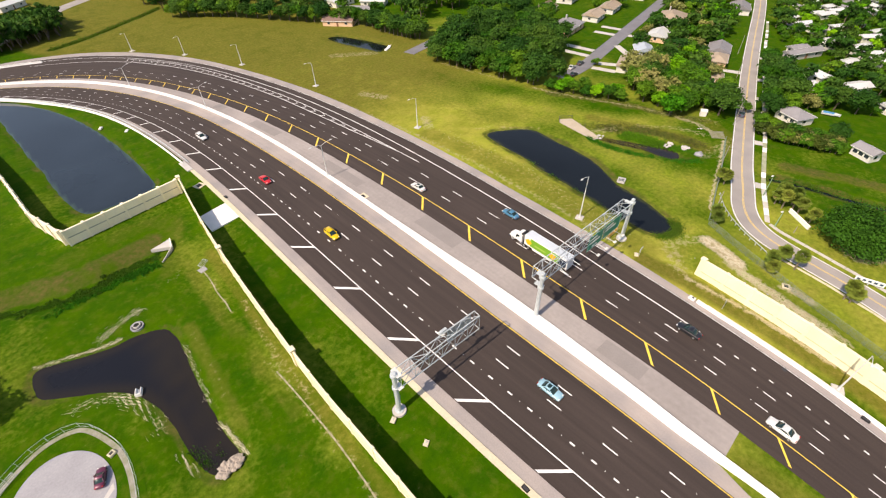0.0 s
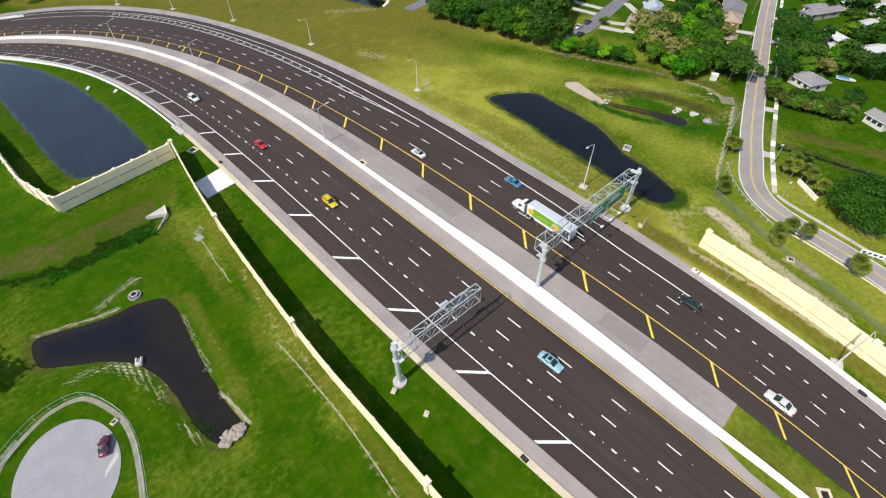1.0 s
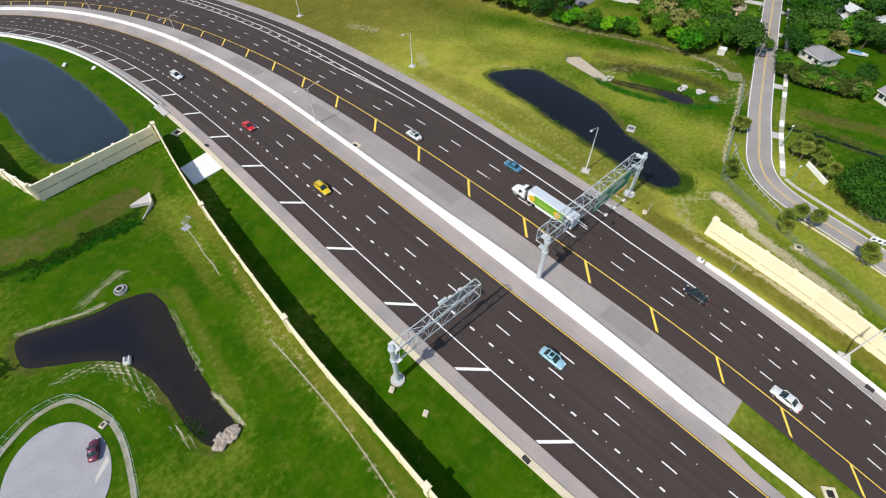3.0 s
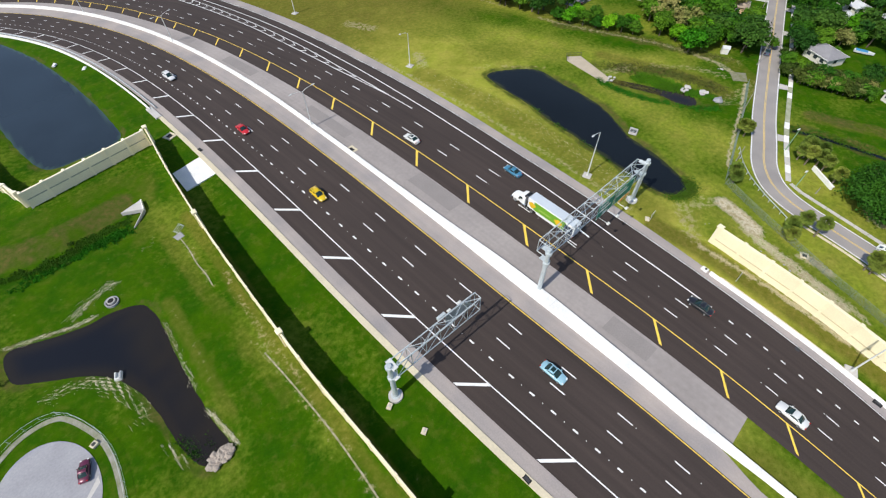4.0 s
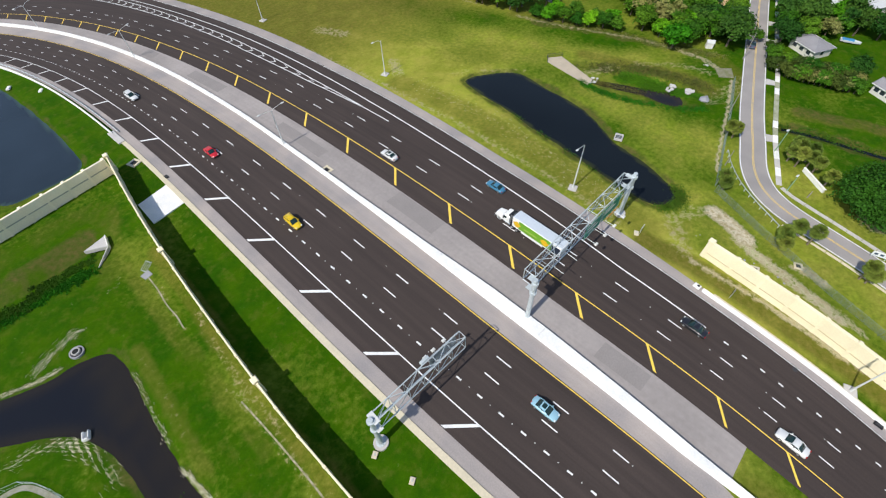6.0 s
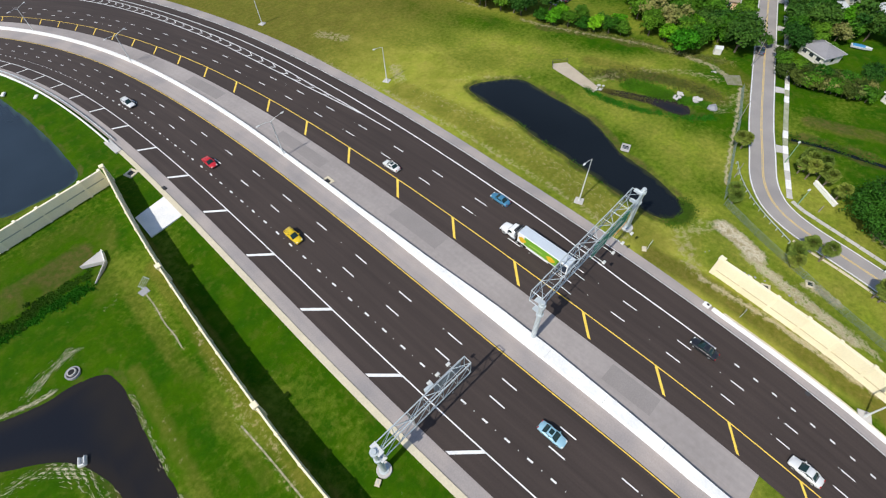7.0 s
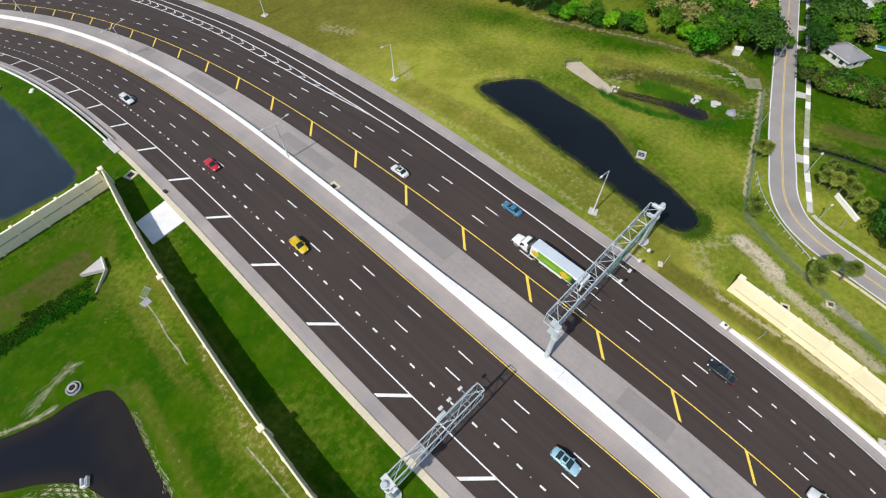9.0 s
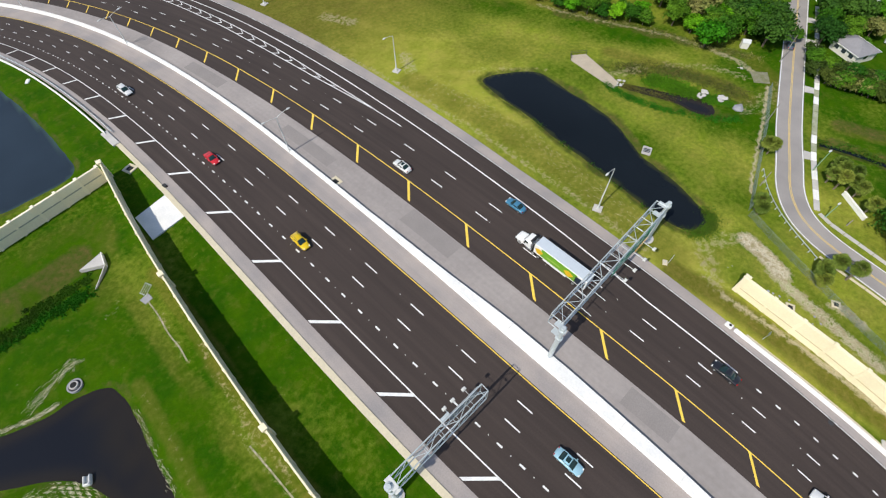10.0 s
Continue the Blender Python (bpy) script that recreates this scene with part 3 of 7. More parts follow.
barrier("parapet", lambda s: -38.9, lambda s: -38.4, 119, S_LAST, 0.75, BRIGHT_CONCRETE, "pale concrete parapet along the southbound shoulder by the pond", 10)
barrier("gore_barrier", lambda s: GORE_W(s) + 4.0, lambda s: GORE_W(s) + 5.0, 372, S_LAST, 0.8, BRIGHT_CONCRETE, "pale concrete barrier between the diverging carriageways", 12)
end_block = thing("barrier_end", "pale sloping concrete end block of the roadside barrier", "barrier", at=pose(*at(-19.2, SHOULDER_EAST(-19) - 0.6), -0.05, rz=heading(-19, 17)))
part("block", Shape().box((0, 0, 0.2), (1.3, 0.9, 0.6), bevel=0.1), BRIGHT_CONCRETE, end_block)
part("opening", Shape().tube((-0.15, 0, 0.3), (-0.15, 0, 0.53), 0.26, n=14), DARK, end_block)
start = thing("barrier_end", "wide pale concrete block where the parapet begins", "barrier", at=pose(*at(116.0, -38.7), -0.05, rz=heading(116, -38)))
part("block", Shape().box((0, 0, 0.15), (6.5, 1.7, 0.45), bevel=0.08), CONCRETE, start)

# ---- ground sheet, ponds and ditches ----
POND_NW = [(-59.5, 209.5), (-53.0, 199.5), (-47.0, 187.0), (-42.0, 172.5), (-38.3, 157.7), (-35.8, 141.6), (-34.2, 126.4), (-33.2, 114.0), (-33.4, 106.5), (-36.5, 104.0), (-44.0, 103.8),
           (-51.0, 104.6), (-53.7, 110.5), (-55.6, 122.0), (-57.0, 137.0), (-58.9, 154.0), (-61.0, 174.0), (-63.0, 191.5), (-67.0, 204), (-76, 219), (-77, 225), (-67, 218)]
POND_SW = [(-70.2, 55.6), (-64.0, 53.7), (-59.0, 52.1), (-55.2, 51.6), (-52.2, 51.2), (-49.2, 50.0), (-47.7, 48.0), (-47.4, 43.4), (-47.9, 36.0), (-48.1, 28.0), (-48.0, 21.0), (-47.4, 14.4), (-48.6, 12.6),
           (-51.4, 12.8), (-53.0, 15.2), (-53.7, 19.6), (-53.9, 24.6), (-54.4, 29.2), (-55.7, 34.0), (-57.4, 37.2), (-59.4, 39.8), (-63.1, 42.8), (-66.9, 45.2), (-70.4, 47.8), (-71.2, 51.0)]
POND_NE = [(58.1, 61.4), (62.6, 60.5), (68.3, 56.4), (71.3, 52.4), (71.2, 47.0), (70.8, 40.6), (70.4, 34.0), (69.6, 28.4), (68.0, 23.6), (65.6, 19.0), (63.8, 15.0), (62.8, 10.6), (62.0, 6.0), (60.6, 1.4),
           (59.2, -3.0), (57.6, -5.0), (54.8, -4.7), (52.0, -3.0), (51.0, 0.2), (51.2, 5.6), (52.2, 11.6), (52.8, 17.4), (53.5, 24.2), (54.0, 31.4), (55.2, 38.6), (55.9, 46.6), (56.6, 54.6), (57.2, 58.8)]
POND_FAR = [(71.0, 184.5), (76.5, 183.5), (80.8, 174), (84.0, 163), (86.0, 154.0), (82.4, 151.2), (78.6, 150.6), (76.4, 157), (74.4, 165), (72.0, 174)]
CREEK = [(81.6, 34.0), (83.4, 28.4), (85.2, 23.6), (86.4, 19.2), (86.4, 15.0), (87.7, 11.7), (89.9, 11.0), (91.0, 13.6), (90.2, 17.2), (88.0, 20.8), (86.5, 24.4), (84.8, 29.0), (82.6, 34.4)]
loops = {"nw": smooth_loop(POND_NW), "sw": smooth_loop(POND_SW), "ne": smooth_loop(POND_NE), "far": smooth_loop(POND_FAR), "creek": smooth_loop(CREEK)}


def inside(points, poly):
    x, y = points[:, 0], points[:, 1]
    hit = np.zeros(len(points), bool)
    for (x0, y0), (x1, y1) in zip(poly, poly[1:] + poly[:1]):
        if y0 != y1:
            hit ^= ((y0 > y) != (y1 > y)) & (x < (x1 - x0) * (y - y0) / (y1 - y0) + x0)
    return hit


def line_gap(points, line, closed=False):
    """The distance of each point from a line."""
    out = np.full(len(points), 1e9)
    for a, b in zip(line, list(line[1:]) + ([line[0]] if closed else [])):
        a, b = np.array(a), np.array(b)
        d = b - a
        f = np.clip(((points - a) @ d) / (d @ d + 1e-9), 0, 1)
        out = np.minimum(out, np.hypot(*(points - a - f[:, None] * d).T))
    return out


def near_poly(points, poly):
    """The distance from a closed line, less than nothing inside it."""
    d = np.full(len(points), 1e9)
    (x0, y0), (x1, y1) = np.min(poly, 0) - 12, np.max(poly, 0) + 12
    some = (points[:, 0] > x0) & (points[:, 0] < x1) & (points[:, 1] > y0) & (points[:, 1] < y1)
    sub = points[some]
    d[some] = line_gap(sub, list(poly), True) * np.where(inside(sub, list(poly)), -1, 1)
    return d


def ease(v):
    v = np.clip(v, 0, 1)
    return v * v * (3 - 2 * v)


def wave(p, scale, seed):
    """Smooth noise of about -1 to 1 over the plan."""
    rng = np.random.RandomState(seed)
    out = np.zeros(len(p))
    for k in range(7):
        a, f, ph = rng.uniform(0, 2 * math.pi), rng.uniform(0.6, 1.7) / scale, rng.uniform(0, 6.28)
        out += np.sin((p[:, 0] * math.cos(a) + p[:, 1] * math.sin(a)) * f * 2 * math.pi + ph + 0.8 * np.sin(p[:, 1] * f * 2.1 + k))
    return out / 4


DITCH_WEST = [(-90, 82), (-73, 80.5), (-64, 75), (-55, 73.5), (-47, 76), (-41, 76)]
DITCH_EAST = [(88.0, 31), (91.5, 22), (94.5, 14), (97, 9)]
DITCH_FAR = [(97.0, -12.0), (98.4, -15.5), (99.8, -20.5), (101.3, -28.3), (104, -40), (108, -56), (114, -72)]
DITCH_HEDGE = [(-34, 266), (-26.6, 269), (-17, 273.5), (-2, 284), (13, 294), (26, 304)]
SWALE = [(-27.0, -70), (-27.0, -20), (-28.0, 20), (-27.5, 60), (-26.5, 72)]

xs = np.concatenate([-95 - np.geomspace(1.3, 2400, 26)[::-1], np.arange(-95, 150, 0.9), 150 + np.geomspace(1.3, 2400, 26)])
ys = np.concatenate([-75 - np.geomspace(1.3, 2400, 26)[::-1], np.arange(-75, 290, 0.9), 290 + np.geomspace(1.3, 2400, 26)])
gx, gy = np.meshgrid(xs, ys)
plan = np.stack([gx.ravel(), gy.ravel()], 1)
calm = ease((600 - np.hypot(plan[:, 0], plan[:, 1])) / 300)
height = -0.10 + 0.035 * wave(plan, 22, 1) * calm + 0.02 * wave(plan, 7, 2) * calm
bank_weeds = np.zeros(len(plan))
for key in loops:
    d = near_poly(plan, loops[key]) + 0.08 * wave(plan, 6, 9) + 0.05 * wave(plan, 3.2, 10)
    steep = 2.0 if key == "creek" else 3.2
    height += -0.58 * np.clip((steep - d) / steep, 0, 1.35) - 0.9 * ease(-d / 4 - 0.2)
    bank_weeds = np.maximum(bank_weeds, (0.66 if key == "ne" else 0.55) * ease(1 - np.abs(d - 0.6) / (2.6 if key == "ne" else 1.8)))
for line, width, deep in ((DITCH_WEST, 7, 1.2), (DITCH_EAST, 6, 0.6), (DITCH_FAR, 2.8, 0.9), (DITCH_HEDGE, 4, 0.6), (SWALE, 6, 0.35)):
    height -= deep * ease(1 - line_gap(plan, smooth_line(line)) / width)
me = bpy.data.meshes.new("ground")
nx, ny = len(xs), len(ys)
idx = np.arange(nx * ny).reshape(ny, nx)
quads = np.stack([idx[:-1, :-1], idx[:-1, 1:], idx[1:, 1:], idx[1:, :-1]], -1).reshape(-1, 4)
me.from_pydata(np.column_stack([plan, height]).tolist(), [], quads.tolist())
me.shade_smooth()

# where the grass is dry, weedy, dull or worn to bare earth; some of the dull tone is painted shade
east_side = ease((plan[:, 0] - 24 + 0.12 * (plan[:, 1] - 30)) / 12)
dry = 0.02 + 0.62 * east_side * ease((160 - plan[:, 0]) / 60) + 0.14 * wave(plan, 34, 3)
dry -= 0.15 * ease((plan[:, 0] - 58) / 14) * ease((75 - plan[:, 1]) / 40)
dry -= 0.2 * ease(1 - line_gap(plan, [(72, 52), (71, 35), (66, 15), (61, -2)]) / 7)
dry += 0.5 * ease(1.5 - np.abs(plan[:, 0] - 8.5) / 7) * ease((-30 - plan[:, 1]) / 8)
dry += 0.34 * ease(1.4 - line_gap(plan, [(41, -6), (41.5, -20), (40, -45), (35, -72)]) / 5)
dry -= 0.45 * ease(1 - line_gap(plan, [(66, 140), (80, 100), (92, 76), (105, 40)]) / 12)
dry -= 0.31 * ease((plan[:, 0] - 74) / 14) * ease((30 - plan[:, 1]) / 25)
dry -= 0.34 * ease((plan[:, 1] - 125) / 60)
dry -= 0.32 * ease(1 - line_gap(plan, [(57.5, -12), (57, -19), (55.4, -25), (53.0, -32), (50.8, -39), (47.9, -47), (44, -56)]) / 3.4)
dry += 0.22 * ease(1 - line_gap(plan, [(-35, 5), (-36, 40), (-37, 70)]) / 7)
dry += 0.40 * ease(1 - line_gap(plan, [(46, 60), (56, 90), (60, 120), (52, 150)]) / 24)
weeds = bank_weeds
weeds = np.maximum(weeds, 0.70 * ease(1.6 - line_gap(plan, [(-80, 84.5), (-70, 82), (-62, 79), (-55, 78.4), (-48, 79.2), (-42.5, 80.6)]) / 3.4))
weeds = np.maximum(weeds, 0.58 * ease(1.5 - line_gap(plan, [(86.7, 41), (91.5, 34), (98, 24), (100.5, 14), (99, 8)]) / 3.2))
weeds = np.maximum(weeds, 0.40 * ease(1.5 - line_gap(plan, [(81.2, 37.6), (80.4, 30), (81.4, 22), (84, 15), (88.3, 8.6), (92.9, 6.3)]) / 2.0))
weeds = np.maximum(weeds, 0.62 * ease(1.5 - line_gap(plan, [(106, -13), (108.4, -18.6), (111.4, -27), (115, -40)]) / 2.6))
weeds = np.maximum(weeds, 0.95 * ease(1.5 - line_gap(plan, smooth_line(DITCH_HEDGE)) / 2.6))
weeds = np.maximum(weeds, 0.6 * ease(1.5 - line_gap(plan, [(98, 66), (106, 48), (112, 30), (116, 18)]) / 2.5))
weeds = np.maximum(weeds, 0.7 * ease(1.5 - line_gap(plan, smooth_line(DITCH_FAR)) / 3.0))
# far field: olive grass, darkened further in place of a cloud's shadow
dull = 0.90 * ease((plan[:, 1] - 62) / 60) * ease((plan[:, 0] - 0.4 * (170 - plan[:, 1])) / 10 + 1) * ease((112 - plan[:, 0]) / 16)
for line, width, much in (
    ([(-32.6, 66), (-33.4, 40), (-33.8, 18), (-33.4, -4), (-33.0, -40)], 1.3, 0.62),
    ([(-38.6, 66), (-38.0, 40), (-37.2, 14)], 1.6, 0.36),
    # strip at the wall's east foot, painted for the wall's shaded face
    ([(-29.9, 80), (-30.9, 57), (-31.6, 32), (-31.7, 13), (-31.2, 0), (-30.8, -13), (-30.0, -32)], 0.4, 0.9),
    ([(-42, 66), (-39, 74), (-36, 84)], 3.0, 0.36),
    ([(-60, 86), (-46, 88), (-36, 86)], 3.4, 0.28),
    ([(-44.6, 46), (-45.0, 32), (-45.4, 18)], 1.4, 0.50),
    ([(41, -6), (41.8, -20), (40, -45), (35, -72)], 2.6, 0.95),
    ([(44, -4), (47, 22), (47.5, 48), (44, 74)], 4.2, 0.62),
    ([(10.2, -42), (11.0, -52), (11.4, -70)], 2.6, 0.55),
    ([(52, 70), (62, 74), (76, 64)], 7.0, 0.35),
    ([(-19.6, 60), (-19.2, 20), (-17.6, -10), (-15.6, -40)], 0.7, 0.55),
    ([(92, 44), (97, 30), (101, 16), (100, 8)], 2.6, 0.75),
    ([(100, -3), (112, 6), (116, 14)], 3.0, 0.60),
    ([(105.4, -13), (107, -18), (110.5, -25), (114, -38)], 2.4, 0.65),
    ([(97, 76), (104, 56), (111, 36)], 2.4, 0.60),
):
    dull = np.maximum(dull, much * ease(1.5 - line_gap(plan, line) / width))
bare = np.zeros(len(plan))
for line, width, much in (
    ([(-33.2, 46), (-34.2, 36), (-34.4, 26), (-33.6, 16)], 0.8, 0.36),
    ([(-36.2, 28), (-35.6, 19), (-35.0, 11), (-34.7, 2), (-35.2, -12)], 0.9, 0.36),
    ([(-44.5, 46), (-44.8, 34), (-45.2, 26)], 0.6, 0.25),
    ([(-36.4, 61.0), (-36.1, 55.4), (-36.3, 49.0), (-36.3, 44.2)], 0.6, 0.40),
    ([(-65.0, 41.2), (-58.3, 38.2), (-56.7, 32.8), (-55.5, 27.0)], 1.2, 0.30),
    ([(-70.2, 56.4), (-64.2, 54.5), (-59.2, 52.9), (-54.6, 52.4)], 0.5, 0.36),
    ([(-47.8, 21), (-46.9, 14.0)], 0.5, 0.40),
    ([(-55.0, 21.0), (-54.6, 16.5)], 0.5, 0.35),
    ([(44, -13), (50, -7), (56, -10)], 2.2, 0.44),
    ([(58.0, -12.6), (57.0, -16.6), (55.2, -21.0)], 2.0, 0.92),
    ([(54.4, -19.4), (52.8, -23.4), (51.8, -28.5), (50.4, -34), (48.6, -41)], 1.5, 0.74),
    ([(54.6, -30), (54.4, -36.4)], 0.9, 0.6),
    ([(47.0, -18), (47.5, -30), (45.5, -42)], 1.0, 0.42),
    ([(55.6, -32), (55.0, -36)], 1.0, 0.8),
    ([(97, 74), (100, 63), (106, 48), (111, 36), (112.5, 27)], 0.9, 0.55),
    ([(88.5, 118), (91, 104), (95, 88)], 0.9, 0.45),
    ([(47.5, 66), (50, 42), (48, 22), (45.5, 4)], 2.4, 0.24),
    ([(58, 66), (66, 60), (73, 52)], 1.5, 0.3),
    ([(98, 30), (106, 20), (108, 12)], 1.6, 0.42),
    ([(50, -41), (48, -45)], 0.8, 0.6),
    ([(41.0, 0), (42.5, 18), (42.5, 40), (41.5, 60), (40.0, 80), (36, 110), (31, 135)], 1.1, 0.44),
    ([(42.6, -15.5), (42.8, -30), (41.0, -47)], 0.9, 0.7),
    ([(96, 6), (103, 4), (112, 3)], 3.0, 0.38),
    ([(-40.6, 64.0), (-41.6, 62.6), (-43.4, 62.6)], 0.8, 0.34),
    ([(108.6, 6.2), (97.2, 1.9), (86, -1.9), (76, -5.2), (70.6, -7.4)], 0.5, 0.8),
    ([(112.9, 24), (113.3, 17.3), (111.4, 11.5)], 1.2, 0.62),
    ([(83, 38), (92, 34)], 2.0, 0.45),
    ([(47, 78), (50, 84)], 2.2, 0.5),
    ([(46, 116), (50, 108)], 2.5, 0.5),
    ([(78, -38), (83, -43)], 3.5, 0.6),
    ([(60, 160), (75, 150)], 3.0, 0.45),
):
    bare = np.maximum(bare, much * ease(1.5 - line_gap(plan, line) / width))
for name, values in (("dry", dry), ("weeds", weeds), ("dull", dull), ("bare", bare)):
    me.attributes.new(name, "FLOAT", "POINT").data.foreach_set("value", values.astype(np.float32))
tagged(part("ground", me, GROUND, None, "mown grass ground, lush green to sun-dried yellow"), category="grass", kind="structure")

for key, mat, shoal, label in (("nw", WATER_BLUE, 0.4, "large pond of still blue-grey water reflecting the sky"), ("sw", WATER_BROWN, 2.6, "angled retention pond of brown water"),
                               ("ne", WATER_DARK, 0.35, "long retention pond of dark still water"), ("far", WATER_DARK, 1.5, "small dark pond near the far trees"),
                               ("creek", WATER_BROWN, 1.6, "narrow creek of dark water among weeds")):
    loop = list(loops[key])
    (x0, y0), (x1, y1) = np.min(loop, 0) - 2, np.max(loop, 0) + 2
    wx, wy = np.arange(x0, x1 + 1, 1.0), np.arange(y0, y1 + 1, 1.0)
    grid = np.stack(np.meshgrid(wx, wy), -1).reshape(-1, 2)
    gap = near_poly(grid, loop)
    silt = ease(1 + (gap + 0.3) / shoal)
    if key == "sw":
        silt = np.maximum(silt * 0.3, 0.26 * ease((grid[:, 0] + 57) / 7) * (0.85 + 0.3 * wave(grid, 9, 31)))
    if key == "creek":
        silt = np.maximum(silt * 0.4, 0.04 + 0.3 * ease((grid[:, 1] - 17) / 6))
    cell = np.arange(len(grid)).reshape(len(wy), len(wx))
    cell = np.stack([cell[:-1, :-1], cell[:-1, 1:], cell[1:, 1:], cell[1:, :-1]], -1).reshape(-1, 4)
    cell = cell[gap[cell].min(1) < 1.2]
    used, flat = np.unique(cell, return_inverse=True)
    water = bpy.data.meshes.new("water")
    water.from_pydata([(x, y, -0.68) for x, y in grid[used]], [], flat.reshape(-1, 4).tolist())
    water.attributes.new("silt", "FLOAT", "POINT").data.foreach_set("value", np.clip(silt[used], 0, 1).astype(np.float32))
    tagged(part("water", water, mat, None, label), category="pond", kind="structure")


# ---- noise walls ----
def walk_line(points, spacing):
    """Points at even steps along a line, and their headings."""
    pts = [np.array(p, float) for p in points]
    total = sum(np.linalg.norm(b - a) for a, b in zip(pts, pts[1:]))
    n = max(1, round(total / spacing))
    out, want, gone = [], 0.0, 0.0
    for a, b in zip(pts, pts[1:]):
        d = np.linalg.norm(b - a)
        while want <= gone + d + 1e-6 and len(out) <= n:
            out.append(a + (b - a) * (want - gone) / d)
            want += total / n
        gone += d
    return out


def noise_wall(points, spacing, h, label, cap_every=0, wide=0.35, mat=None, band_mat=None, band_at=0.36, proud=0.2):
    face, stripe = mat or WALL_CREAM, band_mat or WALL_BAND
    wall = thing("noise_wall", label, "wall", kind="structure")
    stops = walk_line(points, spacing)
    bay = float(np.linalg.norm(stops[1] - stops[0]))
    deep = wide + proud
    post = Shape().box((0, 0, h / 2 - 0.2), (0.52, deep, h + 0.6)).box((0, 0, h + 0.22), (0.62, deep + 0.06, 0.24), bevel=0.06).mesh("post")
    pier = Shape().box((0, 0, h / 2 - 0.1), (0.9, 0.8, h + 0.9)).box((0, 0, h + 0.45), (1.2, 1.1, 0.32), bevel=0.1).mesh("post")
    low = Shape().box((0, 0, h * (band_at - 0.03) / 2 - 0.2), (bay - 0.5, wide, h * (band_at - 0.03) + 0.4), bevel=0.03).mesh("panel")
    rail = Shape().box((0, 0, h * band_at), (bay - 0.5, wide + 0.1, h * 0.06), bevel=0.02).mesh("rail")
    top = Shape().box((0, 0, h * (1 + band_at + 0.03) / 2), (bay - 0.5, wide, h * (0.97 - band_at)), bevel=0.03).box((0, 0, h + 0.05), (bay - 0.5, wide + 0.12, 0.16), bevel=0.04).mesh("panel")
    for k, p in enumerate(stops):
        q = stops[min(k + 1, len(stops) - 1)] - stops[min(k, len(stops) - 2)]
        turn = math.degrees(math.atan2(q[1], q[0]))
        ob = part("post", pier if cap_every and k % cap_every == 0 else post, face, wall)
        ob.matrix_basis = pose(p[0], p[1], -0.1, rz=turn)
        if k + 1 < len(stops):
            m = (p + stops[k + 1]) / 2
            for name, mesh, mat in (("panel", low, face), ("rail", rail, stripe), ("panel", top, face)):
                part(name, mesh, mat, wall).matrix_basis = pose(m[0], m[1], -0.1, rz=turn)
    return wall


WALL_WEST = [(-28.2, 97.2), (-30.2, 77), (-31.5, 56), (-32.2, 32), (-32.3, 13), (-31.8, 0), (-31.4, -13), (-30.6, -32), (-28.8, -70)]
noise_wall(smooth_line(WALL_WEST), 6.1, 4.3, "cream concrete noise wall with capped posts beside the motorway", 6, wide=0.2)
noise_wall([(-29.2, 96.6), (-57.3, 92.2)], 4.75, 4.3, "pale grey concrete noise wall panels between a pond and lawn", mat=WALL_PALE, band_mat=WALL_GREY, band_at=0.52, proud=0.55)
noise_wall([(-58.0, 93.2), (-62.4, 107), (-65.6, 134), (-70.5, 165)], 5.0, 4.3, "pale concrete noise wall running along the pond bank", mat=WALL_PALE, band_mat=WALL_GREY, band_at=0.52, proud=0.55)
noise_wall([(45.3, -16.4), (44.6, -23.6), (43.4, -34.8), (41.6, -44.5), (38.0, -60), (35.5, -70)], 5.4, 4.3, "sunlit cream noise wall east of the motorway", 6, wide=0.58)


# ---- sign gantries ----
def truss(parent, a, b, depth, h, bays, r=0.11):
    """A box truss from a to b, its lower inner corner on that line; depth is a vector across it."""
    a, b, depth, up = Vector(a), Vector(b), Vector(depth), Vector((0, 0, h))
    corner = [Vector((0, 0, 0)), depth, up, depth + up]
    for c in corner:
        part("chord", Shape().tube(a + c, b + c, r, n=8), GALVANISED, parent, smooth=False)
    for p in (a, b):
        frame_bars = Shape()
        for i, j in ((0, 1), (1, 3), (3, 2), (2, 0)):
            frame_bars.tube(p + corner[i], p + corner[j], r * 0.7, n=6)
        part("end_frame", frame_bars, GALVANISED, parent)
    for k in range(bays):
        p, q = a + (b - a) * k / bays, a + (b - a) * (k + 1) / bays
        for i, j in ((0, 2), (1, 3), (2, 3)):
            i, j = (j, i) if k % 2 and j == 3 else (i, j)
            part("brace", Shape().tube(p + corner[i], q + corner[j], r * 0.55, n=6), GALVANISED, parent)
        if k:
            for i, j in ((0, 2), (1, 3), (2, 3), (0, 1)):
                part("strut", Shape().tube(p + corner[i], p + corner[j], r * (0.6 if (i, j) == (0, 2) else 0.42), n=6), GALVANISED, parent)



def gantry_post(parent, x, y, h, r, footing=1.1):
    part("post", Shape().tube((x, y, -0.2), (x, y, h), r, r * 0.86, n=20).tube((x, y, h), (x, y, h + 0.12), r * 0.95, r * 0.8, n=20), GALVANISED, parent, smooth=False)
    part("base_plate", Shape().tube((x, y, 0.22), (x, y, 0.34), r * 1.7, n=16), GALVANISED, parent)
    part("footing", Shape().tube((x, y, -0.4), (x, y, 0.22), footing, footing * 0.97, n=24), CONCRETE, parent)
    for k in range(8):
        u = 2 * math.pi * k / 8
        part("bolt", Shape().tube((x + r * 1.4 * math.cos(u), y + r * 1.4 * math.sin(u), 0.3), (x + r * 1.4 * math.cos(u), y + r * 1.4 * math.sin(u), 0.45), 0.05, n=6), GALVANISED, parent)


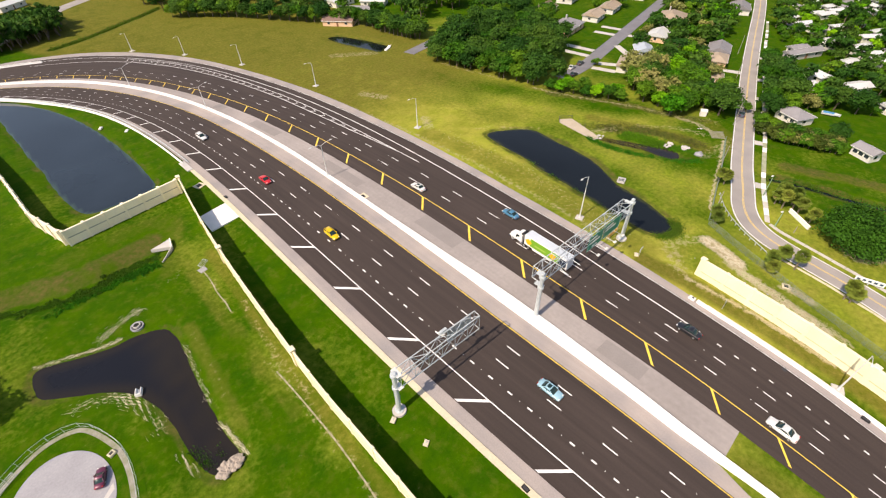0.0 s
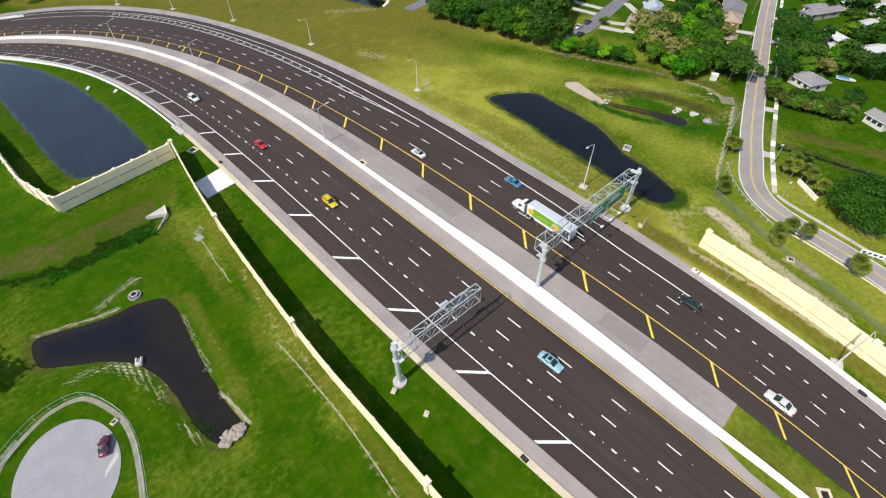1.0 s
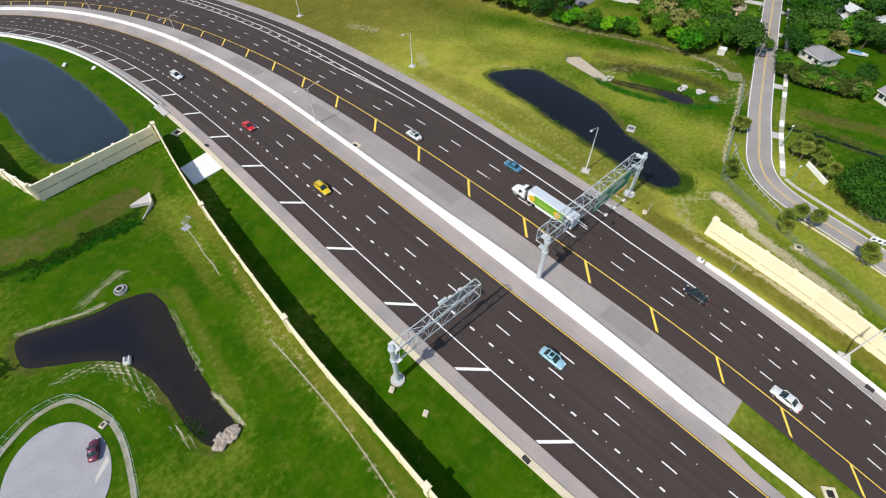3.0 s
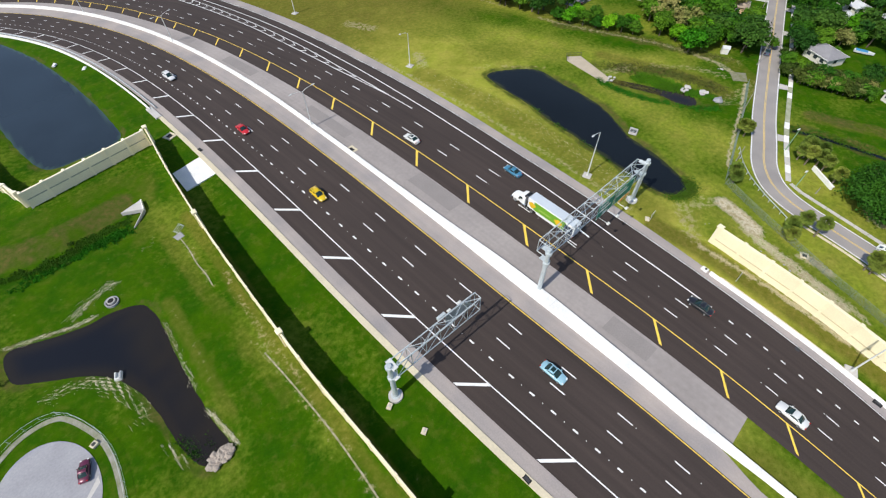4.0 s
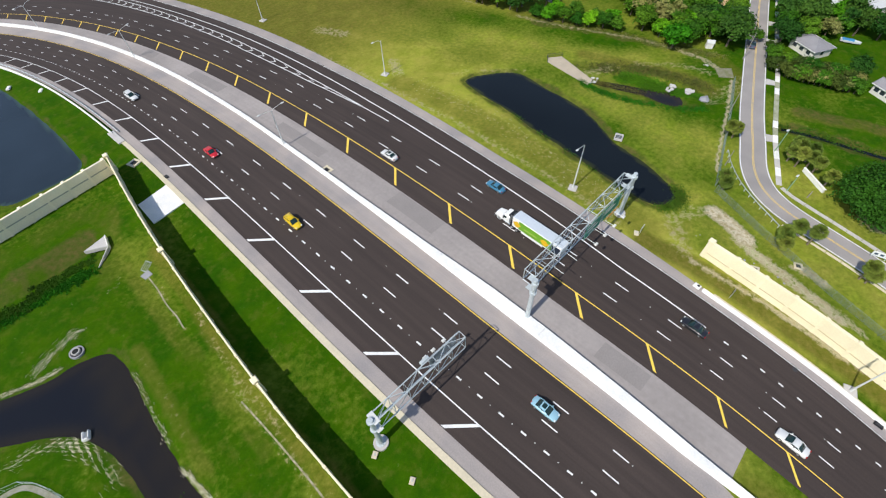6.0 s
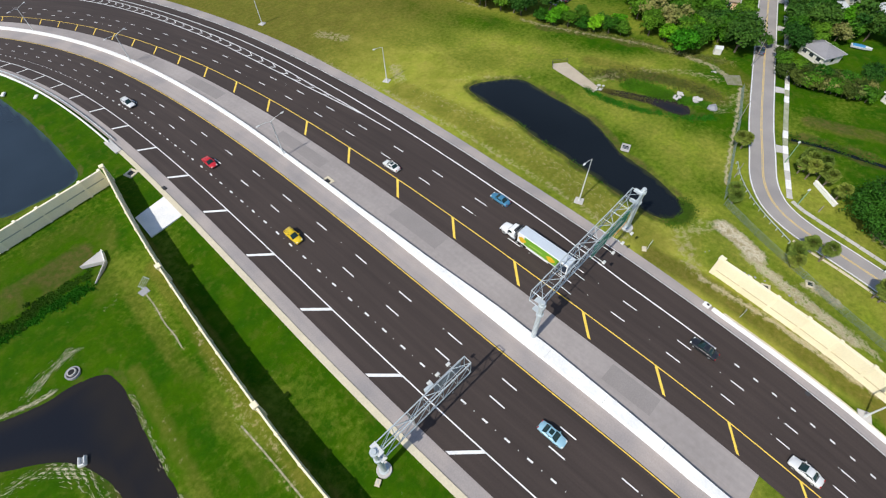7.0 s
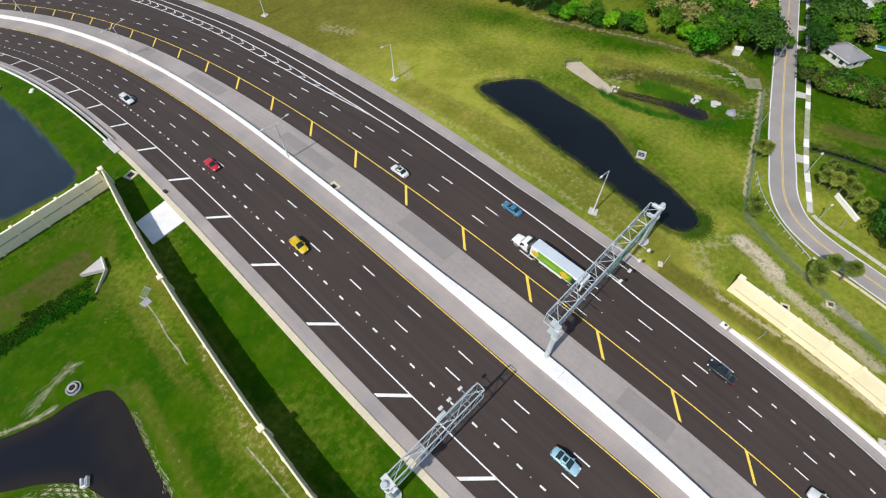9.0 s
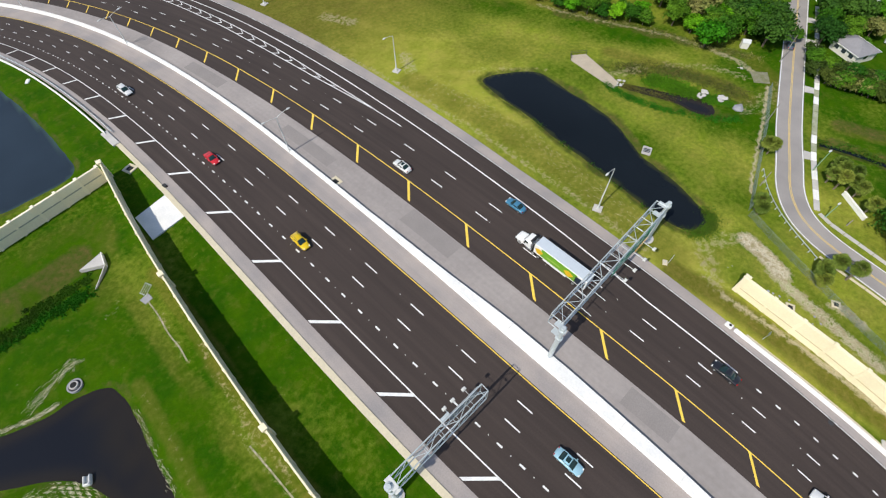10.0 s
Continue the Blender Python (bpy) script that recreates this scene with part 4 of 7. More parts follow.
def sign_light(parent, foot, way, reach=2.2):
    """A lamp on an arm that reaches out in front of a sign."""
    p, d = Vector(foot), Vector(way).normalized()
    part("light_arm", Shape().tube(p, p + d * reach, 0.05, n=6), GALVANISED, parent)
    q = p + d * (reach + 0.2)
    part("floodlight", Shape().box((q.x, q.y, q.z + 0.12), (0.75, 0.5, 0.3), math.degrees(math.atan2(d.y, d.x)) + 90, bevel=0.08), LAMP_GREY, parent, "white floodlight housing")


def sign_panel(parent, p, q, z0, z1, mat, face, bars=(), label="green sign panel with white lettering"):
    """A flat sign between plan points p and q. face: the way that its front looks. bars: rows (along 0..1, up 0..1, length, height) of lettering."""
    p, q, n = Vector((*p, 0)), Vector((*q, 0)), Vector((*face, 0)).normalized()
    def plate(u0, u1, v0, v1, off, thick):
        pts = []
        for d in (off, off + thick):
            pts += [p + (q - p) * u + n * d + Vector((0, 0, z0 + (z1 - z0) * v)) for u, v in ((u0, v0), (u1, v0), (u1, v1), (u0, v1))]
        return Shape().add(pts, [(0, 1, 2, 3), (7, 6, 5, 4)] + [(i, 4 + i, 4 + (i + 1) % 4, (i + 1) % 4) for i in range(4)])
    ob = part("sign_panel", plate(0, 1, 0, 1, 0, 0.06), mat, parent, label)
    w = 0.12 / (q - p).length
    v = 0.12 / (z1 - z0)
    for u0, u1, v0, v1 in ((0.01, 0.99, 0.01, 0.01 + v), (0.01, 0.99, 0.99 - v, 0.99), (0.01, 0.01 + w, 0.01 + v, 0.99 - v), (0.99 - w, 0.99, 0.01 + v, 0.99 - v)):
        part("border", plate(u0, u1, v0, v1, 0.064, 0.006), SIGN_WHITE, ob)
    for u, vv, length, height in bars:
        part("lettering_bar", plate(u, u + length, vv, vv + height, 0.064, 0.006), SIGN_WHITE, ob)
    for k in range(3):
        u = 0.15 + 0.35 * k
        c = p + (q - p) * u - n * 0.08
        part("bracket", Shape().tube((c.x, c.y, z0), (c.x, c.y, z1), 0.06, n=6), GALVANISED, ob)
    return ob


gantry = thing("sign_gantry", "galvanised steel cantilever sign gantry over the southbound lanes", "gantry", "motorway sign gantries")
gantry_post(gantry, -23.75, 2.3, 11.3, 0.46, 1.25)
truss(gantry, (-22.9, 1.75, 7.3), (-5.3, 1.7, 7.3), (0.05, 1.4, 0), 3.6, 6, 0.1)
for z in (7.3, 10.9):
    part("collar", Shape().tube((-23.75, 2.3, z - 0.25), (-23.75, 2.3, z + 0.25), 0.62, n=16).box((-23.2, 2.4, z), (1.0, 1.3, 0.16)), GALVANISED, gantry)
    part("bracket_plate", Shape().box((-23.2, 2.35, z + 0.1), (1.0, 2.0, 0.1), bevel=0.03), LAMP_GREY, gantry)
sign_panel(gantry, (-5.9, 3.25), (-11.6, 3.3), 7.4, 10.8, SIGN_BACK, (0, 1), label="aluminium back of a sign panel")
for x in (-6.8, -9.2, -11.0):
    sign_light(gantry, (x, 3.2, 7.1), (0, 1, 0), 1.7)
part("control_box", Shape().box((-12.4, 3.45, 11.0), (1.6, 0.5, 0.7), bevel=0.05), GALVANISED, gantry)
gantry = thing("sign_gantry", "galvanised steel box-truss gantry with green signs over the northbound lanes", "gantry", "motorway sign gantries")
gantry_post(gantry, 9.5, -0.1, 12.6, 0.46, 0.75)
gantry_post(gantry, 43.7, 1.7, 11.6, 0.46, 1.25)
truss(gantry, (10.5, 0.6, 8.8), (43.2, 1.5, 7.9), (-0.05, 2.25, 0), 3.0, 12, 0.1)
for x, y, z in ((9.5, -0.1, 8.8), (9.5, -0.1, 11.6), (43.7, 1.7, 7.9), (43.7, 1.7, 10.7)):
    part("collar", Shape().tube((x, y, z - 0.25), (x, y, z + 0.25), 0.62, n=16).box((x + (0.45 if x < 20 else -0.45), y + 0.7, z), (1.0, 1.8, 0.16)), GALVANISED, gantry)
sign_panel(gantry, (26.0, 0.8), (31.6, 0.95), 7.0, 10.9, GREEN_SIGN, (0, -1), ((0.08, 0.68, 0.5, 0.14), (0.08, 0.42, 0.7, 0.14), (0.3, 0.1, 0.35, 0.14)))
sign_panel(gantry, (32.0, 0.95), (38.4, 1.1), 7.0, 10.9, GREEN_SIGN, (0, -1), ((0.08, 0.68, 0.45, 0.14), (0.08, 0.46, 0.62, 0.14)))
sign_panel(gantry, (34.2, 0.85), (38.2, 0.95), 6.0, 7.0, YELLOW_SIGN, (0, -1), label="orange-yellow exit panel below a green sign")
for x in (16.5, 20.5):
    part("light_arm", Shape().tube((x, 1.2, 8.6), (x, -1.4, 8.4), 0.06, n=6), GALVANISED, gantry)
for x in (27.2, 30.2, 33.4, 36.6):
    sign_light(gantry, (x, 0.8, 6.9), (0, -1, 0), 2.0)


# ---- lamp posts ----
def lamp_head(s, tip, way):
    p, d = Vector(tip), Vector(way).normalized()
    side = Vector((-d.y, d.x, 0))
    rings = []
    for k, (w, z) in enumerate(((0.07, 0.06), (0.2, 0.1), (0.22, 0.08), (0.1, 0.04))):
        c = p + d * (k * 0.32)
        rings.append([c + side * w + Vector((0, 0, -z)), c + side * w * 0.8 + Vector((0, 0, z)), c - side * w * 0.8 + Vector((0, 0, z)), c - side * w + Vector((0, 0, -z))])
    return s.loft(rings)


def lamp_post(x, y, h, ways, label, group, reach=2.3, pad=True):
    ob = thing("street_lamp", label, "street lamp", group, at=(x, y, -0.05))
    part("pole", Shape().tube((0, 0, 0.1), (0, 0, h), 0.16, 0.085, n=10), LAMP_GREY, ob)
    part("base", Shape().tube((0, 0, 0), (0, 0, 0.55), 0.26, 0.22, n=12), LAMP_GREY, ob)
    if pad:
        part("pad", Shape().box((0, 0, 0.02), (1.9, 1.9, 0.3), 20, bevel=0.04), CONCRETE, ob, "square concrete pad")
    for w in ways:
        d = Vector((*w, 0)).normalized()
        tip = d * reach + Vector((0, 0, h + 0.5))
        part("arm", Shape().bent([(0, 0, h - 0.1), d * reach * 0.4 + Vector((0, 0, h + 0.3)), tip], [0.06, 0.05, 0.045], 6), LAMP_GREY, ob)
        part("lamp_head", lamp_head(Shape(), tip, d), LAMP_GREY, ob)
    return ob


def lamp_at(s, o, h, sides, label, group, **kw):
    x, y = at(s, o)
    (ax, ay), (bx, by) = at(s, o - 1), at(s, o + 1)
    return lamp_post(x, y, h, [((bx - ax) * k, (by - ay) * k) for k in sides], label, group, **kw)


for s, o, h in ((14.6, 22.4, 12.4), (76.6, 25.6, 10.2), (135.0, 28.2, 9.0), (194.0, 30.4, 8.5), (249.0, 32.0, 8.0), (299.0, 34.4, 8.0), (-58.1, 20.6, 10.2)):
    lamp_at(s, o, h, (-1,), "pale metal roadside lamp post with one arm on a concrete pad", "roadside lamps")
for s, o, h in ((71.6, -12.2, 10.6), (157.9, -11.1, 8.6), (244.7, -10.2, 8.0)):
    lamp_at(s, o, h, (-1, 1), "pale metal median lamp post with two arms", "median lamps", reach=2.8, pad=False)

# ---- the side road and its walks ----
def path_band(name, centre, half, z, mat, label, depth=0.3, category="road"):
    line = smooth_line(centre)
    ob = part(name, strip(offset_line(line, -half), offset_line(line, half), z, depth), mat, None, label)
    return tagged(ob, category=category, kind="structure")


def path_line(road, centre, side, w, z, mat, i0=0.0, i1=1.0, name="road_line"):
    line = smooth_line(centre)
    line = line[int(i0 * (len(line) - 1)): int(i1 * (len(line) - 1)) + 1]
    return part(name, strip(offset_line(line, side - w), offset_line(line, side + w), z), mat, road)


SIDE_ROAD = [(430, 118), (330, 81), (260.7, 55.5), (222, 42.0), (191, 31.2), (161, 20.3), (136, 10.8), (120, 4.7), (98, -3.9), (86, -9.2), (77.8, -12.9), (72.6, -16.8), (69.7, -21.2), (68.0, -26.6), (66.9, -33), (65.6, -40), (63.6, -47.5), (60, -58), (55, -74)]
street = path_band("road", SIDE_ROAD, 3.05, -0.02, OLD_ASPHALT, "pale grey two-lane side road curving past the noise wall", category="road")
for side in (-0.14, 0.14):
    path_line(street, SIDE_ROAD, side, 0.09, -0.008, WORN_YELLOW)
for side in (-2.85, 2.85):
    path_line(street, SIDE_ROAD, side, 0.11, -0.008, WHITE_LINE)
WALK_EAST = [(243, 44.6), (217, 35.2), (206, 31.4), (165, 16.0), (140, 6.3), (123.5, -0.4), (108.8, -5.9), (99, -9.5), (90, -13.0), (81.6, -16.8), (75.6, -19.5)]
WALK_CORNER = [(75.2, -20.2), (74.0, -23), (73.2, -27.0), (72.2, -32), (70.6, -40), (68.9, -47), (65.6, -58)]
WALK_LOWER = [(64.2, -24.5), (63.6, -28), (62.9, -34), (61.7, -40), (59.8, -48), (55.6, -60)]
TRACK = material("worn_track", (0.22, 0.21, 0.15), 0.95, spread=0.2, scale=0.7, fine=4, bump=0.3, second=(0.15, 0.16, 0.07))
STAINED = material("stained_pavement", (0.36, 0.36, 0.27), 0.9, spread=0.15, scale=0.6, fine=4, bump=0.15, second=(0.24, 0.27, 0.15))
def slab_walk(line, half, label, step=3.1, gap=0.05, skip=(), mat=None):
    ob = thing("pavement", label, "pavement", kind="structure")
    stops = walk_line(smooth_line(line), step)
    for k in range(len(stops) - 1):
        if k in skip:
            continue
        a, b = stops[k], stops[k + 1]
        t = (b - a) / np.linalg.norm(b - a)
        n = np.array([-t[1], t[0]])
        a, b = a + t * gap, b - t * gap
        part("slab", Shape().slab([tuple(a - n * half), tuple(b - n * half), tuple(b + n * half), tuple(a + n * half)], 0.03, 0.25), (BRIGHT_CONCRETE, BRIGHT_CONCRETE, STAINED, CONCRETE, STAINED)[(k * 7 + k // 3) % 5] if mat is None else mat, ob)
    return ob
slab_walk(WALK_EAST, 0.58, "pale and stained concrete pavement slabs along the side road", skip=(9, 17, 18, 29, 38))
slab_walk(WALK_CORNER, 0.42, "narrow worn concrete pavement slabs round the road bend", mat=CONCRETE)
slab_walk(WALK_LOWER, 0.26, "narrow pale kerb stones between the grass and side road", mat=CREAM_CURB)
def apron(x, near, far, half, side, label):
    """A driveway apron that meets the side road where its centre line passes x. side: +1 for its southern edge."""
    line = walk_line(smooth_line(SIDE_ROAD), 1.0)
    k = min(range(1, len(line) - 1), key=lambda i: abs(line[i][0] - x))
    t = (line[k + 1] - line[k - 1]) / np.linalg.norm(line[k + 1] - line[k - 1])
    n = np.array([-t[1], t[0]]) * side
    c = line[k]
    pts = [tuple(c + n * a + t * b) for a, b in ((near, -half), (far, -half * 0.8), (far, half * 0.8), (near, half))]
    area = sum(p[0] * q[1] - p[1] * q[0] for p, q in zip(pts, pts[1:] + pts[:1]))
    s = Shape().slab(pts if area > 0 else pts[::-1], 0.0, 0.3)
    tagged(part("driveway", s, CONCRETE, None, label), category="driveway", kind="structure")


for x in (89, 113, 134, 146, 163, 188):
    apron(x, 3.1, 5.6, 1.4, 1, "short pale concrete apron between the road and pavement")
for x in (152, 168):
    apron(x, 3.1, 9.5, 1.6, -1, "pale concrete driveway beside the side road")
LANE = [(112.0, 73.0), (127.2, 73.5), (154.3, 79.8), (194.9, 89.6), (250, 103), (320, 122)]
LANE_ASPHALT = material("bluish_asphalt", (0.185, 0.185, 0.205), 0.85, spread=0.10, scale=0.2, fine=4, bump=0.15, second=(0.150, 0.150, 0.170))
path_band("road", LANE, 3.0, -0.02, LANE_ASPHALT, "grey residential street ending at the trees")
tagged(part("pavement", Shape().slab([(111.2, 12.4), (107.4, 9.4), (109.8, 6.2), (114.0, 8.8)], -0.085, 0.3), TRACK, None, "worn grey hardstanding beside the side road"), category="pavement", kind="structure")
ditch_line = smooth_line(DITCH_FAR)
tagged(part("water", strip(offset_line(ditch_line, -0.55), offset_line(ditch_line, 0.55), -0.75), WATER_DARK, None, "thin strip of still water in a drainage ditch"), category="ditch", kind="structure")
tagged(part("pavement", Shape().slab([(86.6, 152.6), (84.4, 150.4), (81.0, 148.6), (80.6, 149.8), (83.6, 151.6), (85.8, 153.6)], 0.0, 0.5), BRIGHT_CONCRETE, None, "pale concrete edge at the end of the small pond"), category="concrete slab", kind="structure")
STUB = [(86, 138.2), (101.2, 141.8), (128.9, 149.2), (165, 158)]
path_band("road", STUB, 2.9, -0.02, LANE_ASPHALT, "grey residential street end among trees")
for p in (((140, 79.4), (138, 92)), ((147, 81.4), (145, 95)), ((172, 87), (170, 97)), ((181, 89.4), (179, 99)), ((160, 78), (152, 66)), ((176, 82), (178, 74)), ((130, 70.5), (133, 61)), ((136, 71.4), (141, 62))):
    path_band("driveway", list(p), 1.5, -0.01, CONCRETE, "pale concrete driveway of a house", category="driveway")
TRACK_PALE = material("pale_dry_track", (0.38, 0.35, 0.27), 0.95, spread=0.35, scale=1.4, fine=4, bump=0.3, second=(0.15, 0.16, 0.06))
worn = [(-36.0, 24.0), (-35.5, 18.0), (-35.1, 11.5), (-34.8, 4.0), (-34.9, -4.0), (-35.3, -13.0), (-35.5, -26.0)]
path_band("pavement", worn, 0.14, -0.055, TRACK_PALE, "narrow pale worn track winding beside the noise wall", category="path")
path_band("pavement", [(-36.3, 60.4), (-36.2, 56.0), (-36.5, 51.4), (-36.3, 47.6), (-36.5, 44.0)], 0.13, -0.055, TRACK_PALE, "thin pale washed-out trail below a drain flume", category="path")
FAR_ROAD = [(-95, 255), (-66, 282), (-48, 304), (-35, 321), (-25, 337), (-12, 352), (30, 385), (120, 450)]
path_band("road", FAR_ROAD, 4.5, -0.02, OLD_ASPHALT, "distant pale road beyond the field")


# ---- trees ----
def crown_mesh(name, seed, lobes, leaves, size, mat, droop=0.0):
    """Many small leaf clumps round a few lobes (x, y, z, radius, flatness), with gaps between."""
    rng = np.random.RandomState(seed)
    weights = np.array([l[3] ** 2 for l in lobes])
    sprays = max(12, leaves // 16)                       # leaves gather in sprays, with shaded gaps between them
    pick = rng.choice(len(lobes), sprays, p=weights / weights.sum())
    lob = np.array(lobes)[pick]
    out = rng.normal(size=(sprays, 3))
    out /= np.linalg.norm(out, axis=1)[:, None]
    out[:, 2] = np.where(out[:, 2] < -0.4, -out[:, 2] * 0.6, out[:, 2])
    ragged = 0.82 + 0.24 * np.sin(out[:, 0] * 7 + lob[:, 0] * 3) * np.cos(out[:, 1] * 6 + lob[:, 1]) + rng.uniform(-0.22, 0.20, sprays)
    heart = lob[:, :3] + out * (lob[:, 3] * ragged)[:, None] * np.stack([np.ones(sprays), np.ones(sprays), lob[:, 4]], 1)
    of = rng.randint(0, sprays, leaves)
    reach = np.mean([l[3] for l in lobes]) * 0.17 + 0.25 * size
    d = out[of]
    c = heart[of] + rng.normal(scale=reach, size=(leaves, 3)) * [1, 1, 0.6]
    # each leaf cluster: a bent quad facing roughly outwards and up
    n = d * 0.9 + rng.normal(scale=0.5, size=(leaves, 3)) + [0, 0, 0.35]
    n /= np.linalg.norm(n, axis=1)[:, None]
    u = np.cross(n, rng.normal(size=(leaves, 3)))
    u /= np.linalg.norm(u, axis=1)[:, None]
    v = np.cross(n, u)
    s = size * rng.uniform(0.55, 1.25, leaves)[:, None]
    p = np.stack([c - u * s * 0.5 - v * s * 0.45, c + u * s * 0.55 - v * s * 0.3 - n * s * 0.12, c + u * s * 0.35 + v * s * 0.55, c - u * s * 0.45 + v * s * 0.4 - n * s * 0.15], 1)
    p[:, :, 2] -= droop * s
    me = bpy.data.meshes.new(name)
    me.from_pydata(p.reshape(-1, 3).tolist(), [], np.arange(leaves * 4).reshape(-1, 4).tolist())
    me.materials.append(mat)
    return me


def trunk_mesh(seed, h, r, limbs, spread):
    rng = random.Random(seed)
    s = Shape()
    knots, x, y = [], 0.0, 0.0
    for k in range(5):
        knots.append((x, y, h * k / 4 - (0.3 if k == 0 else 0)))
        x, y = x + rng.uniform(-0.06, 0.06) * h, y + rng.uniform(-0.06, 0.06) * h
    s.bent(knots, [r * 1.25, r, r * 0.85, r * 0.6, r * 0.3], 8)
    for k in range(limbs):
        a, f = 2 * math.pi * (k + rng.uniform(0, 0.6)) / limbs, rng.uniform(0.4, 0.75)
        p = Vector(knots[2]).lerp(Vector(knots[3]), f)
        q = p + Vector((math.cos(a) * spread * 0.5, math.sin(a) * spread * 0.5, h * 0.16))
        e = q + Vector((math.cos(a) * spread * 0.4, math.sin(a) * spread * 0.4, h * 0.16))
        s.bent([p, q, e], [r * 0.45, r * 0.3, r * 0.1], 6)
    me = s.mesh("trunk")
    me.materials.append(BARK)
    return me


def lobes_round(seed, h, r, n):
    rng = random.Random(seed)
    out = [(0, 0, h * 0.66, r * 0.72, 0.8)]
    for k in range(n):
        a = 2 * math.pi * k / n + rng.uniform(-0.4, 0.4)
        out.append((math.cos(a) * r * rng.uniform(0.35, 0.62), math.sin(a) * r * rng.uniform(0.35, 0.62), h * rng.uniform(0.42, 0.82), r * rng.uniform(0.36, 0.55), rng.uniform(0.7, 0.95)))
    return out


KINDS, FAR_KINDS = {}, {}
for key, seed, h, r, lob, leaves, size, mat, label in (
    ("oak", 11, 9.5, 5.2, 9, 3800, 0.5, LEAF_DARK, "broad dark green oak tree with a dense uneven crown"),
    ("maple", 12, 8.5, 4.2, 8, 3000, 0.47, LEAF_MID, "leafy mid-green tree with a rounded crown"),
    ("pine", 13, 12.0, 3.6, 10, 2500, 0.55, LEAF_DARK, "tall dark green tree with a ragged crown"),
    ("bright", 14, 6.5, 3.6, 8, 2400, 0.48, LEAF_BRIGHT, "bright yellow-green young tree with a loose crown"),
    ("tan", 15, 7.5, 4.4, 8, 2200, 0.52, LEAF_TAN, "tree with sparse tan and olive spring leaves"),
    ("scrub", 16, 4.2, 2.8, 7, 1700, 0.42, LEAF_MID, "low green scrub tree branching near the ground"),
    ("hedge", 17, 4.6, 3.2, 7, 1900, 0.42, LEAF_HEDGE, "overgrown olive-brown hedge shrub"),
):
    KINDS[key] = (trunk_mesh(seed, h * 0.72, 0.026 * h, 5, r), [crown_mesh("crown", seed + 100 * v, lobes_round(seed + v, h, r, lob), leaves, size, mat) for v in range(3)], label)
    FAR_KINDS[key] = (KINDS[key][0], [crown_mesh("crown", seed + 100 * v, lobes_round(seed + v, h, r, lob), 520, size * 1.9, mat) for v in range(3)])


def tree(key, x, y, scale=1.0, group="woods beside the motorway", tall=1.0, label=""):
    trunk, crowns, words = KINDS[key]
    ob = thing("tree", label or words, "tree", group)
    rng = random.Random(int(x * 91 + y * 37))
    ob.matrix_basis = pose(x, y, -0.15, rz=rng.uniform(0, 360)) @ Matrix.Diagonal((scale, scale, scale * tall, 1))
    part("trunk", trunk, None, ob)
    part("crown", rng.choice(crowns), None, ob)
    return ob


blocked = []          # plan circles where no scattered tree may stand: houses, roads, sight lines from the camera


def spots_in(poly, count, gap, seed):
    rng = random.Random(seed)
    xs_, ys_ = [p[0] for p in poly], [p[1] for p in poly]
    done, tries = [], 0
    while len(done) < count and tries < count * 60:
        tries += 1
        x, y = rng.uniform(min(xs_), max(xs_)), rng.uniform(min(ys_), max(ys_))
        if not inside(np.array([[x, y]]), list(poly))[0] or any((x - a) ** 2 + (y - b) ** 2 < gap * gap for a, b in done):
            continue
        if any((x - a) ** 2 + (y - b) ** 2 < r * r for a, b, r in blocked):
            continue
        done.append((x, y))
    return done


def scatter(poly, count, gap, kinds, low, high, group, seed):
    rng = random.Random(seed + 50)
    for x, y in spots_in(poly, count, gap, seed):
        tree(rng.choice(kinds), x, y, rng.uniform(low, high), group)


def mesh_points(me):
    co = np.empty(len(me.vertices) * 3)
    me.vertices.foreach_get("co", co)
    return co.reshape(-1, 3), [tuple(p.vertices) for p in me.polygons]


def far_wood(poly, count, gap, kinds, low, high, label, seed):
    """Distant trees that run together, joined by foliage."""
    rng = random.Random(seed + 50)
    gathered = {}
    for x, y in spots_in(poly, count, gap, seed):
        trunk, crowns = FAR_KINDS[rng.choice(kinds)]
        tone = rng.random()
        for me in (trunk, rng.choice(crowns)):
            a, k = rng.uniform(0, 6.28), rng.uniform(low, high)
            if me not in STORE:
                STORE[me] = mesh_points(me)
            co, faces = STORE[me]
            turned = np.stack([co[:, 0] * math.cos(a) - co[:, 1] * math.sin(a), co[:, 0] * math.sin(a) + co[:, 1] * math.cos(a), co[:, 2]], 1) * k + [x, y, -0.15]
            verts, out, tones = gathered.setdefault(me.materials[0].name, ([], [], []))
            tones.append(np.full(len(co), tone))
            n = sum(len(v) for v in verts)
            verts.append(turned)
            out += [tuple(n + i for i in f) for f in faces]
    for name, (verts, faces, tones) in gathered.items():
        me = bpy.data.meshes.new("woods")
        me.from_pydata(np.concatenate(verts).tolist(), [], faces)
        me.attributes.new("tone", "FLOAT", "POINT").data.foreach_set("value", np.concatenate(tones).astype(np.float32))
        bark = "bark" in name
        tagged(part("trunks" if bark else "woods", me, bpy.data.materials[name], None, "brown trunks under the " + label if bark else label), category="woods", kind="stuff")


STORE = {}
for line, r in ((SIDE_ROAD, 5.0), (LANE, 6.0), (STUB, 4.5)):
    for p in walk_line(smooth_line(line), 4.0):
        blocked.append((p[0], p[1], r))

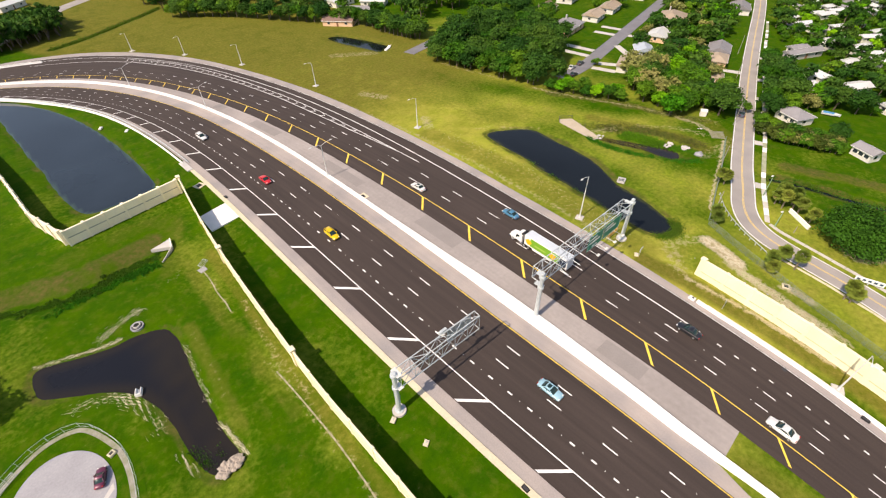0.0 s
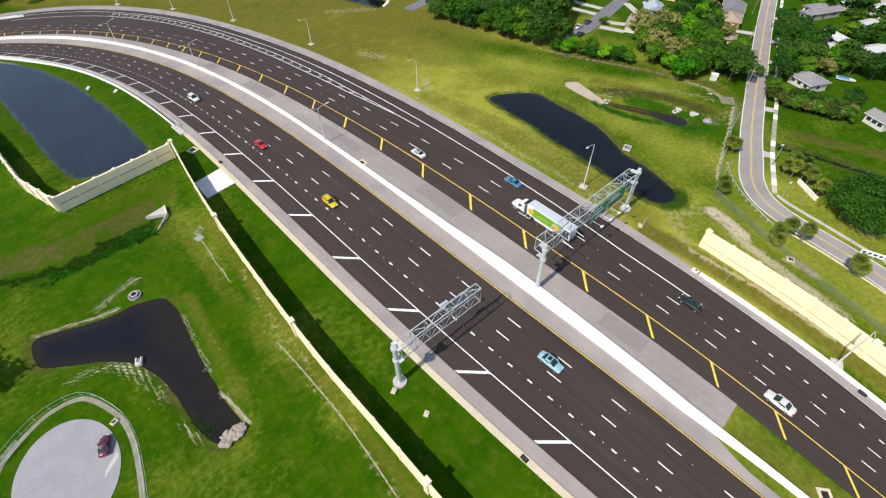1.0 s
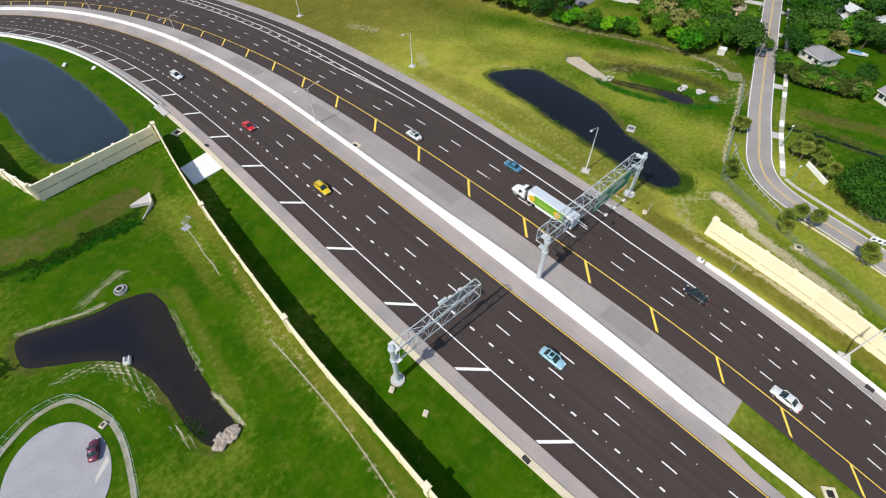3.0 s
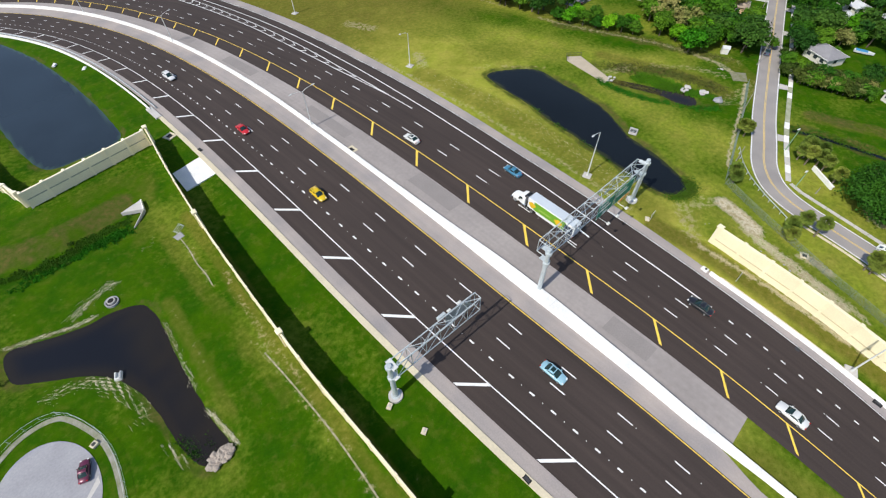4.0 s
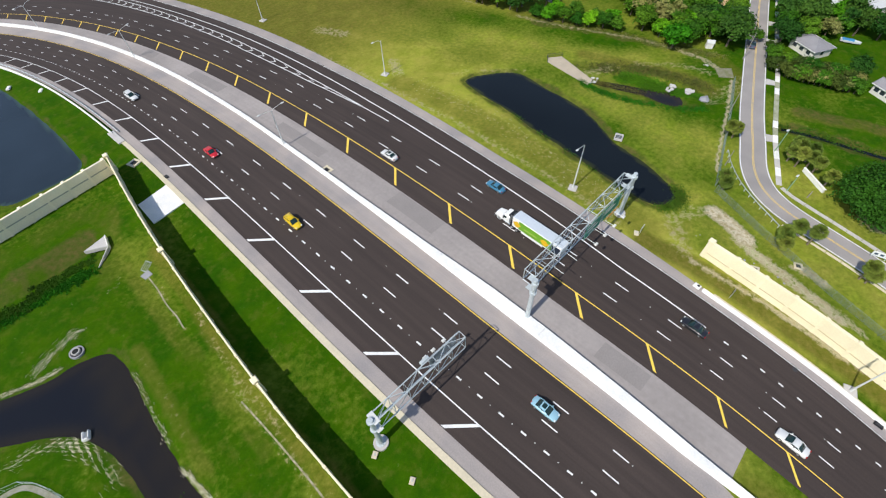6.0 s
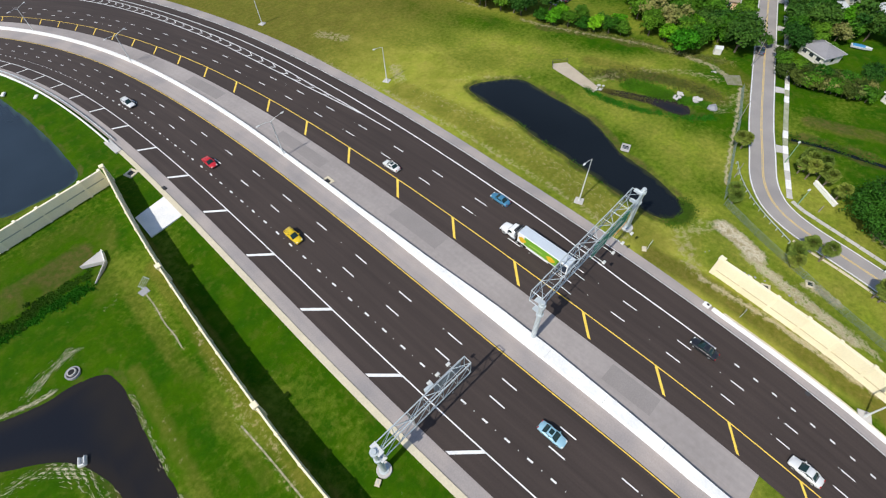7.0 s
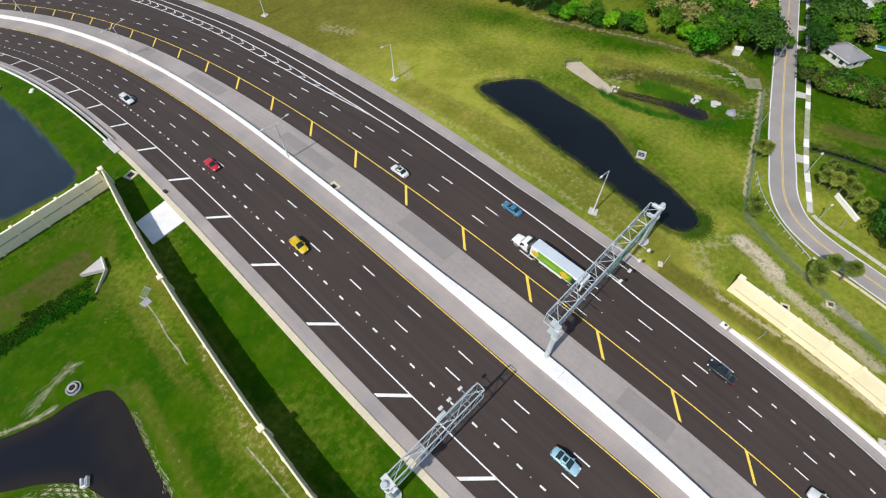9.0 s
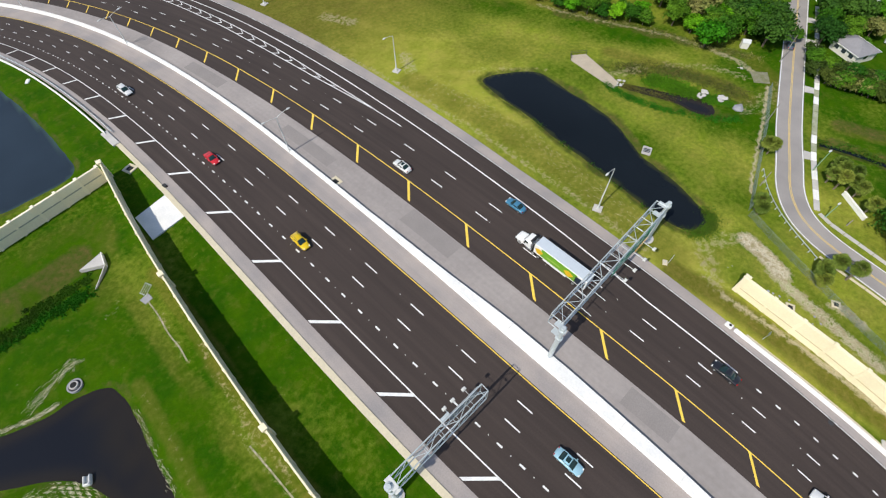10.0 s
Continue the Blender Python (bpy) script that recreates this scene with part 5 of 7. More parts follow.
# ---- houses ----
ROOF_GREY = material("grey_shingles", (0.24, 0.235, 0.25), 0.9, spread=0.15, scale=0.5, fine=5, bump=0.3, obj=0.1)
ROOF_TAN = material("tan_shingles", (0.36, 0.29, 0.22), 0.9, spread=0.15, scale=0.5, fine=5, bump=0.3, obj=0.1)
ROOF_BROWN = material("brown_shingles", (0.20, 0.13, 0.11), 0.9, spread=0.15, scale=0.5, fine=5, bump=0.3, obj=0.1)
ROOF_WHITE = material("white_metal_roof", (0.56, 0.58, 0.59), 0.5, spread=0.06, scale=0.5, fine=5, bump=0.1)
ROOF_BLUE = material("blue_grey_shingles", (0.38, 0.44, 0.52), 0.85, spread=0.12, scale=0.5, fine=5, bump=0.2)
STUCCO_WHITE = material("white_stucco", (0.66, 0.64, 0.59), 0.85, spread=0.06, scale=0.5, fine=6, bump=0.15)
STUCCO_PEACH = material("peach_stucco", (0.70, 0.46, 0.30), 0.85, spread=0.06, scale=0.5, fine=6, bump=0.15)
STUCCO_GREY = material("grey_siding", (0.42, 0.41, 0.40), 0.85, spread=0.08, scale=0.5, fine=6, bump=0.15)
GLASS = paint("window_glass", (0.03, 0.04, 0.05), 0.08)
TRIM = paint("white_trim", (0.75, 0.75, 0.72), 0.5)
DOOR = paint("door_paint", (0.22, 0.10, 0.06), 0.5)


def house(x, y, w, d, turn, roof, walls, label, h=2.7, pitch=0.42, hip=False, chimney=False, windows=3):
    ob = thing("house", label, "house", "houses beyond the motorway", at=pose(x, y, -0.1, rz=turn))
    blocked.append((x, y, max(w, d) * 0.5 + (2.4 if w > 10 or x < 200 else 0.9)))
    part("wall", Shape().box((0, 0, h / 2 - 0.1), (w, d, h + 0.2)), walls, ob)
    e, top = 0.55, h + pitch * d / 2
    a, b = w / 2 + e, d / 2 + e
    r = a - (b if hip else 0)
    s = Shape().add([(-a, -b, h - 0.1), (a, -b, h - 0.1), (a, b, h - 0.1), (-a, b, h - 0.1), (-r, 0, top + 0.15), (r, 0, top + 0.15)],
                    [(0, 1, 5, 4), (2, 3, 4, 5), (1, 2, 5), (3, 0, 4), (3, 2, 1, 0)])
    body = part("roof", s, roof, ob)
    part("ridge", Shape().tube((-r, 0, top + 0.17), (r, 0, top + 0.17), 0.12, n=6), roof, body)
    for side in (-1, 1):
        part("fascia", Shape().box((0, side * (b - 0.02), h - 0.14), (2 * a, 0.08, 0.2)), TRIM, body)
        for k in range(windows):
            u = -w / 2 + w * (k + 0.7) / (windows + 0.4)
            if side < 0 and k == windows // 2:
                part("door", Shape().box((u, side * (d / 2 + 0.02), 1.05), (0.95, 0.1, 2.1)), DOOR, ob)
                continue
            win = part("window", Shape().box((u, side * (d / 2 + 0.02), 1.55), (1.5, 0.1, 1.2)), TRIM, ob)
            part("pane", Shape().box((u, side * (d / 2 + 0.05), 1.55), (1.3, 0.1, 1.0)), GLASS, win)
    for side in (-1, 1):
        win = part("window", Shape().box((side * (w / 2 + 0.02), 0.3, 1.55), (0.1, 1.4, 1.2)), TRIM, ob)
        part("pane", Shape().box((side * (w / 2 + 0.05), 0.3, 1.55), (0.1, 1.2, 1.0)), GLASS, win)
    if chimney:
        part("chimney", Shape().box((w * 0.25, d * 0.2, top), (0.9, 0.7, 1.8), bevel=0.05), STUCCO_GREY, ob)
    return ob


for x, y, w, d, turn, roof, walls, label, hip in (
    (186.2, 109.0, 11, 8, 14, ROOF_TAN, STUCCO_WHITE, "low house with a tan shingle roof and white walls", False),
    (204.3, 111.5, 12, 8, 14, ROOF_TAN, STUCCO_WHITE, "low house with a light tan roof by the street", False),
    (178, 134.5, 13, 9, 20, ROOF_BROWN, STUCCO_PEACH, "low house with a brown roof among trees", False),
    (205, 140, 13, 9, 20, ROOF_GREY, STUCCO_WHITE, "low house with a grey roof among trees", True),
    (161, 108, 19, 11, 12, ROOF_GREY, STUCCO_PEACH, "low house with a grey shingle roof beside the street", True),
    (180.6, 69.5, 10, 8, 15, ROOF_WHITE, STUCCO_PEACH, "peach-walled house with a white roof", False),
    (209, 78.5, 17, 12, 15, ROOF_TAN, STUCCO_WHITE, "large house with a tan hipped roof", True),
    (158, 64.0, 8.5, 7, 40, ROOF_BLUE, STUCCO_WHITE, "small house with a blue-grey gabled roof", False),
    (181, 41.5, 11, 8, 20, ROOF_GREY, STUCCO_WHITE, "low house with a grey roof near the side road", False),
    (169.5, 37.0, 10, 7, 20, ROOF_TAN, STUCCO_PEACH, "small house with a pinkish tan roof among trees", True),
    (139.5, 60.0, 12, 7, 22, ROOF_TAN, STUCCO_WHITE, "low house with a weathered tan roof behind trees", False),
    (88, 199, 16, 10, -50, ROOF_BROWN, STUCCO_PEACH, "low house with a dark brown roof beside a pond", False),
    (104, 205, 14, 9, -50, ROOF_GREY, STUCCO_WHITE, "low house with a grey roof beside woods", False),
    (151, 29.4, 6, 5, 20, ROOF_TAN, STUCCO_PEACH, "small pinkish-roofed house hidden in trees", True),
    (138.0, -3.4, 8.4, 6.8, 64, ROOF_GREY, STUCCO_WHITE, "white house with a grey hipped roof behind a hedge", True),
    (128.0, -26.3, 6.0, 4.2, 64, ROOF_GREY, STUCCO_WHITE, "small white outbuilding with a grey roof", False),
    (202, 15.6, 17, 4, -25, ROOF_GREY, STUCCO_GREY, "long grey-roofed mobile home", False),
    (250, 62, 13, 9, 24, ROOF_GREY, STUCCO_WHITE, "white house with a grey roof at the far road", False),
    (262, 88, 13, 9, 15, ROOF_WHITE, STUCCO_WHITE, "white-roofed house on the far street", False),
    (240, 115, 14, 9, 15, ROOF_TAN, STUCCO_WHITE, "tan-roofed house on the far street", True),
):
    house(x, y, w, d, turn, roof, walls, label, hip=hip, chimney=hip and w > 13)
    for k in (6, 11, 16, 21):                             # trees kept off the line towards the camera, so that the houses show
        blocked.append((x - 0.91 * k, y - 0.41 * k, 5.2 if k < 20 else 4.0))
rng = random.Random(5)
for row in range(13):
    for col in range(9):
        x, y = 206 + row * 11.5 + rng.uniform(-3.5, 3.5), 18 + row * 4.4 - col * 9.0 + rng.uniform(-2.5, 2.5)
        if y > 0.385 * (x - 120) - 12 or y < -30 or rng.random() < 0.36:
            continue
        house(x, y, rng.uniform(5.4, 8.2), rng.uniform(3.0, 3.8), rng.choice((-25, -20, -32, 60)), rng.choice((ROOF_WHITE, ROOF_WHITE, ROOF_WHITE, ROOF_GREY)), STUCCO_WHITE,
              "white mobile home with a low metal roof among trees", h=2.4, pitch=0.22, windows=2)
for x, y, w, d, turn in ((166.9, 2.7, 6, 3.6, -20), (180.2, 3.1, 8, 5, 60), (178, -10, 9, 5, -30), (168, -24, 8, 5, -30), (228, 12.2, 8, 3.6, -25), (223, 1.8, 6.5, 3.4, -30), (212.8, -9.3, 7, 3.6, 60), (243, 29.7, 8, 4, -28), (243, 2.2, 8, 3.6, -40), (267, 27.5, 9, 4, -25)):
    # again no trees on the line towards the camera
    blocked += [(x - 0.93 * k, y - 0.36 * k, 3.6) for k in (4, 9)]
    house(x, y, w, d, turn, ROOF_WHITE, STUCCO_WHITE, "small white house half hidden among trees", h=2.5, pitch=0.3, windows=2)
for x, y, w, turn in ((-58, 352, 22, 30), (-40, 372, 18, 40), (-72, 330, 16, 30), (108, 231, 14, 10), (122, 216, 14, -50), (132, 232, 12, 10)):
    house(x, y, w, 9, turn, ROOF_WHITE, STUCCO_WHITE, "distant white-roofed building beyond the woods", h=3.0, pitch=0.25)
shed = thing("garden_shed", "small white garden shed at the edge of trees", "shed", at=pose(120.4, 18.8, -0.1, rz=30) @ Matrix.Diagonal((0.66, 0.66, 0.8, 1)))
part("wall", Shape().box((0, 0, 1.1), (2.6, 3.0, 2.2)), STUCCO_WHITE, shed)
part("roof", Shape().add([(-1.5, -1.7, 2.15), (1.5, -1.7, 2.15), (1.5, 1.7, 2.15), (-1.5, 1.7, 2.15), (0, -1.7, 3.0), (0, 1.7, 3.0)], [(0, 3, 5, 4), (1, 4, 5, 2), (0, 4, 1), (3, 2, 5), (0, 1, 2, 3)]), ROOF_WHITE, shed)
part("door", Shape().box((0, -1.52, 0.95), (1.1, 0.06, 1.8)), STUCCO_GREY, shed)

# ---- woods ----
blocked += [(150, -12, 7.0), (143, -16, 6.0), (141, -21, 6.0), (150, -23, 6.0), (157, -14, 5.0)]
W1 = [(89, 124), (90, 110), (95, 92), (99, 73), (104, 64), (112, 80), (140, 94), (146, 112), (165, 122), (172, 142), (150, 152), (128, 143), (108, 137), (96, 132)]
scatter(W1, 85, 4.6, ["oak", "oak", "maple", "maple", "pine"], 0.8, 1.25, "woods beside the motorway", 1)
for k, (x, y) in enumerate([(89, 122), (90, 115), (91.5, 107), (94, 99), (95.5, 91), (97, 83), (99, 76)]):
    tree("maple" if k % 2 else "oak", x, y, 0.85, "edge of the woods")
for k, (x, y) in enumerate([(100.5, 69), (101.5, 64.5), (103, 60), (105, 56), (106.5, 52.5), (108.5, 48.5), (110, 45), (106, 65), (108.5, 59), (111, 53), (113, 48)]):
    tree(("scrub", "bright", "maple")[k % 3], x, y, (0.9, 0.75, 0.62)[k % 3], "scrub along the field edge")
blocked += [(121, 19, 5.0), (118.5, 15.5, 5.0), (116, 20, 4.0)]
W3 = [(112.5, 31), (112.5, 25), (115.5, 22), (123, 14), (128, 14), (140, 21), (152, 26), (150, 46), (140, 52), (126, 50), (117, 42)]
scatter(W3, 36, 4.2, ["oak", "maple", "maple", "bright", "tan", "maple", "bright"], 0.75, 1.15, "trees by the side road", 3)
for x, y, key, sc in ((129, 50, "tan", 1.5), (135, 47, "tan", 1.35), (124, 44, "tan", 1.2), (114.5, 27, "bright", 0.95), (117, 28, "maple", 0.9), (128, 22, "oak", 0.9), (117, 34, "scrub", 1.0), (150, 31, "tan", 0.9), (133, 71, "scrub", 0.7)):
    tree(key, x, y, sc, "trees by the side road")
W4 = [(24, 288), (34, 271), (54, 252), (70, 228), (84, 214), (98, 190), (98, 164), (101, 152), (130, 156), (165, 164), (200, 160), (270, 190), (300, 330), (150, 420), (10, 400)]
far_wood(W4, 330, 5.5, ["oak", "oak", "maple", "pine"], 0.9, 1.35, "dense dark green woods beyond the field", 4)
EDGE_FAR = [(26, 277), (40, 264), (53, 249), (68, 225), (80, 208), (94, 186), (95, 170), (97, 158), (101, 149)]
for k in range(34):
    p = spline(EDGE_FAR, k * 8 / 33)
    tree("oak" if k % 2 else "maple", float(p[0]) + 1.0, float(p[1]) + 1.0, 0.85 + 0.1 * (k % 3), "edge of the far woods")
W5 = [(-55, 276), (-44, 281), (-34, 283), (-27, 286), (-22, 308), (-27, 324), (-40, 318), (-56, 298), (-70, 286), (-64, 272)]
far_wood(W5, 95, 3.8, ["oak", "pine", "oak", "pine"], 0.8, 1.15, "dense block of dark trees beyond the motorway curve", 5)
W6 = [(120, -2.5), (128, -4), (150, -15), (150, -30), (165, -62), (260, -100), (470, -60), (470, 126), (330, 74), (270, 52), (215, 31), (160, 9), (140, 2)]
far_wood(W6, 210, 6.0, ["oak", "oak", "maple", "maple", "pine", "scrub"], 0.7, 1.05, "mixed green trees beyond the mobile homes", 6)
NEAR_HOMES = [(142, 0), (146, -16), (162, -30), (200, -40), (262, -34), (312, 6), (320, 64), (262, 46), (215, 28), (180, 15), (158, 7)]
far_wood(NEAR_HOMES, 230, 4.2, ["oak", "maple", "maple", "pine", "scrub", "scrub", "bright"], 0.45, 0.78, "mixed green trees packed among the mobile homes", 16)
W7 = [(170, 44), (215, 54), (280, 80), (330, 100), (470, 150), (470, 400), (280, 330), (260, 180), (215, 150), (195, 120), (225, 98), (195, 78), (160, 68), (150, 50), (154, 38)]
far_wood(W7, 240, 6.0, ["oak", "maple", "maple", "oak", "bright", "scrub"], 0.65, 1.1, "mixed green trees among the houses", 7)
NEAR_LANE = [(154, 38), (170, 40), (215, 52), (262, 68), (300, 84), (300, 108), (256, 98), (222, 90), (196, 80), (170, 74), (160, 68), (150, 52)]
far_wood(NEAR_LANE, 150, 4.2, ["oak", "maple", "maple", "oak", "bright", "scrub", "tan"], 0.55, 0.95, "leafy trees between the houses and side road", 17)
for k in range(15):
    p = spline([(118.5, -3.5), (119.5, -8), (121, -14), (123, -20)], k * 3 / 14)
    for j in range(2):
        tree(("hedge", "scrub", "hedge", "maple", "tan")[(k * 2 + j) % 5], float(p[0]) + 1 + 4.6 * j, float(p[1]) + 1.4 * j, (0.85, 0.95, 0.75, 0.5, 0.5)[(k * 2 + j) % 5], "overgrown hedge by the white house")
for x, y, sc in ((121, 0.5, 0.8), (125, 2.5, 0.85), (129, 4.4, 0.7)):
    tree("maple" if sc > 0.82 else "hedge", x, y, sc * (0.7 if sc > 0.82 else 1), "overgrown hedge by the white house")
for x, y, key, sc in ((137, 4.5, "oak", 0.8), (143, 6.5, "maple", 0.85), (149, 8.5, "oak", 0.85), (155, 11, "scrub", 1.0), (162, 14.5, "maple", 0.9), (170, 17.5, "oak", 0.9), (179, 21, "maple", 0.9), (188, 24, "scrub", 1.1),
                      (144, 0.5, "maple", 0.8), (150, 2.5, "oak", 0.95), (154, -6, "scrub", 1.2), (160, 6, "maple", 0.95), (149, -4, "tan", 0.8), (158, -16, "oak", 0.9), (163, -3, "bright", 0.9), (166, 11, "oak", 0.9), (156, -10, "pine", 0.75), (128.5, 15.5, "oak", 0.8), (133.5, 18, "oak", 0.85), (139, 21, "maple", 0.9)):
    tree(key, x, y, sc, "trees by the side road")
tree("oak", 131.5, -17.5, 0.62, "trees by the side road")
tree("maple", 133.0, 9.8, 0.42, "trees by the side road")
big = thing("tree", "large dense round-crowned dark green tree by the road bend", "tree", at=pose(81.5, -36.5, -0.2))
part("trunk", trunk_mesh(40, 6.0, 0.42, 7, 7.0), None, big)
part("crown", crown_mesh("crown", 41, [(0, 0, 5.0, 6.2, 0.75)] + [(5.4 * math.cos(a), 5.4 * math.sin(a), 3.6 + 0.8 * math.sin(3 * a), 3.3, 0.85) for a in np.arange(0, 6.2, 0.7)], 18000, 0.36, LEAF_DOME), None, big)


tree("oak", -87.0, 51.8, 1.3, "trees beside the turning circle", label="broad dark green oak tree shading the pond bank")

# ---- palms ----
def palm_crown(seed, fronds, length, mat, low=-55):
    """Fan fronds on stalks all round a head, each a half-open fan of pointed leaflets with drooping tips."""
    rng = random.Random(seed)
    s = Shape()
    for k in range(fronds):
        a, lift = 2.4 * k + rng.uniform(-0.3, 0.3), radians(82 + (low - 82) * k / fronds + rng.uniform(-8, 8))
        flat, side = Vector((math.cos(a), math.sin(a), 0)), Vector((-math.sin(a), math.cos(a), 0))
        d = flat * math.cos(lift) + Vector((0, 0, math.sin(lift)))
        size = length * rng.uniform(0.85, 1.12)
        hub = d * size * 0.55
        s.tube((0, 0, 0), hub, 0.04, 0.02, n=3)
        for j in range(9):
            b = -1.45 + 2.9 * j / 8
            way = d * math.cos(b) + side * math.sin(b)
            tip = hub + way * size * 0.6 - Vector((0, 0, size * 0.16))
            mid = hub.lerp(tip, 0.55) + Vector((0, 0, 0.08))
            w = (side * math.cos(b) - d * math.sin(b)) * 0.16
            s.add([hub, mid + w, tip, mid - w], [(0, 1, 2, 3)])
    me = s.mesh("crown")
    me.materials.append(mat)
    return me


palm_crowns = [palm_crown(k, 46, 1.5, LEAF_PALM) for k in range(3)]
for k, (x, y, h) in enumerate(((62.4, -30.2, 4.2), (61.8, -27.2, 3.9), (58.6, -26.2, 2.9), (57.5, -26.9, 2.3), (59.6, -25.8, 3.2), (60.5, -40.3, 4.1), (60.3, -41.4, 2.9), (83.4, -3.4, 3.8), (84.4, -4.6, 3.2), (66.6, -10.0, 3.4), (65.6, -11.0, 2.8),
                               (84.2, -19.6, 4.2), (86.4, -18.4, 4.6), (83.9, -23.2, 4.0), (81.3, -26.6, 3.8), (87.6, -20.8, 4.0), (85.6, -21.6, 3.4), (88.4, -17.4, 3.6), (85.0, -17.6, 3.2))):
    ob = thing("palm_tree", "cabbage palm with grey-green fan fronds on grass", "palm", "palms near the side road", at=pose(x, y, -0.15, rz=47 * k))
    sh = Shape()
    for j in range(7):
        z = h * j / 7
        sh.tube((0, 0, z), (0.02 * j, 0, z + h / 7), 0.2, 0.16, n=8)
    part("trunk", sh, PALM_BARK, ob)
    part("crown", palm_crowns[k % 3], None, ob).matrix_basis = Matrix.Translation((0.12, 0, h))
    if k % 4:
        part("dead_fronds", palm_crown(70 + k, 14, 1.15, LEAF_BROWN, -85), None, ob, "hanging brown dead fronds").matrix_basis = Matrix.Translation((0.12, 0, h - 0.5))

# ---- west of the motorway: cul-de-sac, drains and tracks ----
SLAB_GREY = material("weathered_concrete", (0.32, 0.32, 0.345), 0.85, spread=0.10, scale=0.3, fine=3, bump=0.12, second=(0.27, 0.27, 0.295))
GRAVEL = material("worn_gravel", (0.30, 0.29, 0.26), 0.95, spread=0.25, scale=0.7, fine=5, bump=0.4, second=(0.19, 0.20, 0.12))
centre, rad = np.array((-71.0, 24.0)), np.array((7.2, 9.6))
disc = [(centre[0] + rad[0] * math.cos(a), centre[1] + rad[1] * math.sin(a)) for a in np.arange(0, 2 * math.pi, math.pi / 36)]
tagged(part("road", Shape().slab(disc, -0.01, 0.3), SLAB_GREY, None, "round grey concrete turning circle of a cul-de-sac"), category="road", kind="structure")
path_band("road", [(-74, 20), (-80, 8), (-88, -6), (-100, -22)], 4.2, -0.02, SLAB_GREY, "grey concrete street leading to the turning circle")
tagged(part("patch", strip([(-66.5, 20.6), (-64.2, 22.8)], [(-66.9, 19.6), (-64.3, 21.6)], -0.004), CONCRETE, None, "pale patch of fresh concrete"), category="pavement patch", kind="structure")
RING = [(-80.5, 28.5), (-78.1, 32.7), (-73.2, 36.1), (-69.6, 36.9), (-66.5, 36.2), (-64.7, 34.0), (-62.9, 30.0), (-62.1, 27.0), (-61.9, 22.6), (-62.6, 17.0), (-64, 10)]
path_band("pavement", RING, 0.42, -0.03, GRAVEL, "worn gravel footpath round the turning circle", category="path")
fence = thing("fence", "low wire-mesh fence beside the turning circle", "fence")
stops = walk_line(offset_line(smooth_line(RING), -0.7), 2.4)
for k, p in enumerate(stops):
    part("post", Shape().tube((p[0], p[1], -0.2), (p[0], p[1], 1.2), 0.035, n=6), GALVANISED, fence)
    if k:
        q = stops[k - 1]
        part("rail", Shape().tube((*q, 1.15), (*p, 1.15), 0.022, n=5), GALVANISED, fence)
        part("rail", Shape().tube((*q, 0.15), (*p, 0.15), 0.016, n=5), GALVANISED, fence)
gate = thing("metal_gate", "green-grey metal field gate standing shut", "gate", at=pose(-77.0, 33.2, -0.05, rz=35))
for z in (0.2, 0.6, 1.0, 1.35):
    part("bar", Shape().tube((-1.8, 0, z), (1.8, 0, z), 0.035, n=6), LAMP_GREY, gate)
for x in (-1.8, -0.6, 0.6, 1.8):
    part("upright", Shape().tube((x, 0, 0.0 if abs(x) > 1 else 0.2), (x, 0, 1.45), 0.04, n=6), LAMP_GREY, gate)
mesh_box = thing("valve_box", "small cream utility box with a dark lid on the lawn", "utility box", at=pose(-63.2, 27.8, -0.1, rz=25))
part("body", Shape().box((0, 0, 0.2), (1.1, 0.9, 0.5), bevel=0.06), CREAM_CURB, mesh_box)
part("lid", Shape().box((0, 0, 0.47), (0.6, 0.5, 0.06)), IRON, mesh_box)


def ring_shape(x, y, z0, z1, r0, r1, n=28):
    """An upright pipe: outer radius r1, inner r0."""
    s, pts = Shape(), []
    for r, z in ((r1, z0), (r1, z1), (r0, z1), (r0, z0)):
        pts += [(x + r * math.cos(2 * math.pi * k / n), y + r * math.sin(2 * math.pi * k / n), z) for k in range(n)]
    return s.add(pts, [(j * n + k, j * n + (k + 1) % n, (j + 1) * n + (k + 1) % n, (j + 1) * n + k) for j in range(3) for k in range(n)])


drain = thing("drain_inlet", "round grey concrete drain inlet with a dark opening beside the pond", "drain", at=Matrix.Translation((-52.5, 53.6, -0.3)) @ Matrix.Diagonal((0.55, 0.55, 0.8, 1)))
part("skirt", ring_shape(0, 0, -0.5, 0.35, 1.9, 2.3), SLAB_GREY, drain)
# solid dark ring filling the dark gap between collar and skirt
part("gutter", ring_shape(0, 0, -0.5, 0.3, 1.35, 1.9), IRON, drain)
part("collar", ring_shape(0, 0, -0.5, 0.75, 1.02, 1.35), CONCRETE, drain)
part("opening", Shape().tube((0, 0, -0.5), (0, 0, 0.70), 1.02, n=20), DARK, drain)
pipe_end = thing("pipe_end", "white U-shaped concrete pipe end at the pond edge", "drain", at=pose(-56.7, 37.3, -0.45, rz=70) @ Matrix.Diagonal((0.68, 0.68, 1, 1)))
part("cheek", Shape().box((0.0, 0.62, 0.15), (2.2, 0.35, 0.7), bevel=0.1), BRIGHT_CONCRETE, pipe_end)
part("cheek", Shape().box((0.0, -0.62, 0.15), (2.2, 0.35, 0.7), bevel=0.1), BRIGHT_CONCRETE, pipe_end)
part("back", Shape().box((-1.0, 0.0, 0.2), (0.4, 1.3, 0.8), bevel=0.1), BRIGHT_CONCRETE, pipe_end)
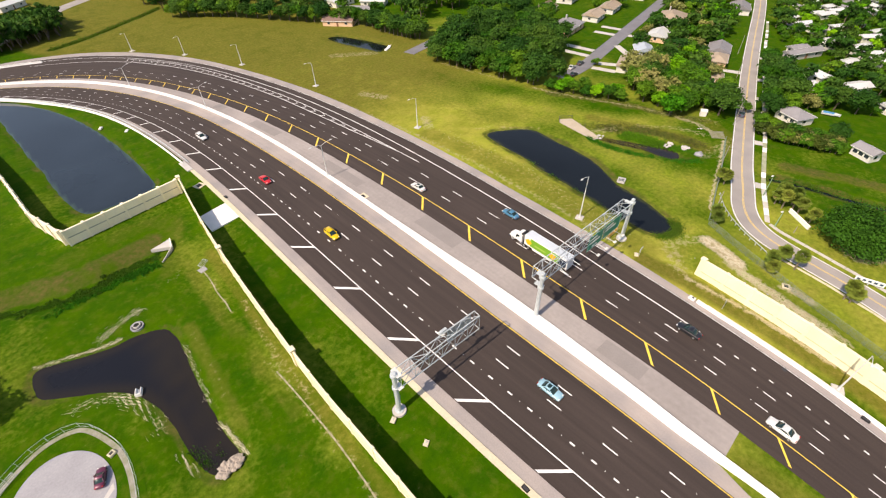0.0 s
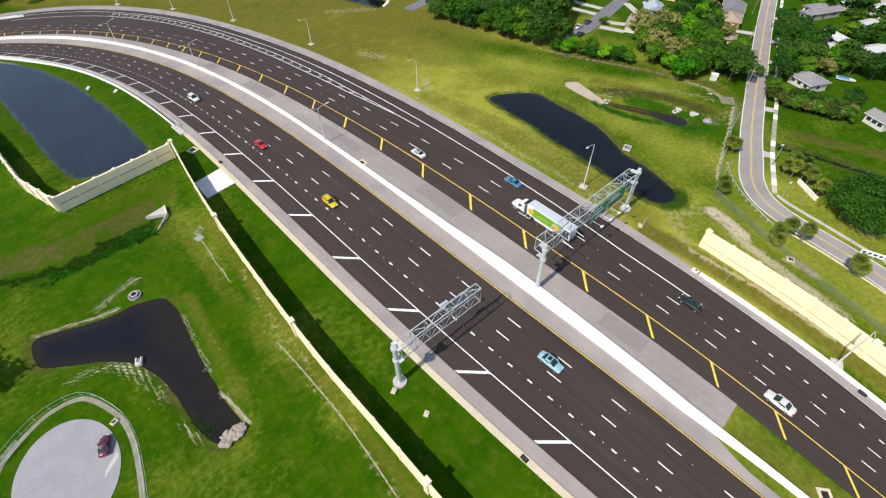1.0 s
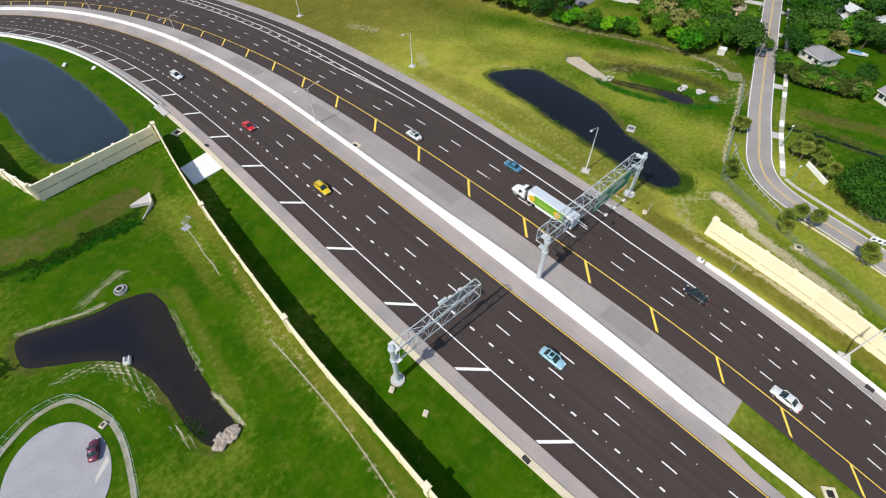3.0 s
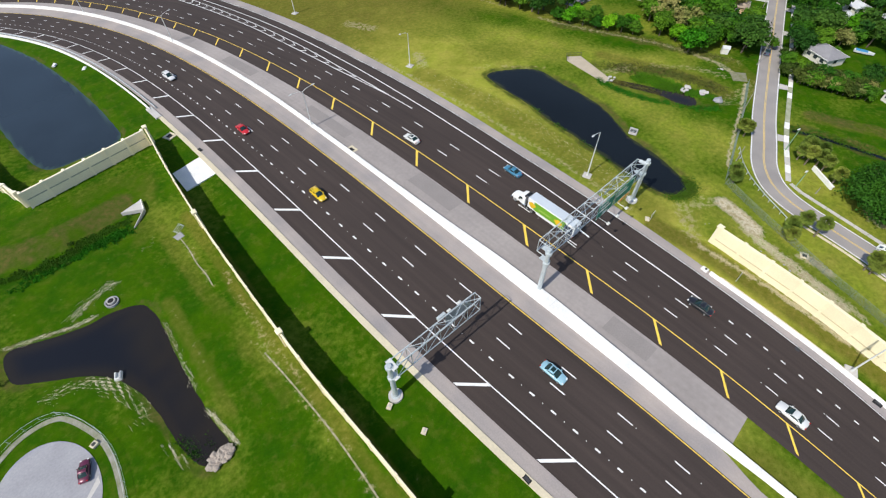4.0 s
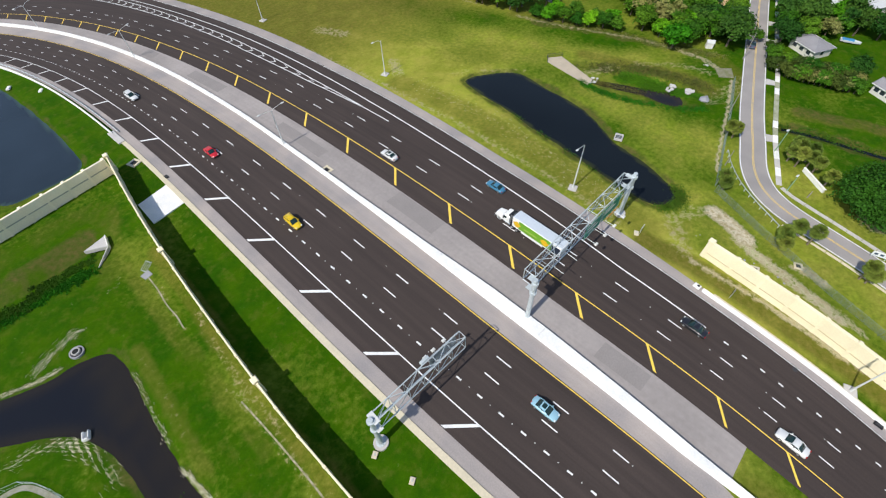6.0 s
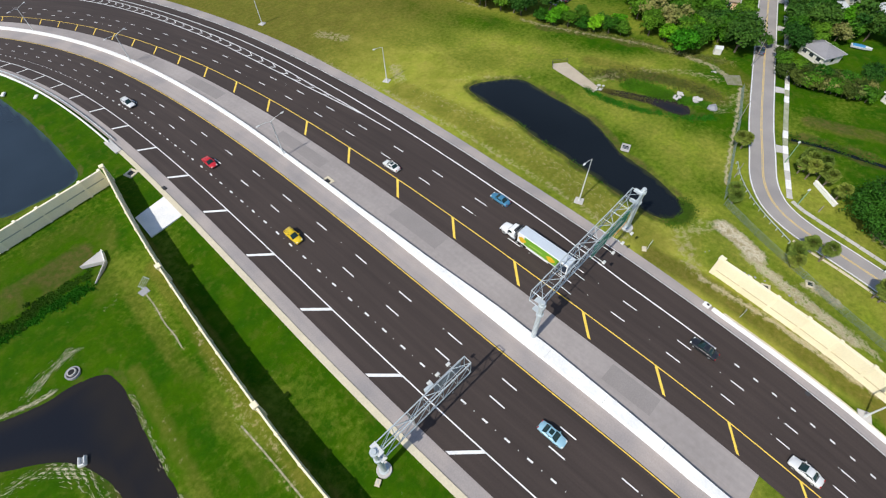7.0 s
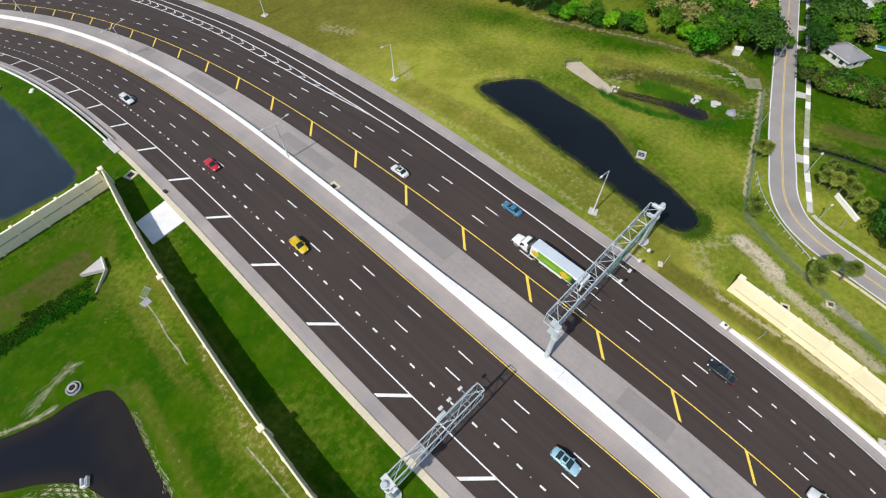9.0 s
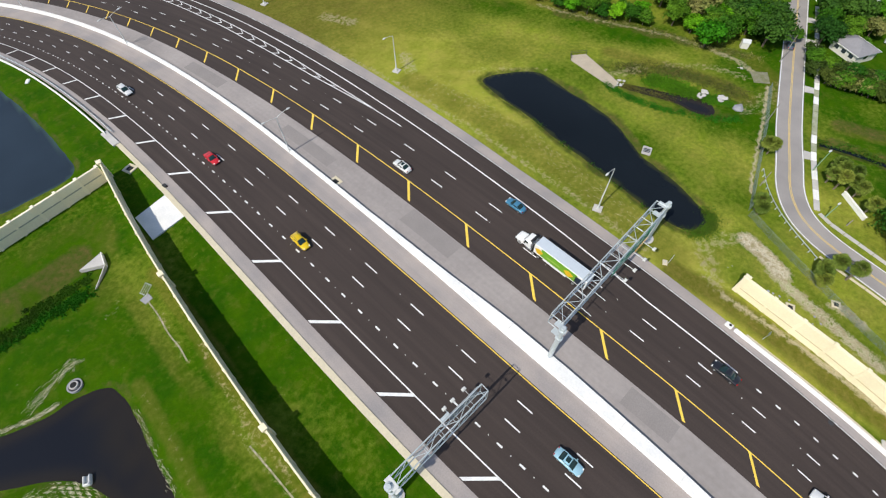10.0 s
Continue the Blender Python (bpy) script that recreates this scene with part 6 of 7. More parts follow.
part("floor_slab", Shape().box((0.1, 0.0, -0.15), (2.0, 1.1, 0.2)), SLAB_GREY, pipe_end)
part("grate", Shape().box((0.2, 0.0, 0.12), (1.5, 0.12, 0.08)).box((0.2, 0.3, 0.12), (1.5, 0.12, 0.08)).box((0.2, -0.3, 0.12), (1.5, 0.12, 0.08)), GALVANISED, pipe_end)
head = thing("headwall", "grey concrete headwall with a wing at the weedy ditch", "headwall")
part("apron", Shape().slab([(-43.2, 76.6), (-39.0, 74.4), (-38.4, 77.8)], 0.0, 0.9), CONCRETE, head)
part("back_wall", strip([(-39.0, 74.4), (-38.4, 77.8)], [(-38.82, 74.35), (-38.22, 77.75)], 0.2, 1.1), BRIGHT_CONCRETE, head)
part("wing", strip([(-39.0, 74.3), (-42.5, 70.0)], [(-38.86, 74.2), (-42.36, 69.9)], 0.08, 0.9), CONCRETE, head)


def rubble(name, spots, low, high, label, seed, mat=ROCK):
    """Loose stones lying together."""
    rng = random.Random(seed)
    for x, y in spots:
        r = rng.uniform(low, high)
        bm = bmesh.new()
        bmesh.ops.create_icosphere(bm, subdivisions=1, radius=r)
        for v in bm.verts:
            v.co *= 1 + 0.55 * noise.noise(v.co * 1.9 / r + Vector((x, y, seed)))
            v.co.z *= 0.5
        me = bpy.data.meshes.new(name)
        bm.to_mesh(me)
        bm.free()
        tagged(part(name, me, mat, None, label), category="rock").matrix_basis = pose(x, y, -0.12 - 0.1 * r, rz=rng.uniform(0, 360))


rng = random.Random(21)
rubble("rock", [(-49.4 + rng.uniform(-2.0, 1.6), 13.0 + rng.uniform(-1.0, 0.9)) for _ in range(40)], 0.3, 0.75, "weathered grey-brown riprap stone at the pond end", 1)
rubble("rock", [(93.9 + rng.uniform(-2.0, 1.6), 16.6 + rng.uniform(-0.7, 0.7)) for _ in range(18)] + [(95.6 + rng.uniform(-1.2, 1.2), 12.2 + rng.uniform(-0.8, 0.8)) for _ in range(16)] + [(110.9 + rng.uniform(-0.6, 0.6), 15 + rng.uniform(-0.6, 0.6)) for _ in range(4)], 0.22, 0.62, "pale broken stone near the creek", 3, CONCRETE)
rubble("rock", [(82.6 + rng.uniform(-1.6, 1.6), 34.4 + rng.uniform(-1.0, 1.0)) for _ in range(12)], 0.2, 0.5, "pale riprap stone below the culvert slab", 4, CONCRETE)
rubble("rock", [(49.5 + rng.uniform(-1, 1), -22 + rng.uniform(-9, 9)) for _ in range(14)], 0.12, 0.32, "pale stone on the bare track", 5, SLAB_GREY)
rubble("rock", [(94.9, 7.4)], 1.5, 1.6, "large pale boulder beside the creek", 6, SLAB_GREY)

# ---- verge details ----
s = Shape().slab([(-29.3, 73.5), (-20.9, 74.6), (-20.9, 83.4), (-29.4, 81.6)], -0.02, 0.3)
tagged(part("pavement", s, BRIGHT_CONCRETE, None, "pale concrete slab crossing the verge to the motorway kerb"), category="concrete slab", kind="structure")
for x, y, t, k in ((-24.1, 96.5, 20, 1.0), (7.4, 59.5, 2, 1.0), (11.4, -53.0, 40, 0.72), (55.6, -31.0, 25, 0.6), (49.0, -25.3, 20, 0.62)):
    ob = thing("drain_inlet", "square concrete drain inlet with a dark grate", "drain", "square drain inlets", at=pose(x, y, -0.05, rz=t) @ Matrix.Diagonal((k, k, 1, 1)))
    part("frame", Shape().box((0, 1.0, 0.02), (2.6, 0.6, 0.24), bevel=0.03).box((0, -1.0, 0.02), (2.6, 0.6, 0.24), bevel=0.03).box((1.0, 0, 0.02), (0.6, 1.4, 0.24), bevel=0.03).box((-1.0, 0, 0.02), (0.6, 1.4, 0.24), bevel=0.03), CREAM_CURB, ob)
    part("opening", Shape().box((0, 0, 0.02), (1.4, 1.4, 0.1)), DARK, ob)
    for k in range(3):
        part("bar", Shape().box((-0.4 + 0.4 * k, 0, 0.09), (0.09, 1.4, 0.06)), IRON, ob)
for x, y in ((-20.7, 85.6), (-17.35, -20.7), (32.9, -51.3)):
    ob = thing("kerb_inlet", "dark kerb inlet in the motorway gutter", "drain", "kerb inlets", at=pose(x, y, 0.0, rz=heading(y, 0)))
    part("throat", Shape().box((0, 0, 0.06), (1.3, 0.8, 0.22), bevel=0.03), DARK, ob)
    part("lid", Shape().box((0, 0.0, 0.19), (0.9, 0.45, 0.05)), IRON, ob)
for x, y in ((33.3, -38.7),):
    ob = thing("manhole_cover", "round dark manhole cover in the shoulder", "manhole", at=(x, y, 0.0))
    part("cover", Shape().tube((0, 0, -0.02), (0, 0, 0.03), 0.45, n=18), IRON, ob)
for x, y, w in ((-24.0, -5.2, 1.1), (-25.6, 1.6, 1.1), (41.2, -3.9, 1.2)):
    ob = thing("utility_slab", "small pale concrete utility slab in the grass", "utility slab", "utility slabs", at=pose(x, y, -0.1, rz=30))
    part("slab", Shape().box((0, 0, 0.1), (w, w * 0.75, 0.3), bevel=0.05), CREAM_CURB, ob)
    part("lid", Shape().box((0.08, 0, 0.28), (w * 0.4, w * 0.26, 0.08)), CONCRETE, ob)
for x, y in ((-30.4, 148.1), (-36.7, 156.7)):
    ob = thing("drain_inlet", "pale concrete pipe end on the pond bank", "drain", "pond bank drains", at=pose(x, y, -0.2, rz=60))
    part("slab", Shape().box((0, 0, 0.2), (1.8, 0.9, 0.4), bevel=0.08), BRIGHT_CONCRETE, ob)
sign = thing("road_sign", "small white roadside sign on a post seen from behind", "sign", at=pose(41.6, -4.4, -0.1, rz=5))
part("post", Shape().tube((0, 0, 0), (0, 0, 2.2), 0.04, n=6), GALVANISED, sign)
part("panel", Shape().box((0, -0.05, 2.0), (1.5, 0.04, 1.0)), SIGN_WHITE, sign)


# ---- guard rails ----
def guard_rail(line, label, spacing=2.0):
    ob = thing("guard_rail", label, "guard rail")
    stops = walk_line(line, spacing)
    for k, p in enumerate(stops):
        part("post", Shape().box((p[0], p[1], 0.25), (0.18, 0.18, 0.9)), GALVANISED, ob)
        if k:
            q = stops[k - 1]
            t = (p - q) / np.linalg.norm(p - q)
            n = np.array([-t[1], t[0]])
            rings = [[(*(c + n * (0.1 + d)), z) for d, z in ((0, 0.42), (0.07, 0.48), (0.0, 0.56), (0.07, 0.64), (0, 0.72), (-0.02, 0.57))] for c in (q, p)]
            part("rail", Shape().loft(rings), GALVANISED, ob)
    return ob


guard_rail(along(-37.1, 118, 360, 5), "galvanised guard rail along the southbound shoulder")

guard_rail(smooth_line([(78.4, -6.2), (74.6, -8.6), (71.2, -11.6), (68.6, -14.6), (66.2, -18.2), (64.4, -21.4), (62.8, -24.2)]), "weathered pale guard rail round the outside of the road bend", 1.9)
FENCE_WIRE = paint("green_grey_fence_wire", (0.20, 0.26, 0.21), 0.5, 0.3)


def chain_link(line, label, h=1.8, spacing=3.0, pitch=0.24):
    """A chain-link fence: posts, a top rail and crossing diagonal wires in each bay."""
    ob = thing("fence", label, "fence")
    stops = walk_line(line, spacing)
    for k, p in enumerate(stops):
        part("post", Shape().tube((*p, -0.3), (*p, h + 0.05), 0.04, n=6), FENCE_WIRE, ob)
        if k:
            q = stops[k - 1]
            part("rail", Shape().tube((*q, h), (*p, h), 0.025, n=5), FENCE_WIRE, ob)
            bay, wires = float(np.linalg.norm(p - q)), Shape()
            n = int(bay / pitch)
            for j in range(-int(h / pitch), n):
                for flip in (0, 1):
                    a0, b0 = max(0.0, j * pitch), min(bay, j * pitch + h)
                    za, zb = a0 - j * pitch, b0 - j * pitch
                    if b0 - a0 > 0.1:
                        ends = [q + (p - q) * u / bay for u in ((bay - a0, bay - b0) if flip else (a0, b0))]
                        wires.tube((*ends[0], za), (*ends[1], zb), 0.013, n=3, caps=False)
            part("mesh_panel", wires, FENCE_WIRE, ob)
    return ob


chain_link([(107.6, 5.6), (92.9, -0.1), (79.2, -4.7), (65.4, -9.4)], "chain-link fence along a worn track by the side road")
chain_link(smooth_line([(64.0, -10.0), (60.4, -17.9), (57.8, -24.3), (55.8, -29.8), (53.4, -35.5), (51.8, -40.5), (50.0, -46.0), (46.0, -58.0)]), "green-grey chain-link fence between the noise wall and palms")
post_sign = thing("road_sign", "small pale marker plate on a thin post in the verge", "sign", at=pose(39.4, -24.6, -0.1, rz=100))
part("post", Shape().tube((0, 0, 0), (0, 0, 2.6), 0.045, n=6), GALVANISED, post_sign)
part("panel", Shape().box((0.06, 0, 2.3), (0.04, 0.75, 0.9), bevel=0.01), SIGN_BACK, post_sign)

# ---- east of the motorway: culvert, fences, poles ----
culvert = thing("culvert", "pale concrete spillway slab with a rail at the creek", "culvert")
part("slab", Shape().slab([(79.0, 34.0), (82.3, 34.8), (86.4, 48.2), (83.0, 50.8), (81.2, 49.4)], 0.0, 0.4), material("stained_concrete", (0.46, 0.39, 0.30), 0.85, spread=0.12, scale=0.5, fine=3, bump=0.15), culvert)
for p in ((81.2, 49.6), (83.0, 51.0), (86.6, 48.2), (84.5, 41.5)):
    part("post", Shape().tube((*p, -0.2), (*p, 1.1), 0.05, n=6), IRON, culvert)
for p, q in (((81.2, 49.6), (83.0, 51.0)), ((83.0, 51.0), (86.6, 48.2))):
    part("rail", Shape().tube((*p, 1.05), (*q, 1.05), 0.05, n=6), IRON, culvert)
    part("rail", Shape().tube((*p, 0.55), (*q, 0.55), 0.04, n=6), IRON, culvert)
box = thing("drain_inlet", "square concrete control box with rails on the pond bank", "drain", at=pose(65.4, 15.5, -0.2, rz=20))
part("frame", Shape().box((0, 0.9, 0.3), (2.2, 0.25, 0.6)).box((0, -0.9, 0.3), (2.2, 0.25, 0.6)).box((1.0, 0, 0.3), (0.25, 1.6, 0.6)).box((-1.0, 0, 0.3), (0.25, 1.6, 0.6)), CONCRETE, box)
part("opening", Shape().box((0, 0, 0.25), (1.75, 1.55, 0.1)), DARK, box)
for k in range(3):
    part("bar", Shape().tube((-0.5 + 0.5 * k, -0.8, 0.55), (-0.5 + 0.5 * k, 0.8, 0.55), 0.04, n=5), GALVANISED, box)
low_wall = thing("garden_wall", "low white garden wall near the palms", "wall", at=pose(81.9, -24.4, -0.1, rz=53))
part("wall", Shape().box((0, 0, 0.45), (7.2, 0.4, 1.0), bevel=0.05), BRIGHT_CONCRETE, low_wall)
part("coping", Shape().box((0, 0, 0.99), (7.4, 0.55, 0.1), bevel=0.03), BRIGHT_CONCRETE, low_wall)
board = thing("notice_board", "long white board with dark marks on posts by the road", "sign", at=pose(68.6, -42.4, -0.1, rz=-73))
part("panel", Shape().box((0, 0, 1.1), (5.2, 0.12, 1.2), bevel=0.03), SIGN_WHITE, board)
for k in range(5):
    part("marking_bar", Shape().box((-2.0 + 1.0 * k, 0.066, 1.1), (0.6, 0.01, 0.5)).box((-2.0 + k, -0.066, 1.1), (0.6, 0.01, 0.5)), paint("dark_blue_marking", (0.03, 0.06, 0.10), 0.5) if k == 0 else bpy.data.materials["dark_blue_marking"], board)
for x in (-2.3, 0, 2.3):
    part("post", Shape().box((x, 0, 0.5), (0.12, 0.2, 1.0)), GALVANISED, board)
POLE_WOOD = material("weathered_pole_wood", (0.30, 0.28, 0.24), 0.9, spread=0.2, scale=1, fine=8, bump=0.2)
POLE_GREEN = paint("green_pole_paint", (0.20, 0.34, 0.20), 0.5)
for x, y, h, green in ((93.5, 0.2, 6.5, False), (73.8, -7.9, 4.5, False), (86.5, -14.2, 6.5, True), (74.9, -21.4, 5.0, True), (76.0, -25.4, 2.0, False), (160, 24.5, 8.0, False), (187, 35.5, 8.0, False), (135, 13.9, 8.0, False), (121, 8.6, 8.0, False)):
    ob = thing("utility_pole", "slender green lamp pole beside the pavement" if green else "weathered utility pole beside the side road", "pole", "poles along the side road", at=(x, y, -0.2))
    part("pole", Shape().tube((0, 0, 0), (0, 0, h), 0.13, 0.08, n=8), POLE_GREEN if green else POLE_WOOD, ob)
    if green:
        part("lamp_head", lamp_head(Shape(), (0, 0, h), (-1, 0.3, 0)), LAMP_GREY, ob)
pool = thing("boat", "small white and blue boat on a trailer on a lawn", "boat", at=pose(150.5, -10.6, 0.0, rz=-75))
hull = [[(x, y * w, z) for y, z in ((-1, 0.9), (-0.8, 0.35), (0, 0.2), (0.8, 0.35), (1, 0.9))] for x, w in ((-2.6, 0.8), (-1, 0.95), (1, 0.9), (2.2, 0.5), (2.9, 0.05))]
part("hull", Shape().loft(hull, ends=True), paint("boat_white", (0.72, 0.74, 0.75), 0.3), pool)
part("cover", Shape().box((-0.6, 0, 0.95), (3.2, 1.5, 0.18), bevel=0.06), paint("boat_blue", (0.06, 0.25, 0.5), 0.5), pool)

# ---- reeds and weeds ----
def tufts(name, spots, h, mat, label, seed, blades=6, spread=0.4):
    rng = np.random.RandomState(seed)
    verts, faces = [], []
    for x, y, z in spots:
        for _ in range(blades):
            a, l = rng.uniform(0, 6.28), h * rng.uniform(0.5, 1.2)
            bx, by = x + rng.normal(scale=spread), y + rng.normal(scale=spread)
            dx, dy, w = math.cos(a), math.sin(a), rng.uniform(0.08, 0.2)
            n = len(verts)
            verts += [(bx - dy * w, by + dx * w, z), (bx + dy * w, by - dx * w, z), (bx + dx * l * 0.5, by + dy * l * 0.5, z + l)]
            faces.append((n, n + 1, n + 2))
    me = bpy.data.meshes.new(name)
    me.from_pydata(verts, [], faces)
    return tagged(part(name, me, mat, None, label), category="vegetation", kind="stuff")


def height_at(x, y):
    i, j = min(nx - 1, int(np.searchsorted(xs, x))), min(ny - 1, int(np.searchsorted(ys, y)))
    return float(height[j * nx + i])


def near_line(line, width, count, seed):
    rng = np.random.RandomState(seed)
    pts = smooth_line(line)
    out = []
    for _ in range(count):
        p = pts[rng.randint(len(pts))]
        x, y = p[0] + rng.normal(scale=width), p[1] + rng.normal(scale=width)
        out.append((x, y, height_at(x, y) - 0.03))
    return out


def clumps(line, width, count, each, spread, seed):
    """Spots for tufts that stand in separate bunches along a line."""
    rng = np.random.RandomState(seed + 500)
    out = []
    for x, y, _ in near_line(line, width, count, seed):
        out += [(u, v, height_at(u, v) - 0.03) for u, v in np.array((x, y)) + rng.normal(scale=spread * rng.uniform(0.5, 1.3), size=(each, 2))]
    return out


tufts("weeds", clumps([(-76, 77.5), (-68, 74.4), (-60, 72.6), (-54, 73.2), (-49, 74.2), (-43, 74.0)], 0.8, 190, 16, 0.4, 2), 0.36, LEAF_DITCH, "dark green weeds along the ditch bottom", 2, blades=5, spread=0.2)
tufts("reeds", clumps([(-64, 70.4), (-57, 70.6), (-52, 71.2), (-47.4, 70.9), (-43.4, 70.4)], 0.9, 130, 14, 0.4, 12), 0.36, LEAF_REED, "bright green reeds on the ditch bank", 12, blades=5, spread=0.2)
tufts("weeds", near_line([(82.6, 33.0), (84.1, 28.6), (85.8, 24.0), (86.8, 20.6)], 0.6, 700, 9), 0.34, LEAF_OLIVE, "dull brown weeds standing in the creek", 9)
tufts("reeds", near_line([(89.2, 29.4), (91.0, 26.0), (91.8, 22.6), (92.8, 18.6)], 1.15, 2600, 3), 0.32, LEAF_REED, "bright green reeds beside the creek", 3)
tufts("reeds", near_line([(93.0, 15.2), (94.2, 13.8), (94.6, 12.6), (95.4, 9.4)], 0.8, 600, 13), 0.4, LEAF_REED, "bright green reeds at the creek head", 13)
tufts("weeds", near_line([(87.5, 39), (92.5, 33.4), (97.4, 25), (99.6, 17), (99, 9)], 1.7, 700, 4), 0.25, LEAF_OLIVE, "dull brown weeds on the creek bank", 4)
tufts("weeds", clumps([(79.6, 36.8), (78.8, 31.6), (79.6, 26.4), (81.2, 20.4), (83.8, 15.0), (87.2, 9.8), (91.0, 5.8)], 0.5, 110, 12, 0.4, 5), 0.24, LEAF_REED, "green weeds along the creek edge", 5)
tufts("weeds", near_line([(-34, 266), (-26.6, 269), (-17, 273.5), (-2, 284), (13, 294), (26, 304)], 0.9, 900, 14), 0.9, LEAF_DITCH, "dark weeds along a field ditch", 14)
tufts("weeds", near_line([(97.2, -11.5), (99.0, -16.5), (100.6, -22), (102, -30), (105, -42)], 0.7, 420, 15), 0.25, LEAF_DITCH, "dark weeds along the drainage ditch", 15)
flume = thing("drain_inlet", "grey concrete flume with a mesh screen at a trail end", "drain", at=pose(-36.4, 61.0, -0.12, rz=25))
part("apron", Shape().slab([(-0.9, -0.7), (0.7, -1.1), (1.2, 0.5), (-0.6, 0.9)], 0.12, 0.3), SLAB_GREY, flume)
for k in range(4):
    part("bar", Shape().tube((0.6, 0.3 + 0.45 * k, 0.35), (2.8, 0.9 + 0.45 * k, 0.35), 0.04, n=5), GALVANISED, flume)
part("frame", Shape().tube((0.6, 0.2, 0.33), (0.6, 1.8, 0.33), 0.05, n=5).tube((2.8, 0.8, 0.33), (2.8, 2.4, 0.33), 0.05, n=5).box((0.6, 1.0, 0.12), (0.1, 0.1, 0.5)).box((2.8, 1.6, 0.12), (0.1, 0.1, 0.5)), GALVANISED, flume)
tufts("reeds", near_line([(51.5, -4.2), (53.6, -5.6), (56.6, -6.0), (59.0, -3.6)], 0.9, 1500, 6), 0.26, LEAF_DITCH, "dark green water weeds at the pond's end", 6)
tufts("weeds", near_line([(-52.6, 19), (-51.6, 16.5), (-50.6, 15.6)], 0.7, 260, 7), 0.5, LEAF_DITCH, "green water weeds in the pond corner", 7)
tufts("weeds", near_line([(100, 66), (106, 52), (111, 36), (113, 26), (118, 14)], 1.0, 350, 8), 0.3, LEAF_BROWN, "dry weeds along the wood's edge", 8)
for k, (x, y) in enumerate([(50.6, 6), (51.4, 14), (52.4, 21), (53.6, 30), (54.8, 40)]):
    tufts("reeds", [(x + math.sin(j * 2.1) * 0.8, y + math.cos(j * 1.7) * 1.6, -0.62) for j in range(24)], 0.26, LEAF_DITCH, "tuft of reeds at the water's edge", 30 + k)

STRAW = material("dead_straw", (0.66, 0.60, 0.46), 0.9, spread=0.15, scale=0.8, fine=4, bump=0.0, second=(0.46, 0.42, 0.27), island=0.4)


def straw(line, width, count, label, seed, long=1.3):
    """Pale dead stalks lying flat, swept along a line by old floods."""
    rng = np.random.RandomState(seed)
    pts = [np.array(p) for p in smooth_line(line, 10)]
    verts, faces = [], []
    for _ in range(count):
        k = rng.randint(len(pts) - 1)
        t = (pts[k + 1] - pts[k]) / np.linalg.norm(pts[k + 1] - pts[k])
        a = math.atan2(t[1], t[0]) + rng.normal(scale=0.16)
        d = np.array((math.cos(a), math.sin(a)))
        n = np.array((-d[1], d[0]))
        c = pts[k] + rng.normal(scale=width, size=2) + 0.5 * width * np.array((math.sin(5.1 * k), math.cos(3.7 * k)))
        half, w = d * long * rng.uniform(0.2, 0.75), n * rng.uniform(0.007, 0.022)
        z = height_at(*c) + 0.05
        m = len(verts)
        verts += [(*(c - half), z - 0.02), (*(c + w), z + 0.03), (*(c + half), z - 0.02), (*(c - w), z + 0.03)]
        faces.append((m, m + 1, m + 2, m + 3))
    me = bpy.data.meshes.new("straw")
    me.from_pydata(verts, [], faces)
    return tagged(part("straw", me, STRAW, None, label), category="dead grass", kind="stuff")


straw([(-66.4, 41.6), (-62.5, 40.4), (-58.6, 38.0), (-56.9, 32.8), (-55.7, 26.6)], 0.7, 900, "pale dead straw swept round the pond bank by a pipe end", 51)
straw([(-60.4, 39.4), (-58.4, 37.0), (-57.0, 33.4)], 0.6, 900, "bleached straw heaped beside the pipe end", 52)
straw([(-59.2, 54.6), (-56.2, 56.2), (-52.7, 57.6), (-50.6, 57.8)], 0.5, 200, "pale dead straw in arcs beside the drain inlet", 53)
straw([(-70.2, 56.4), (-64.2, 54.5), (-59.2, 52.9), (-55.6, 52.5)], 0.22, 420, "dry straw along the upper pond edge", 54, 0.8)
straw([(-48.0, 21.5), (-47.2, 17.0), (-46.6, 13.0)], 0.2, 320, "dry straw along the pond edge near the stones", 55, 0.8)
straw([(-55.0, 20.5), (-54.6, 17.8), (-54.0, 15.4)], 0.3, 280, "dry straw at the pond corner", 56, 0.8)
straw([(-46.8, 42), (-47.4, 33), (-47.8, 26)], 0.25, 180, "thin dry straw along the pond bank", 57, 0.7)
straw([(47.5, 70), (50, 44), (48, 22), (45.5, 2)], 1.9, 420, "scattered dry stalks on the motorway verge", 59, 0.7)

# ---- vehicles ----
TYRE = paint("tyre_rubber", (0.02, 0.02, 0.02), 0.9)
RIM = paint("wheel_alloy", (0.55, 0.56, 0.57), 0.35, 0.7)
CAR_GLASS = paint("car_glass", (0.015, 0.035, 0.035), 0.08)
HEADLIGHT = paint("headlight_glass", (0.75, 0.76, 0.74), 0.2)
TAILLIGHT = paint("tail_light", (0.35, 0.01, 0.01), 0.25)
BLACK_TRIM = paint("black_trim", (0.02, 0.02, 0.022), 0.5)
CHROME = paint("chrome_trim", (0.6, 0.6, 0.6), 0.2, 0.9)


def wheel(parent, x, y, r, w):
    ob = part("wheel", Shape().tube((x, y - w / 2, r), (x, y + w / 2, r), r, n=20), TYRE, parent)
    side = 1 if y > 0 else -1
    part("rim", Shape().tube((x, y + side * (w / 2 - 0.02), r), (x, y + side * (w / 2 + 0.02), r), r * 0.62, n=14), RIM, ob)


